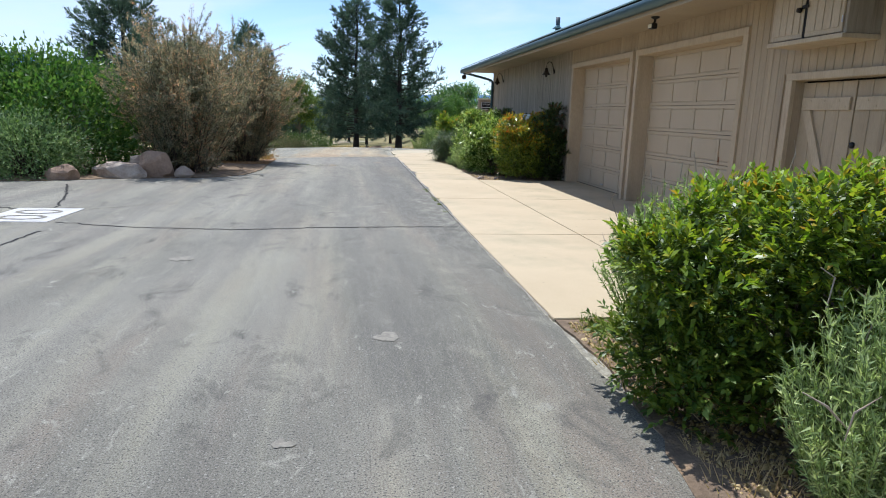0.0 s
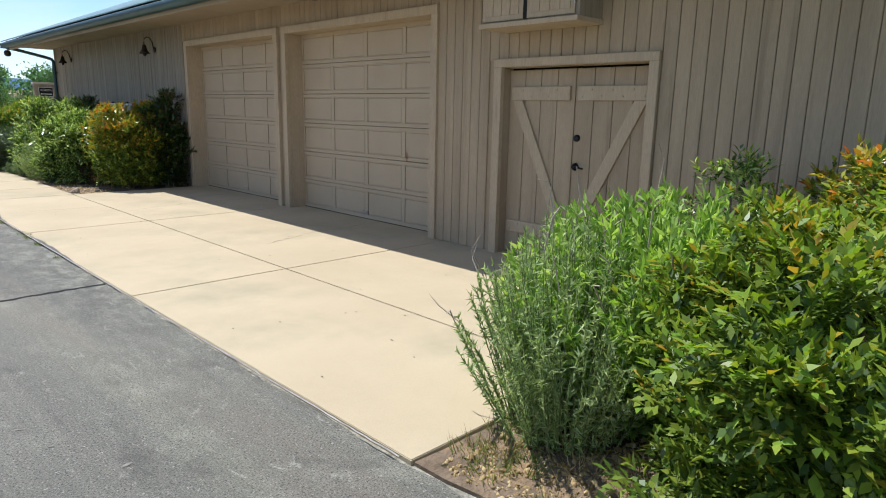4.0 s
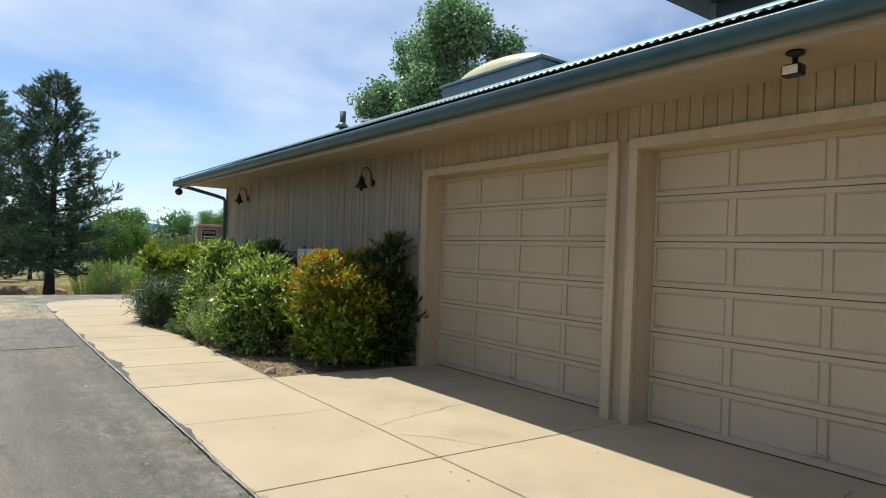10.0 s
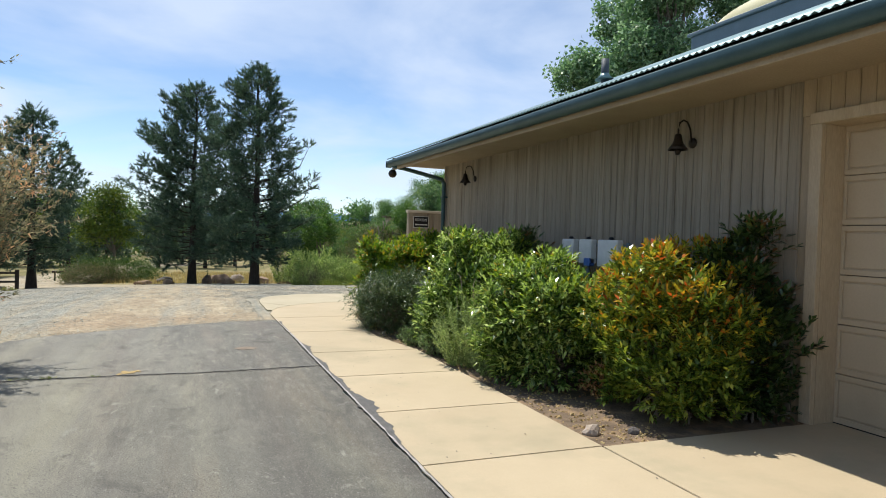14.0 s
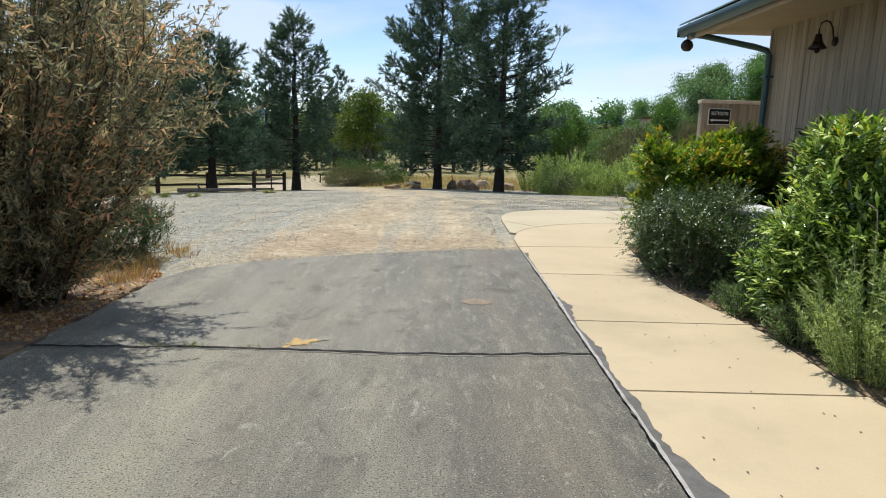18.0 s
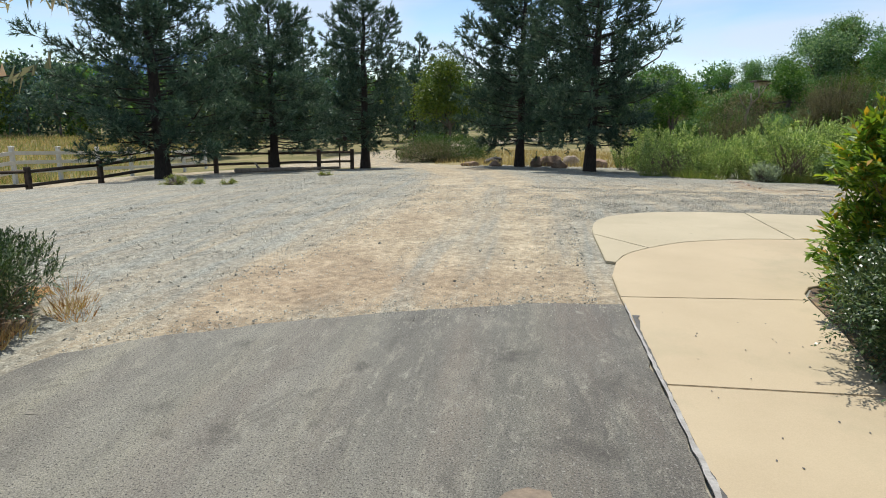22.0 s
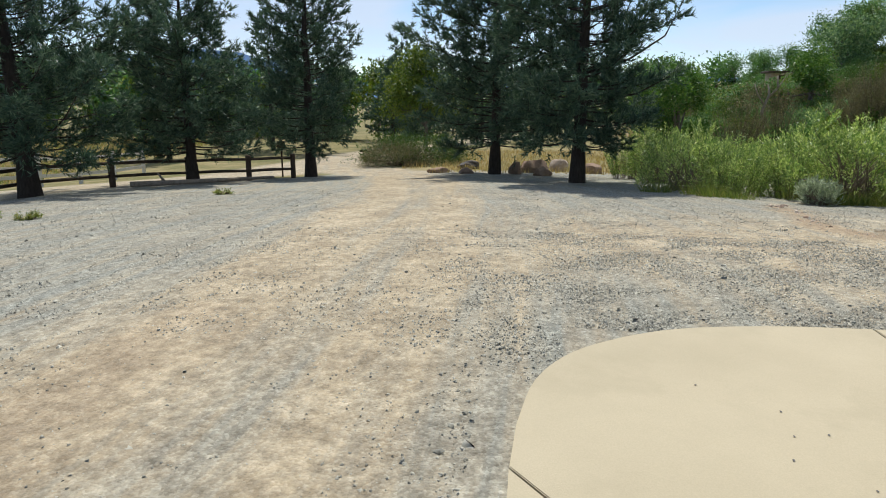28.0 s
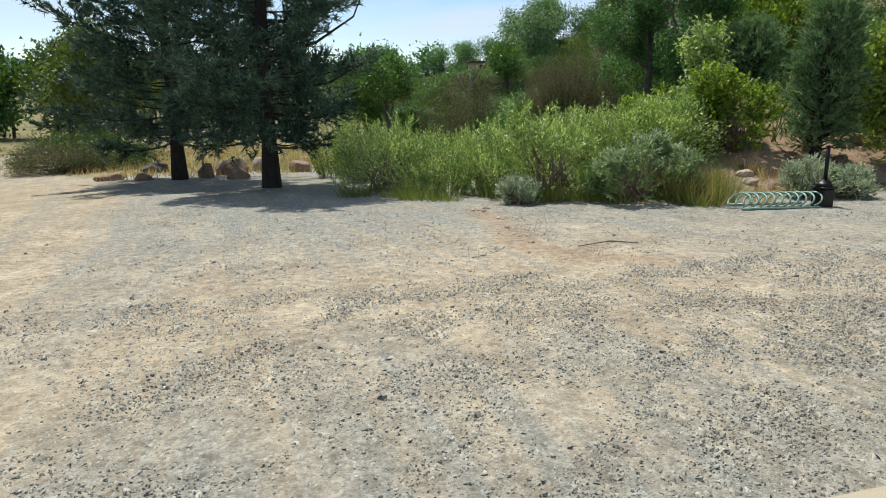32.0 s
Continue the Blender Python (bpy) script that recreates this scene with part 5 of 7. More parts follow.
def dome_points(n, rx, ry, h, rng, low=0.08, fill=0.35, lump=0.22, square=1.0):
    """Clump centres over and inside an uneven dome."""
    a = rng.uniform(0, math.tau, n)
    u = rng.uniform(low, 1, n)
    s = np.sqrt(np.maximum(0, 1 - np.maximum(0, (u - 0.35) / 0.65) ** 2)) ** square
    lob = 1 + lump * np.sin(a * 3 + rng.uniform(0, 6)) * 0.6 + rng.normal(0, lump * 0.5, n)
    r = s * lob * (1 - fill * rng.uniform(0, 1, n) ** 1.5)
    zz = u * h * (1 + 0.10 * np.sin(a * 2 + 1.3) + rng.normal(0, 0.05, n))
    return np.stack([rx * r * np.cos(a), ry * r * np.sin(a), zz], 1)


def shrub(name, label, at, rx, ry, h, leaf, leaf_len, leaf_w, clumps=260, per=26, spread=0.11, seed=0, low=0.08, fill=0.4, lump=0.22,
          category="shrub", group="", upright=0.35, twig=None, square=1.0, stems=60):
    rng = np.random.default_rng(seed)
    x, y = at
    z = max(gz(x, y), -0.01 if y < 19.6 else -9)
    t = thing(name, label, category, (x, y, z), group)
    c = dome_points(clumps, rx, ry, h, rng, low, fill, lump, square) + (x, y, z)
    core = np.array([x, y, z + h * 0.25])
    base = np.repeat(c, per, 0) + rng.normal(0, spread, (clumps * per, 3)) * (1, 1, 0.8)
    base[:, 2] = np.maximum(base[:, 2], z + 0.02)
    way = unit(unit(base - core) * 0.8 + (0, 0, upright) + rng.normal(0, 0.55, base.shape))
    shape("foliage", *leaf_mesh(base, way, rng, leaf_len, leaf_w * 1.1, slim=True), leaf, t)
    lines = []
    for p in c[rng.permutation(clumps)[: min(clumps, stems)]]:
        foot = np.array([x, y, z - 0.02]) + (rng.normal(0, rx * 0.14), rng.normal(0, ry * 0.14), 0)
        m = foot * 0.45 + p * 0.55 + (0, 0, h * 0.1)
        lines.append(([foot, (foot + m) / 2 + rng.normal(0, 0.03, 3), m, p], [0.016, 0.012, 0.008, 0.003]))
    shape("stem", *sticks(lines, 4), twig or M_TWIG, t, smooth=True)
    return t


def sprig_shrub(name, label, at, rx, ry, h, leaf, leaf_len, leaf_w, sprigs=1200, per=13, length=0.17, seed=0, low=0.08, fill=0.35, lump=0.2,
                young=None, young_share=0.25, open_angle=0.8, upright=0.5, category="shrub", group="", square=0.7, flat=2.0, bare=0.0, lumps=46, size=0.19, waist=0.0):
    """A shrub of leafy sprigs on stems, with brighter leaves, young growth and painted sunlight, at the tips of the
    upper sprigs.
    """
    rng = np.random.default_rng(seed)
    x, y = at
    z = max(gz(x, y), -0.01 if y < 19.6 else -9)
    t = thing(name, label, category, (x, y, z), group)
    knobs = dome_points(lumps, rx - 0.55 * size, ry - 0.55 * size, h - 0.6 * size, rng, max(low, 0.12), fill * 0.6, lump, square)
    if waist:
        knobs[:, :2] *= (1 - waist * np.clip(1 - knobs[:, 2] / (0.62 * h), 0, 1))[:, None]
    pick = rng.integers(0, lumps, sprigs)
    dirs = unit(rng.normal(0, 1, (sprigs, 3)) + (0, 0, 0.45) + 0.5 * unit(knobs[pick] - (0, 0, 0.35 * h)))
    c = knobs[pick] + dirs * size * rng.uniform(0.55, 1.05, (sprigs, 1)) * rng.uniform(0.75, 1.25, lumps)[pick][:, None] * (1.1, 1.1, 0.8)
    inner = rng.uniform(0, 1, sprigs) < 0.22
    c[inner] = dome_points(int(inner.sum()), rx * 0.85, ry * 0.85, h * 0.82, rng, low, 0.5, lump, square)
    dirs[inner] = unit(c[inner] - (0, 0, 0.3 * h))
    c[:, 2] = np.clip(c[:, 2], 0.03, 1.06 * h)
    if bare:
        keep = (c[:, 2] > bare * h) | (rng.uniform(0, 1, sprigs) < 0.25)
        c, dirs = c[keep], dirs[keep]
    top = c[:, 2] / h
    c = c + (x, y, z)
    n = len(c)
    d = unit(dirs * 0.85 + (0, 0, upright * 0.7) + rng.normal(0, 0.32, c.shape))
    ln = length * rng.uniform(0.6, 1.3, (n, 1))
    c = c - d * ln * 0.5
    side = unit(np.cross(d, (0, 0, 1.0) + rng.normal(0, 0.5, c.shape)))
    base, way, fresh = [], [], []
    for i in range(per):
        f = 0.1 + 0.9 * i / (per - 1)
        sgn = 1 if i % 2 else -1
        base.append(c + d * ln * f)
        way.append(unit(d * (1.2 - open_angle + 0.5 * f) + side * sgn * open_angle * (1.15 - 0.6 * f) + rng.normal(0, 0.22, c.shape)))
        fresh.append((f > 0.55) & (top > 0.45) & (rng.uniform(0, 1, n) < 2.2 * young_share * (top - 0.1)))
    base, way, fresh = np.concatenate(base), np.concatenate(way), np.concatenate(fresh)
    ok = base[:, 2] > z + 0.015
    base, way, fresh = base[ok], way[ok], fresh[ok]
    if young is None:
        fresh[:] = False
    shape("foliage", *leaf_mesh(base[~fresh], way[~fresh], rng, leaf_len, leaf_w, 0.2, flat), leaf, t)
    if fresh.any():
        shape("bright_tip_leaves", *leaf_mesh(base[fresh], way[fresh], rng, leaf_len, leaf_w, 0.2, flat), young, t, "bright young leaves")
    lines = []
    for p in c[rng.permutation(n)[: min(n, 90)]]:
        foot = np.array([x, y, z - 0.02]) + (rng.normal(0, rx * 0.2), rng.normal(0, ry * 0.2), 0)
        m = foot * 0.45 + p * 0.55 + (0, 0, h * 0.1)
        lines.append(([foot, (foot + m) / 2 + rng.normal(0, 0.03, 3), m, p], [0.012, 0.010, 0.007, 0.003]))
    shape("stem", *sticks(lines), M_STEM, t, smooth=True)
    return t


def wispy(name, label, at, rx, ry, h, leaf, stalks=120, per=46, leaf_len=0.05, leaf_w=0.012, seed=0, lean=0.55, category="shrub", group="", twig=None, start=0.15, plumes=0.0, foot_spread=0.35, rise=0.7, spray=0.6, folded=False, thick=0.007):
    """A shrub of many upright stalks with narrow leaves and a few bare tips."""
    rng = np.random.default_rng(seed)
    x, y = at
    z = max(gz(x, y), -0.01 if y < 19.6 else -9)
    t = thing(name, label, category, (x, y, z), group)
    lines, base, way, tips = [], [], [], []
    for k in range(stalks):
        a, r = rng.uniform(0, math.tau), math.sqrt(rng.uniform(0, 1))
        foot = np.array([x + rx * foot_spread * r * math.cos(a), y + ry * foot_spread * r * math.sin(a), z - 0.02])
        top = np.array([x + rx * r * math.cos(a), y + ry * r * math.sin(a), z + h * (1 - lean * r * r) * rng.uniform(0.72, 1.08)])
        mid = (foot + top) / 2 + (0.15 * (foot - top)) * (1, 1, 0) + rng.normal(0, 0.03, 3)
        s = np.linspace(0, 1, 7)[:, None]
        p = (1 - s) ** 2 * foot + 2 * s * (1 - s) * mid + s * s * top
        lines.append((p, np.linspace(thick, 0.0016, 7)))
        if rng.uniform(0, 1) < plumes:
            e1 = top + (top - mid) * 0.35 + rng.normal(0, 0.03, 3)
            tips.append(([top, e1, e1 + (top - mid) * 0.12 + rng.normal(0, 0.04, 3)], [0.003, 0.0045, 0.002]))
        u = rng.uniform(start, 1, per)[:, None]
        q = (1 - u) ** 2 * foot + 2 * u * (1 - u) * mid + u * u * top
        d = unit(2 * (1 - u) * (mid - foot) + 2 * u * (top - mid))
        base.append(q); way.append(unit(d * rise + rng.normal(0, spray, q.shape)))
    base, way = np.concatenate(base), np.concatenate(way)
    base[:, 2] = np.maximum(base[:, 2], z + 0.01)
    shape("foliage", *leaf_mesh(base, way, rng, leaf_len, leaf_w, slim=not folded), leaf, t)
    shape("stem", *sticks(lines, 3), twig or M_TWIG, t, smooth=True)
    for tip in tips:
        shape("seed_stalk", *sticks([tip], 4), M_STRAW, t, "pale dry seed stalk", smooth=True)
    return t


def tuft(name, label, at, r, h, leaf, n=70, seed=0, width=0.006, category="grass", group=""):
    rng = np.random.default_rng(seed)
    x, y = at
    z = gz(x, y)
    if y < 19.6:
        z = max(z, 0.0)
    a, q = rng.uniform(0, math.tau, n), np.sqrt(rng.uniform(0, 1, n)) * r
    base = np.stack([x + q * np.cos(a), y + q * np.sin(a), np.full(n, z - 0.005)], 1)
    way = unit(np.stack([np.cos(a) * 0.5, np.sin(a) * 0.5, np.ones(n)], 1) + rng.normal(0, 0.3, (n, 3)) * (1, 1, 0.3))
    ob = shape(name, *blades(base, way, rng, h, width), leaf)
    return tagged(ob, label, category, group)


def pine(at, h, r, seed, label, trunk=0.16, clear=1.2, boughs=110, lean=(0, 0), mat=None, group="pines", needle=0.17, per=24, wide=0.028, extra=(), lush=17.0, kind_name="pine_tree", lift=0.0):
    """A trunk with upcurved boughs, whose branchlets end in brushes of needles."""
    rng = np.random.default_rng(seed)
    x, y = at
    z = gz(x, y)
    t = thing(kind_name, label, "tree", (x, y, z), group)
    n = 9
    s = np.linspace(0, 1, n)
    axis = np.stack([x + lean[0] * s ** 1.5 + rng.normal(0, 0.05, n) * s, y + lean[1] * s ** 1.5, z - 0.1 + s * h], 1)
    rad = trunk * (1 - s) ** 0.8 + 0.012
    rad[0] *= 1.3
    shape("trunk", *sticks([(axis, rad)], 10), M_BARK, t, smooth=True)
    lines, base, way = [], [], []

    def brush(o, d, ln):
        e = o + d * ln
        if rng.uniform(0, 1) < 0.25:
            lines.append(([o, e], [0.008, 0.004]))
        w = rng.uniform(0.42, 1.0, (per, 1))
        base.append(o + (e - o) * w)
        way.append(unit(d * 0.8 + (0, 0, 0.14) + rng.normal(0, 0.50, (per, 3))))

    def dress(p, m, out, lift):
        """Brushes along the outer part of a bough given by its points."""
        for w in rng.uniform(0.15, 1.0, m) ** 0.75:
            q = w * (len(p) - 1)
            k = min(int(q), len(p) - 2)
            o = p[k] + (p[k + 1] - p[k]) * (q - k)
            d = unit(unit(p[k + 1] - p[k]) * 0.7 + rng.normal(0, 0.65, 3) * (1, 1, 0.8) + (0, 0, lift) + out * 0.2)
            brush(o, d, rng.uniform(0.30, 0.66) * (1.25 - 0.45 * w))
        brush(p[-1], unit(p[-1] - p[-2] + (0, 0, 0.15)), 0.3)

    for k in range(boughs):
        u = (k + rng.uniform(0, 1)) / boughs
        zz = clear + (h - clear - 0.2) * u
        f = (zz + 0.1) / h
        o = np.array([np.interp(f, s, axis[:, 0]), np.interp(f, s, axis[:, 1]), z + zz])
        prof = max(0.04, 1 - u ** 2.5) ** 0.85 * (0.72 + 0.28 * min(1, u / 0.2))
        a = k * 2.399 + rng.normal(0, 0.5)
        ln = max(0.25, r * prof * rng.uniform(0.50, 1.16))
        out = np.array([math.cos(a), math.sin(a), 0.0])
        rise = -0.10 + lift + 0.62 * u + rng.normal(0, 0.06)
        mid = o + out * ln * 0.55 + (0, 0, ln * 0.55 * (rise - 0.10))
        tip = o + out * ln + (0, 0, ln * (rise + 0.14))
        v = np.linspace(0, 1, 5)[:, None]
        p = (1 - v) ** 2 * o + 2 * v * (1 - v) * mid + v * v * tip
        lines.append((p, np.linspace(0.014 + 0.022 * (1 - u), 0.006, 5)))
        dress(p, int(4 + lush * ln), out, 0.18 + 0.35 * u)
    for pts in extra:
        p = np.asarray(pts, float) + (x, y, z)
        lines.append((p, np.linspace(0.05, 0.012, len(p))))
        half = p[-1] * 0.6 + p[-2] * 0.4
        dress(np.array([half, p[-1]]), 9, unit(p[-1] - p[-2]), 0.35)
    dress(axis[-2:], 6, np.zeros(3), 0.5)
    base, way = np.concatenate(base), np.concatenate(way)
    shape("crown", *blades(base, way, rng, needle, wide), mat or L_PINE, t)
    shape("limb", *sticks(lines, 3), M_BARK, t, smooth=True)
    return t


def leafy_tree(name, label, at, h, r, leaf, seed, clear=0.3, clumps=240, per=40, leaf_len=0.10, leaf_w=0.08, spread=0.3, trunk=0.12, group="", bark=None, crowns=5, z=None, lobe=(0.45, 0.7), wander=0.42):
    rng = np.random.default_rng(seed)
    x, y = at
    z = gz(x, y) if z is None else z
    t = thing(name, label, "tree", (x, y, z), group)
    lines = [([(x, y, z - 0.1), (x + 0.05, y, z + h * 0.3), (x, y + 0.05, z + h * 0.6), (x, y, z + h * 0.9)], [trunk * 1.2, trunk * 0.85, trunk * 0.5, 0.02])]
    blobs = [(np.array([rng.normal(0, r * wander), rng.normal(0, r * wander), h * rng.uniform(clear + 0.10, 0.86)]), r * rng.uniform(*lobe)) for _ in range(crowns)]
    blobs.append((np.array([0, 0, h * 0.84]), r * 0.42))
    c = []
    for o, q in blobs:
        m = clumps // len(blobs)
        d = unit(rng.normal(0, 1, (m, 3)))
        p = o + d * q * rng.uniform(0.55, 1.05, (m, 1)) * (1, 1, 0.95)
        c.append(p)
        lines.append(([(x, y, z + h * 0.25), (x + o[0] * 0.5, y + o[1] * 0.5, z + o[2] * 0.7), (x + o[0], y + o[1], z + o[2])], [trunk * 0.5, trunk * 0.3, 0.015]))
        for pp in p[:6]:
            lines.append(([(x + o[0] * 0.6, y + o[1] * 0.6, z + o[2] * 0.8), tuple(pp * 0.9 + (x, y, z))], [0.03, 0.006]))
    c = np.concatenate(c)
    c = c[(c[:, 2] > h * clear * 0.8) & (c[:, 2] < h * 1.02)] + (x, y, z)
    base = np.repeat(c, per, 0)
    base = base + rng.normal(0, spread, base.shape)
    way = unit(unit(base - (x, y, z + h * 0.5)) * 0.4 + rng.normal(0, 0.8, base.shape) - (0, 0, 0.15))
    shape("crown", *leaf_mesh(base, way, rng, leaf_len, leaf_w * 1.1, slim=True), leaf, t)
    shape("trunk", *sticks(lines, 7), bark or M_BARKG, t, smooth=True)
    return t


def boulder(name, label, at, size, seed, mat, z=None, group="boulders", turn=0.0):
    rng = np.random.default_rng(seed)
    bm = bmesh.new()
    bmesh.ops.create_icosphere(bm, subdivisions=3 if max(size) > 0.55 else 2, radius=1.0)
    off = Vector(rng.uniform(-50, 50, 3))
    planes = [(Vector(rng.normal(0, 1, 3)).normalized(), rng.uniform(0.62, 0.88)) for _ in range(11)]
    for v in bm.verts:
        d = v.co.normalized()
        k = 1 + 0.30 * noise.noise(d * 1.4 + off) + 0.10 * noise.noise(d * 4 + off)
        q = d * k
        for nn, dd in planes:
            over = q.dot(nn) - dd
            if over > 0:
                q = q - nn * over
        v.co = Vector((q.x * size[0] / 2, q.y * size[1] / 2, max(q.z, -0.45) * size[2] / 1.45))
    low = min(v.co.z for v in bm.verts)
    zz = (gz(*at) if z is None else z) - low - 0.03 * size[2] - 0.012
    me = bpy.data.meshes.new(name)
    bm.to_mesh(me); bm.free()
    me.materials.append(mat)
    for p in me.polygons:
        p.use_smooth = False
    ob = new(name, me)
    ob.matrix_basis = pose(*at, zz, 0, 0, turn)
    return tagged(ob, label, "rock", group)


# bed beside the start
# the large lime share paints this shrub's sunlit top into its leaf colour
sprig_shrub("dense_shrub", "dense glossy green shrub with orange young leaves and lime sunlit tops", (2.42, -0.30), 1.12, 0.96, 1.20, L_BUSH, 0.048, 0.023, 5600, 13, 0.15, 11, 0.06, 0.42, 0.20, L_YOUNG_LIT, 0.46, square=0.55, bare=0.0, lumps=88, size=0.22, waist=0.24)
sprig_shrub("dense_shrub", "green and rust-coloured shrub against the wall", (3.85, -0.35), 0.78, 1.2, 1.42, L_OLIVE, 0.06, 0.026, 1200, 12, 0.17, 12, 0.08, 0.35, 0.2, L_ORANGE, 0.45, square=0.65, lumps=40)
sprig_shrub("dense_shrub", "dark green shrub with pale tips by the wall", (3.95, 0.95), 0.6, 0.5, 1.18, L_NANDINA, 0.06, 0.022, 460, 13, 0.2, 15, 0.1, 0.35, 0.25, L_YOUNG_LIT, 0.15, lumps=18)
wispy("grey_green_shrub", "lush grey-green shrub of leafy upright stems leaning over the concrete", (2.64, 0.84), 0.84, 0.82, 1.14, L_FRESH, 330, 105, 0.078, 0.020, 13, 0.42, plumes=0.03, start=0.05, foot_spread=0.55, twig=M_GSTEM, rise=0.85, spray=0.5, folded=True, thick=0.005)
wispy("grey_green_shrub", "feathery grey-green shrub with pale seed stalks over the concrete", (2.10, 0.98), 0.56, 0.56, 1.08, L_FROST, 230, 110, 0.040, 0.010, 17, 0.5, plumes=0.12, start=0.05, foot_spread=0.5, twig=M_GSTEM, rise=0.7, spray=0.6, thick=0.004)
wispy("grey_green_shrub", "feathery pale green shrub at the drive's edge", (1.80, -1.12), 0.36, 0.36, 0.90, L_FROST, 170, 100, 0.042, 0.010, 14, 0.5, plumes=0.06, twig=M_GSTEM, rise=0.8, spray=0.5, thick=0.004)
sprig_shrub("dense_shrub", "dense green shrub further along the bed", (2.9, -2.7), 0.9, 0.8, 0.95, L_BUSH, 0.07, 0.032, 700, 12, 0.18, 16, 0.06, 0.35, 0.18, L_YOUNG_LIT, 0.2)

# bed along the wall
sprig_shrub("photinia_shrub", "rounded green shrub with orange and yellow leaf tips", (3.98, 12.02), 0.78, 0.76, 1.40, L_OLIVE, 0.070, 0.028, 2500, 12, 0.16, 21, 0.10, 0.35, 0.16, L_ORANGE, 0.38, square=0.5, upright=0.9, lumps=80, size=0.18, waist=0.30)
sprig_shrub("dark_shrub", "dark green upright shrub against the wall", (4.50, 11.72), 0.32, 0.34, 1.58, L_DEEP, 0.085, 0.032, 700, 12, 0.2, 22, 0.10, 0.3, 0.2, upright=0.8, lumps=34)
sprig_shrub("nandina_shrub", "airy pale green shrub with narrow glossy leaves", (3.50, 13.36), 0.68, 0.70, 1.24, L_NANDINA, 0.074, 0.027, 2100, 14, 0.22, 23, 0.06, 0.35, 0.15, L_YOUNG_LIT, 0.14, upright=0.15, lumps=60, size=0.20, waist=0.20, square=0.55, flat=3.0)
wispy("grey_green_shrub", "wispy grey-green shrub over the walk's edge", (3.05, 14.38), 0.50, 0.60, 0.90, L_FROST, 170, 90, 0.044, 0.011, 24, 0.5, plumes=0.05, twig=M_GSTEM, start=0.05, foot_spread=0.5, thick=0.004)
sprig_shrub("dark_shrub", "dark leafy shrub below the wall lamp", (4.40, 15.55), 0.40, 0.65, 1.66, L_DEEP, 0.08, 0.03, 620, 12, 0.2, 25, 0.05, 0.3, 0.2, upright=1.0, lumps=26)
sprig_shrub("nandina_shrub", "tall green shrub with arching pale shoots", (3.62, 15.30), 0.84, 0.86, 1.48, L_NANDINA, 0.076, 0.028, 2600, 14, 0.24, 26, 0.05, 0.35, 0.15, L_YOUNG_LIT, 0.08, upright=0.15, lumps=72, size=0.22, waist=0.2, square=0.55, flat=3.0)
sprig_shrub("cotoneaster_shrub", "low dark spreading shrub with tiny leaves", (2.98, 17.1), 0.58, 0.84, 0.84, L_COTON, 0.032, 0.014, 2900, 20, 0.30, 27, 0.05, 0.3, 0.15, open_angle=0.9, upright=0.2, lumps=60, size=0.2, square=0.6)
sprig_shrub("photinia_shrub", "yellow-green shrub with orange tips at the walk's bend", (3.50, 18.55), 0.84, 0.74, 1.50, L_BRIGHT, 0.082, 0.032, 2100, 12, 0.17, 28, 0.06, 0.35, 0.12, L_YOUNG_LIT, 0.3, square=0.55, lumps=74, size=0.20, waist=0.15)
sprig_shrub("photinia_shrub", "green shrub with rust-orange leaves by the corner", (4.36, 18.8), 0.46, 0.5, 1.46, L_OLIVE, 0.07, 0.03, 520, 12, 0.18, 32, 0.05, 0.35, 0.18, L_ORANGE, 0.4, square=0.75, lumps=22)
ub = thing("utility_box", "low grey utility box with a white lid among the shrubs", "utility box", (3.60, 17.50, 0))
part("body", box(3.36, 17.08, 0.0, 3.84, 17.94, 0.66, 0.01), M_STEEL, ub)
part("lid", box(3.32, 17.04, 0.66, 3.88, 17.98, 0.73, 0.015), M_WHITE, ub, "white lid")
sprig_shrub("dark_shrub", "dark shrub at the house corner", (4.42, 17.2), 0.40, 0.75, 1.48, L_DEEP, 0.08, 0.03, 620, 12, 0.2, 29, 0.05, 0.3, 0.2, upright=1.0, lumps=26)
for x, y, q, sd in ((2.90, 14.95, 0.32, 33), (2.82, 15.72, 0.26, 34), (3.0, 13.75, 0.24, 35)):
    wispy("grey_green_shrub", "small feathery plant spilling over the bed's edge", (x, y), q, q * 1.2, q * 1.3, L_SAGE, 70, 40, 0.04, 0.010, sd, 0.6, group="bed edge plants")
ub = thing("utility_box", "low white-topped utility box among the shrubs", "utility box", (3.62, 17.95, 0.0))
part("body", box(3.44, 17.86, 0.0, 3.82, 18.06, 0.64, 0.012), M_TRIM, ub)
part("lid", box(3.40, 17.83, 0.64, 3.86, 18.09, 0.685, 0.012), M_WHITE, ub, "white plastic lid")
shrub("dry_shrub", "small dry orange-brown plant in the soil", (3.70, 12.62), 0.22, 0.22, 0.26, L_RUSTY, 0.05, 0.018, 26, 20, 0.05, 30, 0.1)
wispy("grey_green_shrub", "small feathery plant at the bed's edge", (3.0, 16.05), 0.30, 0.34, 0.36, L_SAGE, 60, 40, 0.04, 0.009, 31, 0.6)
boulder("stone", "small pale stone on the bed's edge", (2.86, 11.62), (0.16, 0.13, 0.10), 41, M_ROCK, 0.002, "bed stones")
boulder("stone", "small grey stone in the bed", (3.2, 11.55), (0.11, 0.10, 0.07), 42, M_ROCKG, 0.002, "bed stones")

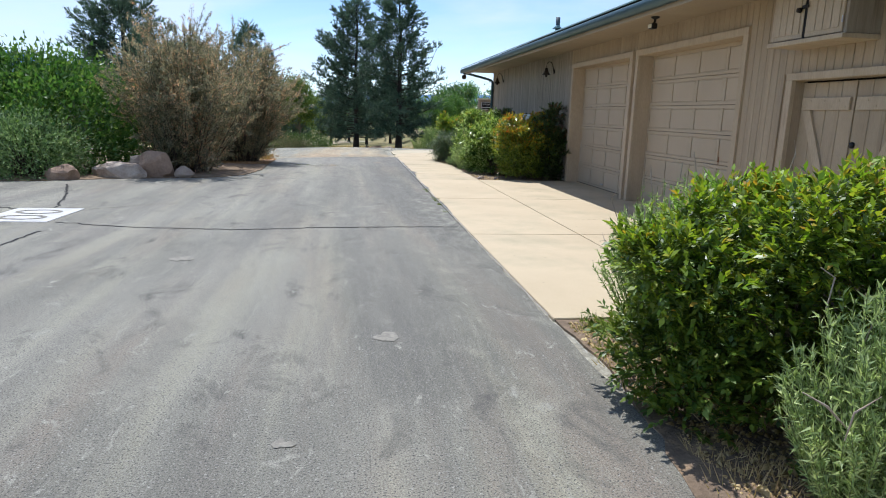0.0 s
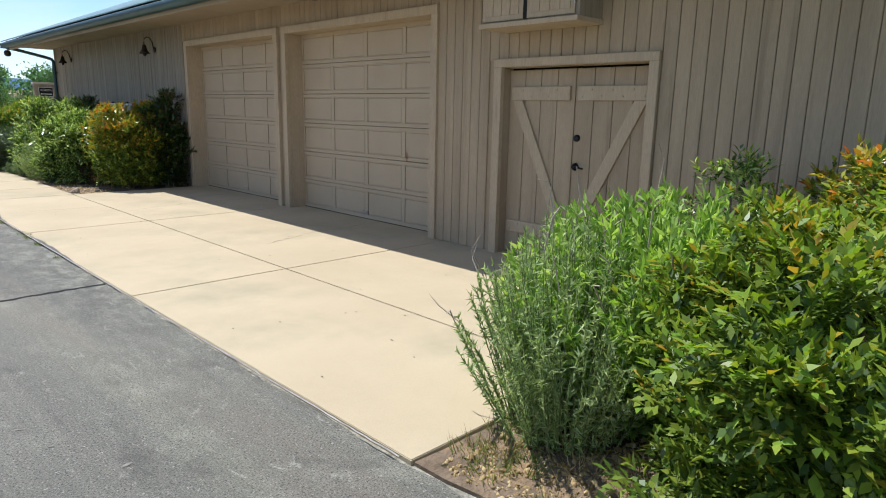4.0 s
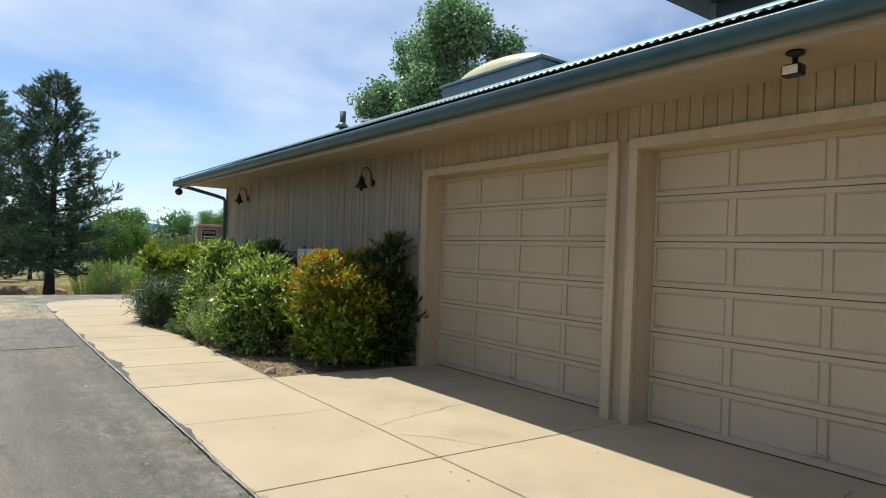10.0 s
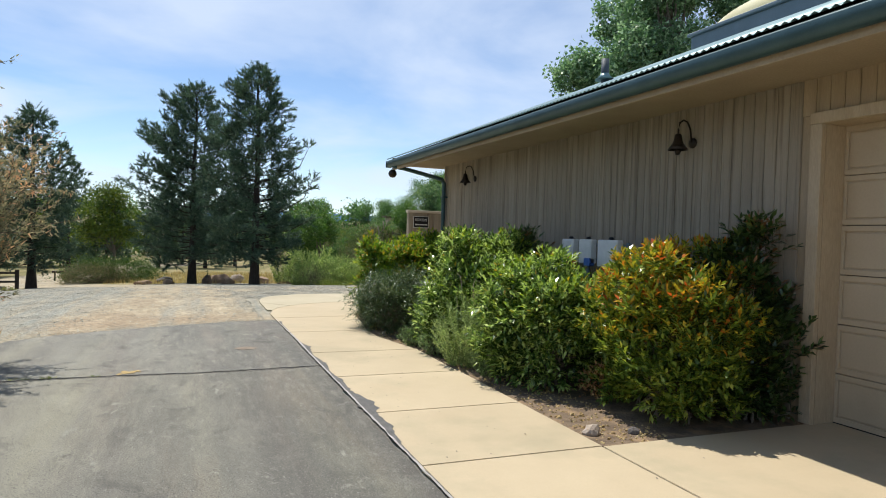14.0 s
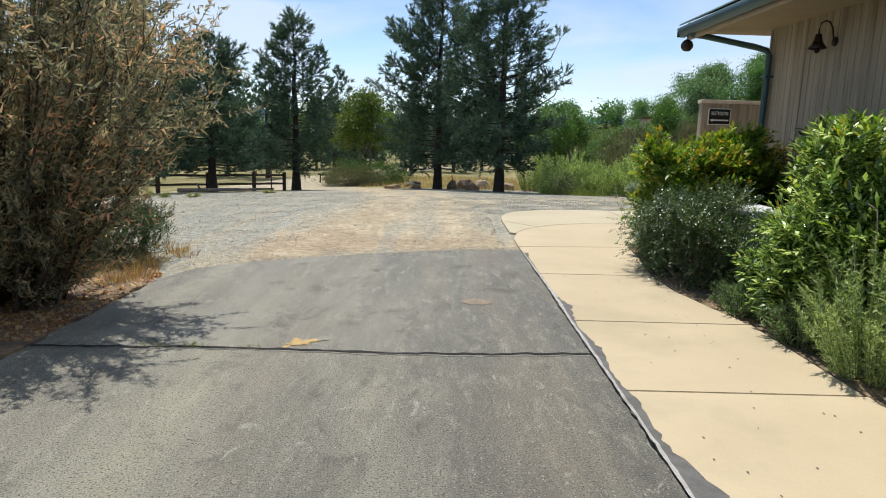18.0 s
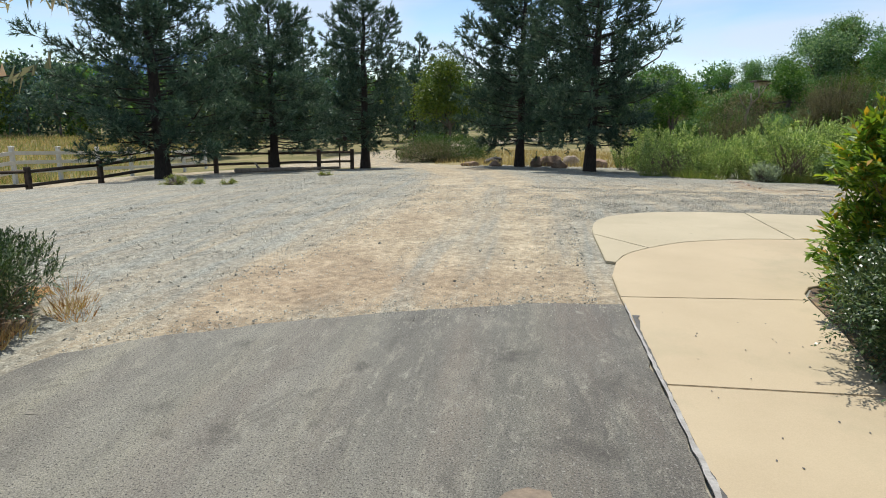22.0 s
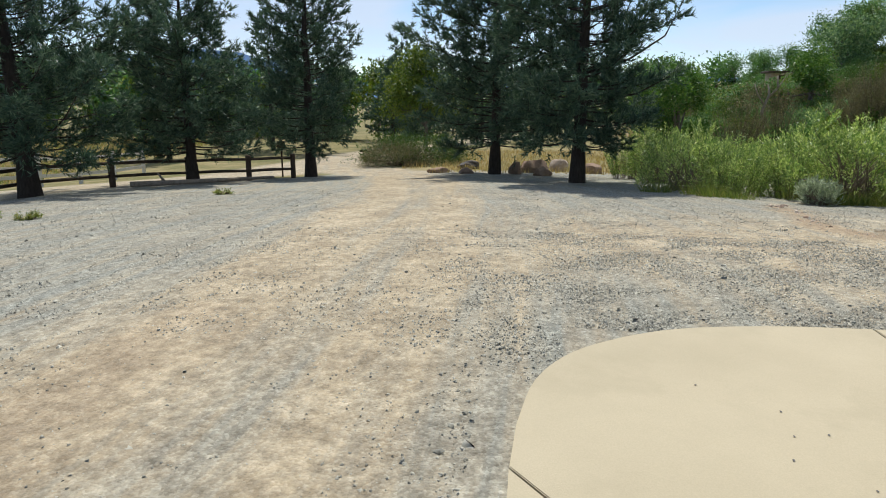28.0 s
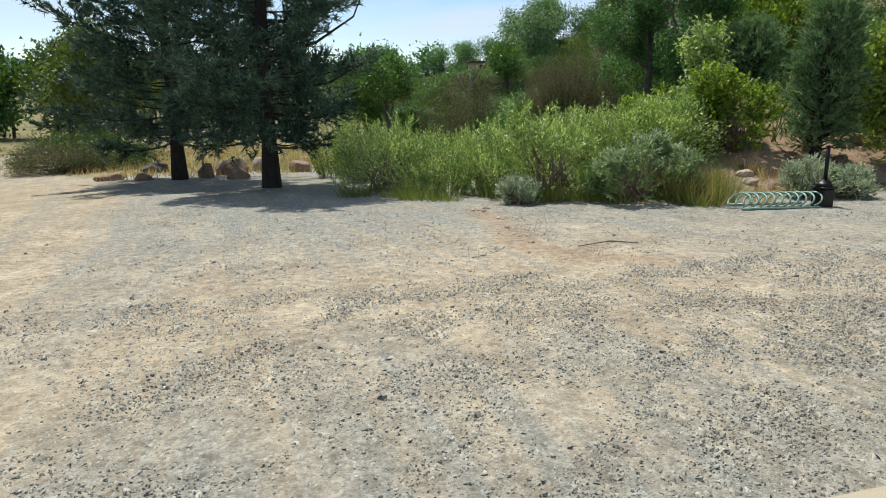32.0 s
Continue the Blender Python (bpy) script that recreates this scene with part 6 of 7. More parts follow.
# island with tall shrubs
def tamarisk(at, rx, ry, h, seed, label):
    rng = np.random.default_rng(seed)
    x, y = at
    t = thing("tamarisk_shrub", label, "shrub", (x, y, 0), "tall feathery shrubs")
    lines, base, way = [], [], []
    for k in range(125):
        a, r = rng.uniform(0, math.tau), rng.uniform(0.05, 1) ** 0.6
        foot = np.array([x + rx * 0.30 * r * math.cos(a), y + ry * 0.30 * r * math.sin(a), -0.03])
        top = np.array([x + rx * r * math.cos(a), y + ry * r * math.sin(a), h * (1 - 0.42 * r ** 2.2) * rng.uniform(0.70, 1.14)])
        mid = (foot + top) / 2 + (foot - top) * (0.12, 0.12, -0.06) + rng.normal(0, 0.08, 3)
        s = np.linspace(0, 1, 8)[:, None]
        p = (1 - s) ** 2 * foot + 2 * s * (1 - s) * mid + s * s * top
        lines.append((p, np.linspace(0.015, 0.003, 8)))
        w = rng.uniform(0.5, 1.04, (120, 1))
        q = (1 - w) ** 2 * foot + 2 * w * (1 - w) * mid + w * w * top
        base.append(q + rng.normal(0, 0.022, q.shape)); way.append(unit(unit(top - mid) * 0.9 + rng.normal(0, 0.45, q.shape)))
        for b in range(13):
            u = rng.uniform(0.03, 1.0)
            o = (1 - u) ** 2 * foot + 2 * u * (1 - u) * mid + u * u * top
            d = unit(np.array([math.cos(a) * 0.45, math.sin(a) * 0.45, 0.75]) + rng.normal(0, 0.42, 3))
            ln = rng.uniform(0.25, 0.70)
            e = o + d * ln + (0, 0, -0.05)
            lines.append(([o, e], [0.005, 0.0015]))
            m = 50
            w = rng.uniform(0.05, 1.05, (m, 1))
            q = o + (e - o) * w + rng.normal(0, 0.020, (m, 3))
            base.append(q); way.append(unit(d * 0.6 + rng.normal(0, 0.7, (m, 3))))
    base, way = np.concatenate(base), np.concatenate(way)
    base[:, 2] = np.maximum(base[:, 2], 0.03)
    shape("foliage", *leaf_mesh(base, way, rng, 0.062, 0.018, slim=True), L_TAMAR, t)
    shape("stem", *sticks(lines, 4), M_TWIG, t, smooth=True)
    return t


tamarisk((-3.95, 12.35), 1.75, 1.5, 3.15, 51, "tall grey-brown feathery shrub with rusty flower plumes")
tamarisk((-3.25, 15.5), 1.7, 1.35, 3.2, 52, "tall feathery shrub with reddish-brown tips")
shrub("broadleaf_shrub", "large deep green leafy shrub behind the rocks", (-6.9, 12.6), 1.9, 1.5, 2.3, L_SPRING, 0.10, 0.065, 460, 40, 0.20, 53, 0.05, 0.35, 0.22)
shrub("broadleaf_shrub", "mid-green shrub at the edge of the drive", (-6.6, 10.8), 0.95, 0.8, 1.10, L_SAGE, 0.07, 0.03, 300, 34, 0.13, 54, 0.03, 0.3, 0.22)
shrub("broadleaf_shrub", "loose green shrub beside the drive", (-8.4, 10.4), 1.1, 0.9, 1.05, L_SAGE, 0.07, 0.03, 300, 34, 0.14, 55, 0.03, 0.3, 0.25)
shrub("broadleaf_shrub", "large green shrub at the back of the island", (-9.6, 13.5), 1.7, 1.5, 2.3, L_SPRING, 0.11, 0.075, 320, 34, 0.2, 56, 0.05, 0.35, 0.22)
sprig_shrub("sagebrush", "rounded grey-green sagebrush at the corner of the island", (-3.22, 17.32), 0.58, 0.58, 0.62, L_COTON, 0.032, 0.010, 1500, 16, 0.16, 57, 0.04, 0.3, 0.15, open_angle=0.6, upright=0.9, lumps=44, size=0.17, square=0.6)
boulder("boulder", "rounded tan boulder at the drive's edge", (-5.65, 10.20), (0.62, 0.45, 0.33), 61, M_ROCKR, 0.0)
boulder("boulder", "long pale tan boulder with a flat top", (-4.78, 10.72), (1.05, 0.55, 0.34), 62, M_ROCK, 0.0)
boulder("boulder", "reddish brown block shaped boulder beside the drive", (-4.2, 11.05), (0.75, 0.6, 0.62), 63, M_ROCKR, 0.0)
boulder("boulder", "flat pale tan slab of rock", (-5.15, 11.25), (0.95, 0.6, 0.30), 65, M_ROCK, 0.0)
boulder("boulder", "angular tan boulder behind the others", (-4.55, 11.45), (0.7, 0.6, 0.46), 66, M_ROCK, 0.0)
boulder("boulder", "small angular brown boulder", (-5.95, 10.65), (0.45, 0.4, 0.28), 67, M_ROCKR, 0.0)
boulder("boulder", "small grey and tan boulder", (-3.62, 10.98), (0.42, 0.36, 0.26), 64, M_ROCK, 0.0)
rs = np.random.default_rng(77)
for k in range(26):
    tuft("dry_grass_tuft", "dry straw-coloured grass tuft at the gravel's edge", (rs.uniform(-3.4, -2.5), rs.uniform(16.0, 18.2)), 0.12, rs.uniform(0.08, 0.18), (L_RUSTY, L_DRY)[k % 3 == 0], 60, 700 + k, group="dry grass tufts")
for k in range(9):
    tuft("weed_tuft", "green weeds growing in the joint", (1.30 + rs.normal(0, 0.012), rs.uniform(6.3, 9.4)), 0.05, 0.045, L_GRASS, 50, 730 + k, 0.004, group="joint weeds")
for k in range(6):
    tuft("weed_tuft", "green weeds growing in the joint", (rs.uniform(-1.7, -0.8), 14.60), 0.05, 0.032, L_GRASS, 40, 750 + k, 0.004, group="joint weeds")
for k in range(16):
    tuft("dry_grass_tuft", "dry straw-coloured litter under the shrub", (rs.uniform(1.4, 2.0), rs.uniform(-1.0, 1.1)), 0.13, 0.09, L_DRY, 45, 770 + k, group="dry grass tufts")

for k, (x, y, r, h) in enumerate([(-7.75, 27.9, 0.34, 0.20), (-7.2, 27.95, 0.16, 0.10), (-6.3, 27.7, 0.17, 0.09), (-5.7, 32.9, 0.20, 0.10)]):
    sprig_shrub("gravel_weed", "low sprawling green weed on the gravel", (x, y), r, r, h, L_GRASS, 0.035, 0.014, int(420 * r), 12, 0.10, 790 + k, 0.03, 0.3, 0.2, category="weed", group="gravel weeds", lumps=12, size=0.06)
for k in range(14):
    tuft("dry_grass_tuft", "dry and green grass tuft below the rail fence", (rs.uniform(-14.2, -12.6), rs.uniform(28.4, 30.4)), 0.16, rs.uniform(0.10, 0.22), (L_DRY, L_GRASS)[k % 2], 60, 800 + k, 0.008, group="fence grass")

for k, (x, y) in enumerate([(1.58, 1.12), (1.72, 1.02), (1.66, 0.86), (1.86, 1.16), (1.52, 0.95), (1.50, 0.6)]):
    tuft("weed_tuft", "small green weeds on the bed's soil", (x, y), 0.09, 0.09, L_GRASS, 60, 820 + k, 0.006, group="bed weeds")

# pines and fences of the yard
pine((2.76, 37.5), 9.75, 2.5, 71, "dark green ponderosa pine with one long bare-based limb", 0.19, 1.0, 140,
     extra=[[(0, 0, 3.0), (1.2, -0.1, 3.4), (2.1, -0.1, 4.0), (2.5, -0.1, 4.9)], [(0, 0, 4.6), (1.2, 0, 5.0), (1.9, 0, 5.5), (2.3, 0, 6.4)], [(0, 0, 2.2), (1.5, 0, 2.5), (2.4, 0, 3.0)]])
pine((0.16, 42.2), 9.9, 3.25, 72, "dark green ponderosa pine beside boulders", 0.19, 1.0, 145)
pine((-6.85, 42.4), 8.3, 1.9, 73, "slender dark green pine at the fence's end", 0.19, 1.1, 105, lush=17.0)
pine((-9.84, 39.1), 6.6, 2.6, 74, "broad dark green pine behind the rail fence", 0.18, 0.95, 100, lush=16.0)
pine((-12.0, 34.45), 8.6, 3.5, 75, "broad dark green pine beside the rail fence", 0.24, 1.0, 150, lean=(-0.3, 0), lush=15.5,
     extra=[[(0, 0, 0.75), (-0.7, 0, 1.3), (-1.6, 0.1, 1.75), (-2.7, 0.1, 2.0)], [(0, 0, 0.9), (0.6, 0, 1.5), (1.3, 0, 2.1), (1.9, 0, 2.9)]])

FP = [(-14.35, 28.1), (-13.88, 30.55), (-13.3, 32.95), (-12.45, 35.1), (-11.4, 37.1), (-10.15, 39.4), (-8.25, 40.0), (-7.25, 41.6)]
rails = thing("rail_fence", "dark weathered split-rail fence along the gravel yard", "fence", (-10.5, 36, gz(-10.5, 36)))
for x, y in FP:
    z = gz(x, y)
    part("post", box(x - 0.075, y - 0.075, z - 0.1, x + 0.075, y + 0.075, z + 0.89, 0.02), M_RAIL, rails)
for (ax, ay), (bx, by) in zip(FP, FP[1:]):
    for hh in (0.34, 0.74):
        za, zb = gz(ax, ay) + hh, gz(bx, by) + hh
        part("rail", tube([(ax, ay, za), ((ax + bx) / 2, (ay + by) / 2, (za + zb) / 2 + 0.015), (bx, by, zb)], [0.05, 0.058, 0.05], 6), M_RAIL, rails)
log = thing("fallen_log", "grey weathered log lying along the fence", "log", (-9, 37.8, gz(-9, 37.8)))
part("trunk", tube([(-10.2, 36.2, gz(-10.2, 36.2) + 0.12), (-8.9, 37.9, gz(-8.9, 37.9) + 0.11), (-7.4, 40.1, gz(-7.4, 40.1) + 0.10)], [0.085, 0.075, 0.05], 10), M_LOG, log)
part("stub", tube([(-9.6, 37.0, gz(-9.6, 37) + 0.15), (-9.75, 36.9, gz(-9.6, 37) + 0.42)], [0.05, 0.03], 6), M_LOG, log)

WP = [(-19.15 + 0.03 * k, 28.7 + 2.42 * k) for k in range(10)]
wf = thing("white_fence", "white board fence round the dry paddock", "fence", (-19.0, 40, gz(-19.0, 40)))
for x, y in WP:
    z = gz(x, y)
    part("post", box(x - 0.07, y - 0.07, z - 0.1, x + 0.07, y + 0.07, z + 1.4, 0.008), M_WFENCE, wf)
    part("post_cap", box(x - 0.085, y - 0.085, z + 1.4, x + 0.085, y + 0.085, z + 1.435, 0.01), M_WFENCE, wf)
for (ax, ay), (bx, by) in zip(WP, WP[1:]):
    for hh in (0.46, 0.82, 1.18):
        za, zb = gz(ax, ay) + hh, gz(bx, by) + hh
        bm = box(-0.02, 0, -0.07, 0.02, 1, 0.07)
        m = Matrix.Translation((ax + 0.09, ay, za)) @ (Vector((bx - ax, by - ay, zb - za))).to_track_quat("Y", "Z").to_matrix().to_4x4() @ Matrix.Diagonal((1, math.dist((ax, ay, za), (bx, by, zb)), 1, 1))
        bmesh.ops.transform(bm, matrix=m, verts=bm.verts)
        part("board", bm, M_WFENCE, wf)

SPX, SPY = -8.3, 43.2
sp = thing("sign_post", "thin dark post with a small box sign by the road", "sign post", (SPX, SPY, gz(SPX, SPY)))
part("post", tube([(SPX, SPY, gz(SPX, SPY) - 0.1), (SPX, SPY, gz(SPX, SPY) + 1.35)], 0.035, 8), M_RAIL, sp)
part("box", box(SPX - 0.15, SPY - 0.08, gz(SPX, SPY) + 1.1, SPX + 0.15, SPY + 0.05, gz(SPX, SPY) + 1.4, 0.01), M_RAIL, sp)
bn = thing("low_stand", "small dark rusty stand beside the road", "stand", (-7.6, 54.0, gz(-7.6, 54)))
bz = gz(-7.6, 54)
part("top", box(-7.95, 53.8, bz + 0.50, -7.2, 54.2, bz + 0.62, 0.02), M_BRONZE, bn)
for dx in (-0.25, 0.2):
    part("leg", box(-7.6 + dx, 53.95, bz - 0.05, -7.52 + dx, 54.05, bz + 0.5, 0.01), M_BRONZE, bn)

for k, (x, y, s, m) in enumerate([(-0.9, 42.6, (0.6, 0.5, 0.28), M_ROCKR), (0.9, 42.6, (0.6, 0.5, 0.5), M_ROCKR), (1.6, 44.3, (1.3, 0.6, 0.55), M_ROCKR), (1.9, 41.6, (0.7, 0.6, 0.40), M_ROCKR),
                                  (2.6, 46.0, (0.9, 0.7, 0.6), M_ROCK), (-2.2, 44.0, (0.9, 0.6, 0.28), M_ROCKR), (-1.2, 47.5, (1.2, 0.7, 0.4), M_ROCKG), (3.9, 44.5, (0.8, 0.6, 0.5), M_ROCKR)]):
    boulder("boulder", "weathered brown boulder under the pines", (x, y), s, 600 + k, m, group="boulders under the pines")
shrub("spreading_shrub", "wide olive-green shrub with brown twigs at the road's fork", (-4.3, 51.0), 2.6, 1.8, 1.3, L_SHADE, 0.10, 0.04, 420, 30, 0.22, 81, 0.05, 0.3, 0.2, twig=M_TWIG)
shrub("spreading_shrub", "brown twiggy brush at the road's fork", (-5.1, 49.8), 1.7, 0.9, 0.95, L_BROWN, 0.10, 0.02, 300, 30, 0.2, 82, 0.05, 0.3, 0.2)
leafy_tree("young_tree", "bright yellow-green young aspen", (-4.9, 58.0), 6.6, 2.0, L_BUSH, 83, 0.05, 300, 44, 0.14, 0.11, 0.32, 0.10)

# willow thicket along the yard
WIL = [(4.9, 35.2), (5.9, 34.0), (6.9, 33.2), (7.7, 32.4), (9.0, 32.6), (6.4, 36.3), (7.6, 35.2), (8.8, 34.2), (10.0, 33.4), (5.4, 38.5), (7.0, 38.2), (8.6, 37.0), (10.2, 35.8), (4.6, 41), (6.2, 41.5), (8, 40.2)]
rs = np.random.default_rng(90)
for k, (x, y) in enumerate(WIL):
    wx, wy, wh = x + rs.normal(0, 0.15), y + rs.normal(0, 0.15), rs.uniform(1.15, 1.75)
    if k % 3:
        wispy("willow_shrub", "upright pale green willow shrub of slender whips at the yard's edge", (wx, wy), 1.0, 0.95, wh * 1.08, L_WILLOW, 120, 80, 0.075, 0.024, 900 + k, 0.45, twig=M_STEM, start=0.12, rise=0.65, spray=0.55, foot_spread=0.6, group="willow thicket")
    else:
        sprig_shrub("willow_shrub", "upright grey-green willow shrub at the yard's edge", (wx, wy), 0.95, 0.9, wh, L_WILLOW, 0.080, 0.028, 420, 15, 0.40, 900 + k, 0.05, 0.35, 0.25, open_angle=0.7, upright=1.5, group="willow thicket", lumps=28, size=0.24, square=0.55)
for k in range(26):
    f = rs.uniform(0, 1)
    tuft("tall_grass_tuft", "tall green grass at the yard's edge", (4.3 + 5.6 * f + rs.normal(0, 0.25), 34.3 - 4.0 * f + rs.normal(0, 0.3)), 0.32, rs.uniform(0.2, 0.42), L_GRASS, 130, 930 + k, 0.011, group="tall grass")
sprig_shrub("sagebrush", "round silver green sagebrush on gravel", (6.80, 31.60), 0.32, 0.32, 0.46, L_SILVER, 0.045, 0.016, 420, 14, 0.14, 95, 0.04, 0.3, 0.12, open_angle=0.6, upright=0.9, lumps=24, size=0.13, square=0.6)
sprig_shrub("sagebrush", "silver-green sagebrush behind the bin", (11.72, 30.35), 0.50, 0.46, 0.62, L_SILVER, 0.05, 0.018, 560, 14, 0.16, 96, 0.04, 0.3, 0.15, open_angle=0.6, upright=0.9, lumps=26, size=0.16, square=0.6)
sprig_shrub("sagebrush", "silver-green sagebrush at the bank", (12.35, 30.15), 0.36, 0.38, 0.48, L_SILVER, 0.05, 0.018, 480, 14, 0.16, 97, 0.04, 0.3, 0.15, open_angle=0.6, upright=0.9, lumps=24, size=0.15, square=0.6)
sprig_shrub("pale_shrub", "blue-green leafy bush with pale flower heads", (8.66, 30.85), 0.88, 0.66, 0.96, L_SAGE, 0.060, 0.026, 900, 14, 0.20, 98, 0.04, 0.35, 0.2, L_SILVER, 0.30, 0.8, 0.8, lumps=40, size=0.18, square=0.6)
rs = np.random.default_rng(99)
for k in range(26):
    tuft("tall_grass_tuft", "tall yellow-green grass beside the flowering bush", (9.5 + rs.normal(0, 0.32), 30.55 + rs.normal(0, 0.25)), 0.22, rs.uniform(0.35, 0.75), (L_GRASS, L_GRASS, L_DRY)[k % 3], 90, 960 + k, 0.011, group="tall grass")

# bike rack and bin
RX, RY, BX, BY = 9.50, 29.52, 10.92, 29.32
zr, zb = gz(10.0, 29.4), gz(BX, BY)
rk = thing("bike_rack", "pale green looped metal bicycle rack", "bike rack", (10.0, 29.4, zr))
M_RACK = plain("pale_green_enamel", (0.24, 0.38, 0.31), 0.4, 0.2)
slant = -0.13
for dy in (-0.18, 0.18):
    part("rail", tube([(RX - 0.05, RY + dy, zr + 0.03), (RX + 1.24, RY + dy + 1.29 * slant, zr + 0.03)], 0.020, 8), M_RACK, rk)
for k in range(10):
    x = RX + 0.02 + 0.130 * k
    pts = [(x + 0.075 * math.sin(a) + 0.02 * a, RY + 0.14 * k * slant + 0.18 * math.cos(a), zr + 0.13 + 0.105 * math.sin(a)) for a in np.linspace(-1.0, 4.1, 18)]
    part("loop", tube(pts, 0.014, 7), M_RACK, rk)
bi = thing("ash_bin", "black metal bin with a tall slim post", "bin", (BX, BY, zb))
part("body", box(BX - 0.115, BY - 0.115, zb - 0.02, BX + 0.115, BY + 0.115, zb + 0.29, 0.02), M_BLACK, bi)
part("rim", box(BX - 0.128, BY - 0.128, zb + 0.29, BX + 0.128, BY + 0.128, zb + 0.32, 0.008), M_BLACK, bi)
part("shoulder", lathe([(0.17, 0.0), (0.12, 0.06), (0.05, 0.10), (0.034, 0.11)], (BX, BY, zb + 0.32), sides=4), M_BLACK, bi)
part("post", tube([(BX, BY, zb + 0.42), (BX - 0.03, BY, zb + 0.92)], 0.030, 10), M_BLACK, bi)
part("post_cap", lathe([(0.038, 0), (0.038, 0.02), (0.0005, 0.04)], (BX - 0.03, BY, zb + 0.92), sides=12), M_BLACK, bi)
stk = tagged(part("stick", tube([(5.74, 27.46, gz(5.74, 27.46) + 0.015), (6.2, 27.6, gz(6.2, 27.6) + 0.02), (6.45, 27.42, gz(6.45, 27.42) + 0.012)], [0.005, 0.010, 0.005], 6), M_LOG, None), "thin dry stick on the gravel", "stick")

# washed rut across the gravel
rs = np.random.default_rng(119)
RUT = [(5.98, 31.3), (5.75, 30.4), (5.64, 29.2), (5.4, 28.4), (5.28, 27.8), (5.5, 27.2), (6.0, 26.5)]
for k in range(22):
    f = rs.uniform(0, 1) ** 1.3 * (len(RUT) - 1)
    i = min(int(f), len(RUT) - 2)
    x = RUT[i][0] + (RUT[i + 1][0] - RUT[i][0]) * (f - i) + rs.normal(0, 0.10)
    y = RUT[i][1] + (RUT[i + 1][1] - RUT[i][1]) * (f - i) + rs.normal(0, 0.06)
    q = rs.uniform(0.04, 0.09) * (1.3 - 0.15 * f)
    boulder("rut_stone", "brown stone washed out along the rut", (x, y), (q * 1.3, q, q * 0.6), 1250 + k, (M_ROCK, M_ROCK, M_ROCKR)[k % 3], group="rut stones", turn=rs.uniform(0, 180))

# red bank stones
rs = np.random.default_rng(120)
for k in range(26):
    x = rs.uniform(10.5, 17)
    y = 30.3 + (x - 10.5) * 0.10 + rs.uniform(0, 2.6)
    s = rs.uniform(0.15, 0.5)
    boulder("bank_stone", "red-brown stone on the bank", (x, y), (s * 1.3, s, s * 0.6), 1300 + k, M_ROCKR if k % 3 else M_ROCK, group="bank stones", turn=rs.uniform(0, 180))
for k in range(11):
    tuft("dry_grass_tuft", "dry orange grass tuft on the bank", (rs.uniform(9.6, 16), rs.uniform(30.2, 32.2)), 0.2, rs.uniform(0.2, 0.45), L_DRY, 80, 1400 + k, 0.012, group="bank grass")

# trees and brush of the hillside
SKY_AZ = [-30, 5, 9.5, 12, 15, 17, 20, 22, 24, 27, 30, 40, 60]
SKY_EL = [3.0, 3.0, 2.5, 3.1, 2.8, 3.3, 3.6, 5.0, 6.2, 5.4, 7.4, 11, 13]


def room(x, y, h):
    """Height that growth may reach before it stands over the ridge line."""
    az = math.degrees(math.atan2(x - 2, y - 20))
    return min(h, 1.55 + math.hypot(x - 2, y - 20) * math.tan(math.radians(np.interp(az, SKY_AZ, SKY_EL))) - gz(x, y))


leafy_tree("hill_tree", "bright green tree behind the willows", (8.0, 49.5), 4.6, 2.1, L_SPRING, 101, 0.08, 620, 46, 0.095, 0.07, 0.17, crowns=9, lobe=(0.28, 0.5))
leafy_tree("hill_tree", "large dark green tree on the hillside", (15.2, 40.9), 4.8, 1.35, L_TREE, 103, 0.08, 520, 60, 0.075, 0.05, 0.20, crowns=9, lobe=(0.3, 0.5))
leafy_tree("hill_tree", "tall green tree on the hillside", (14.9, 38.4), 4.4, 1.15, L_TREE, 104, 0.08, 420, 60, 0.075, 0.05, 0.18, crowns=8, lobe=(0.3, 0.5))
leafy_tree("hill_tree", "small leafy green tree up the hill", (16.2, 56.4), 2.9, 1.5, L_SPRING, 102, 0.12, 320, 46, 0.10, 0.07, 0.22, crowns=8, lobe=(0.3, 0.5))
leafy_tree("hill_tree", "spreading green tree on the skyline", (26.3, 73.5), 4.5, 2.4, L_TREE, 115, 0.25, 460, 46, 0.13, 0.09, 0.28, crowns=10, lobe=(0.28, 0.46), wander=0.5)
leafy_tree("hill_tree", "bright green slim young tree above the bank", (12.4, 34.3), 2.3, 0.62, L_WILLOW, 116, 0.03, 150, 40, 0.09, 0.06, 0.14, 0.05)
sprig_shrub("hill_shrub", "yellow-green leafy bush above the bank", (12.1, 33.0), 0.98, 0.85, 1.65, L_LIME, 0.075, 0.045, 800, 14, 0.24, 105, 0.04, 0.4, 0.3, lumps=26, size=0.26, square=0.6)
sprig_shrub("hill_shrub", "yellow-green leafy bush beside the juniper", (10.9, 34.0), 1.0, 0.85, 1.35, L_LIME, 0.075, 0.045, 700, 14, 0.24, 125, 0.04, 0.4, 0.3, lumps=24, size=0.26, square=0.6)
shrub("hill_shrub", "loose green bush behind the flowering shrub", (10.4, 32.9), 1.0, 0.8, 1.2, L_WILLOW, 0.06, 0.035, 420, 46, 0.13, 106, 0.03, 0.3, 0.22)
pine((13.75, 32.3), 1.55 + 15.6 * math.tan(radians(5.4)) - gz(13.75, 32.3), 0.52, 107, "dark green feathery juniper above the bank", 0.10, 0.15, 150, mat=L_JUNI, group="", needle=0.11, per=20, wide=0.020, lush=17.0, kind_name="juniper_tree", lift=0.35)
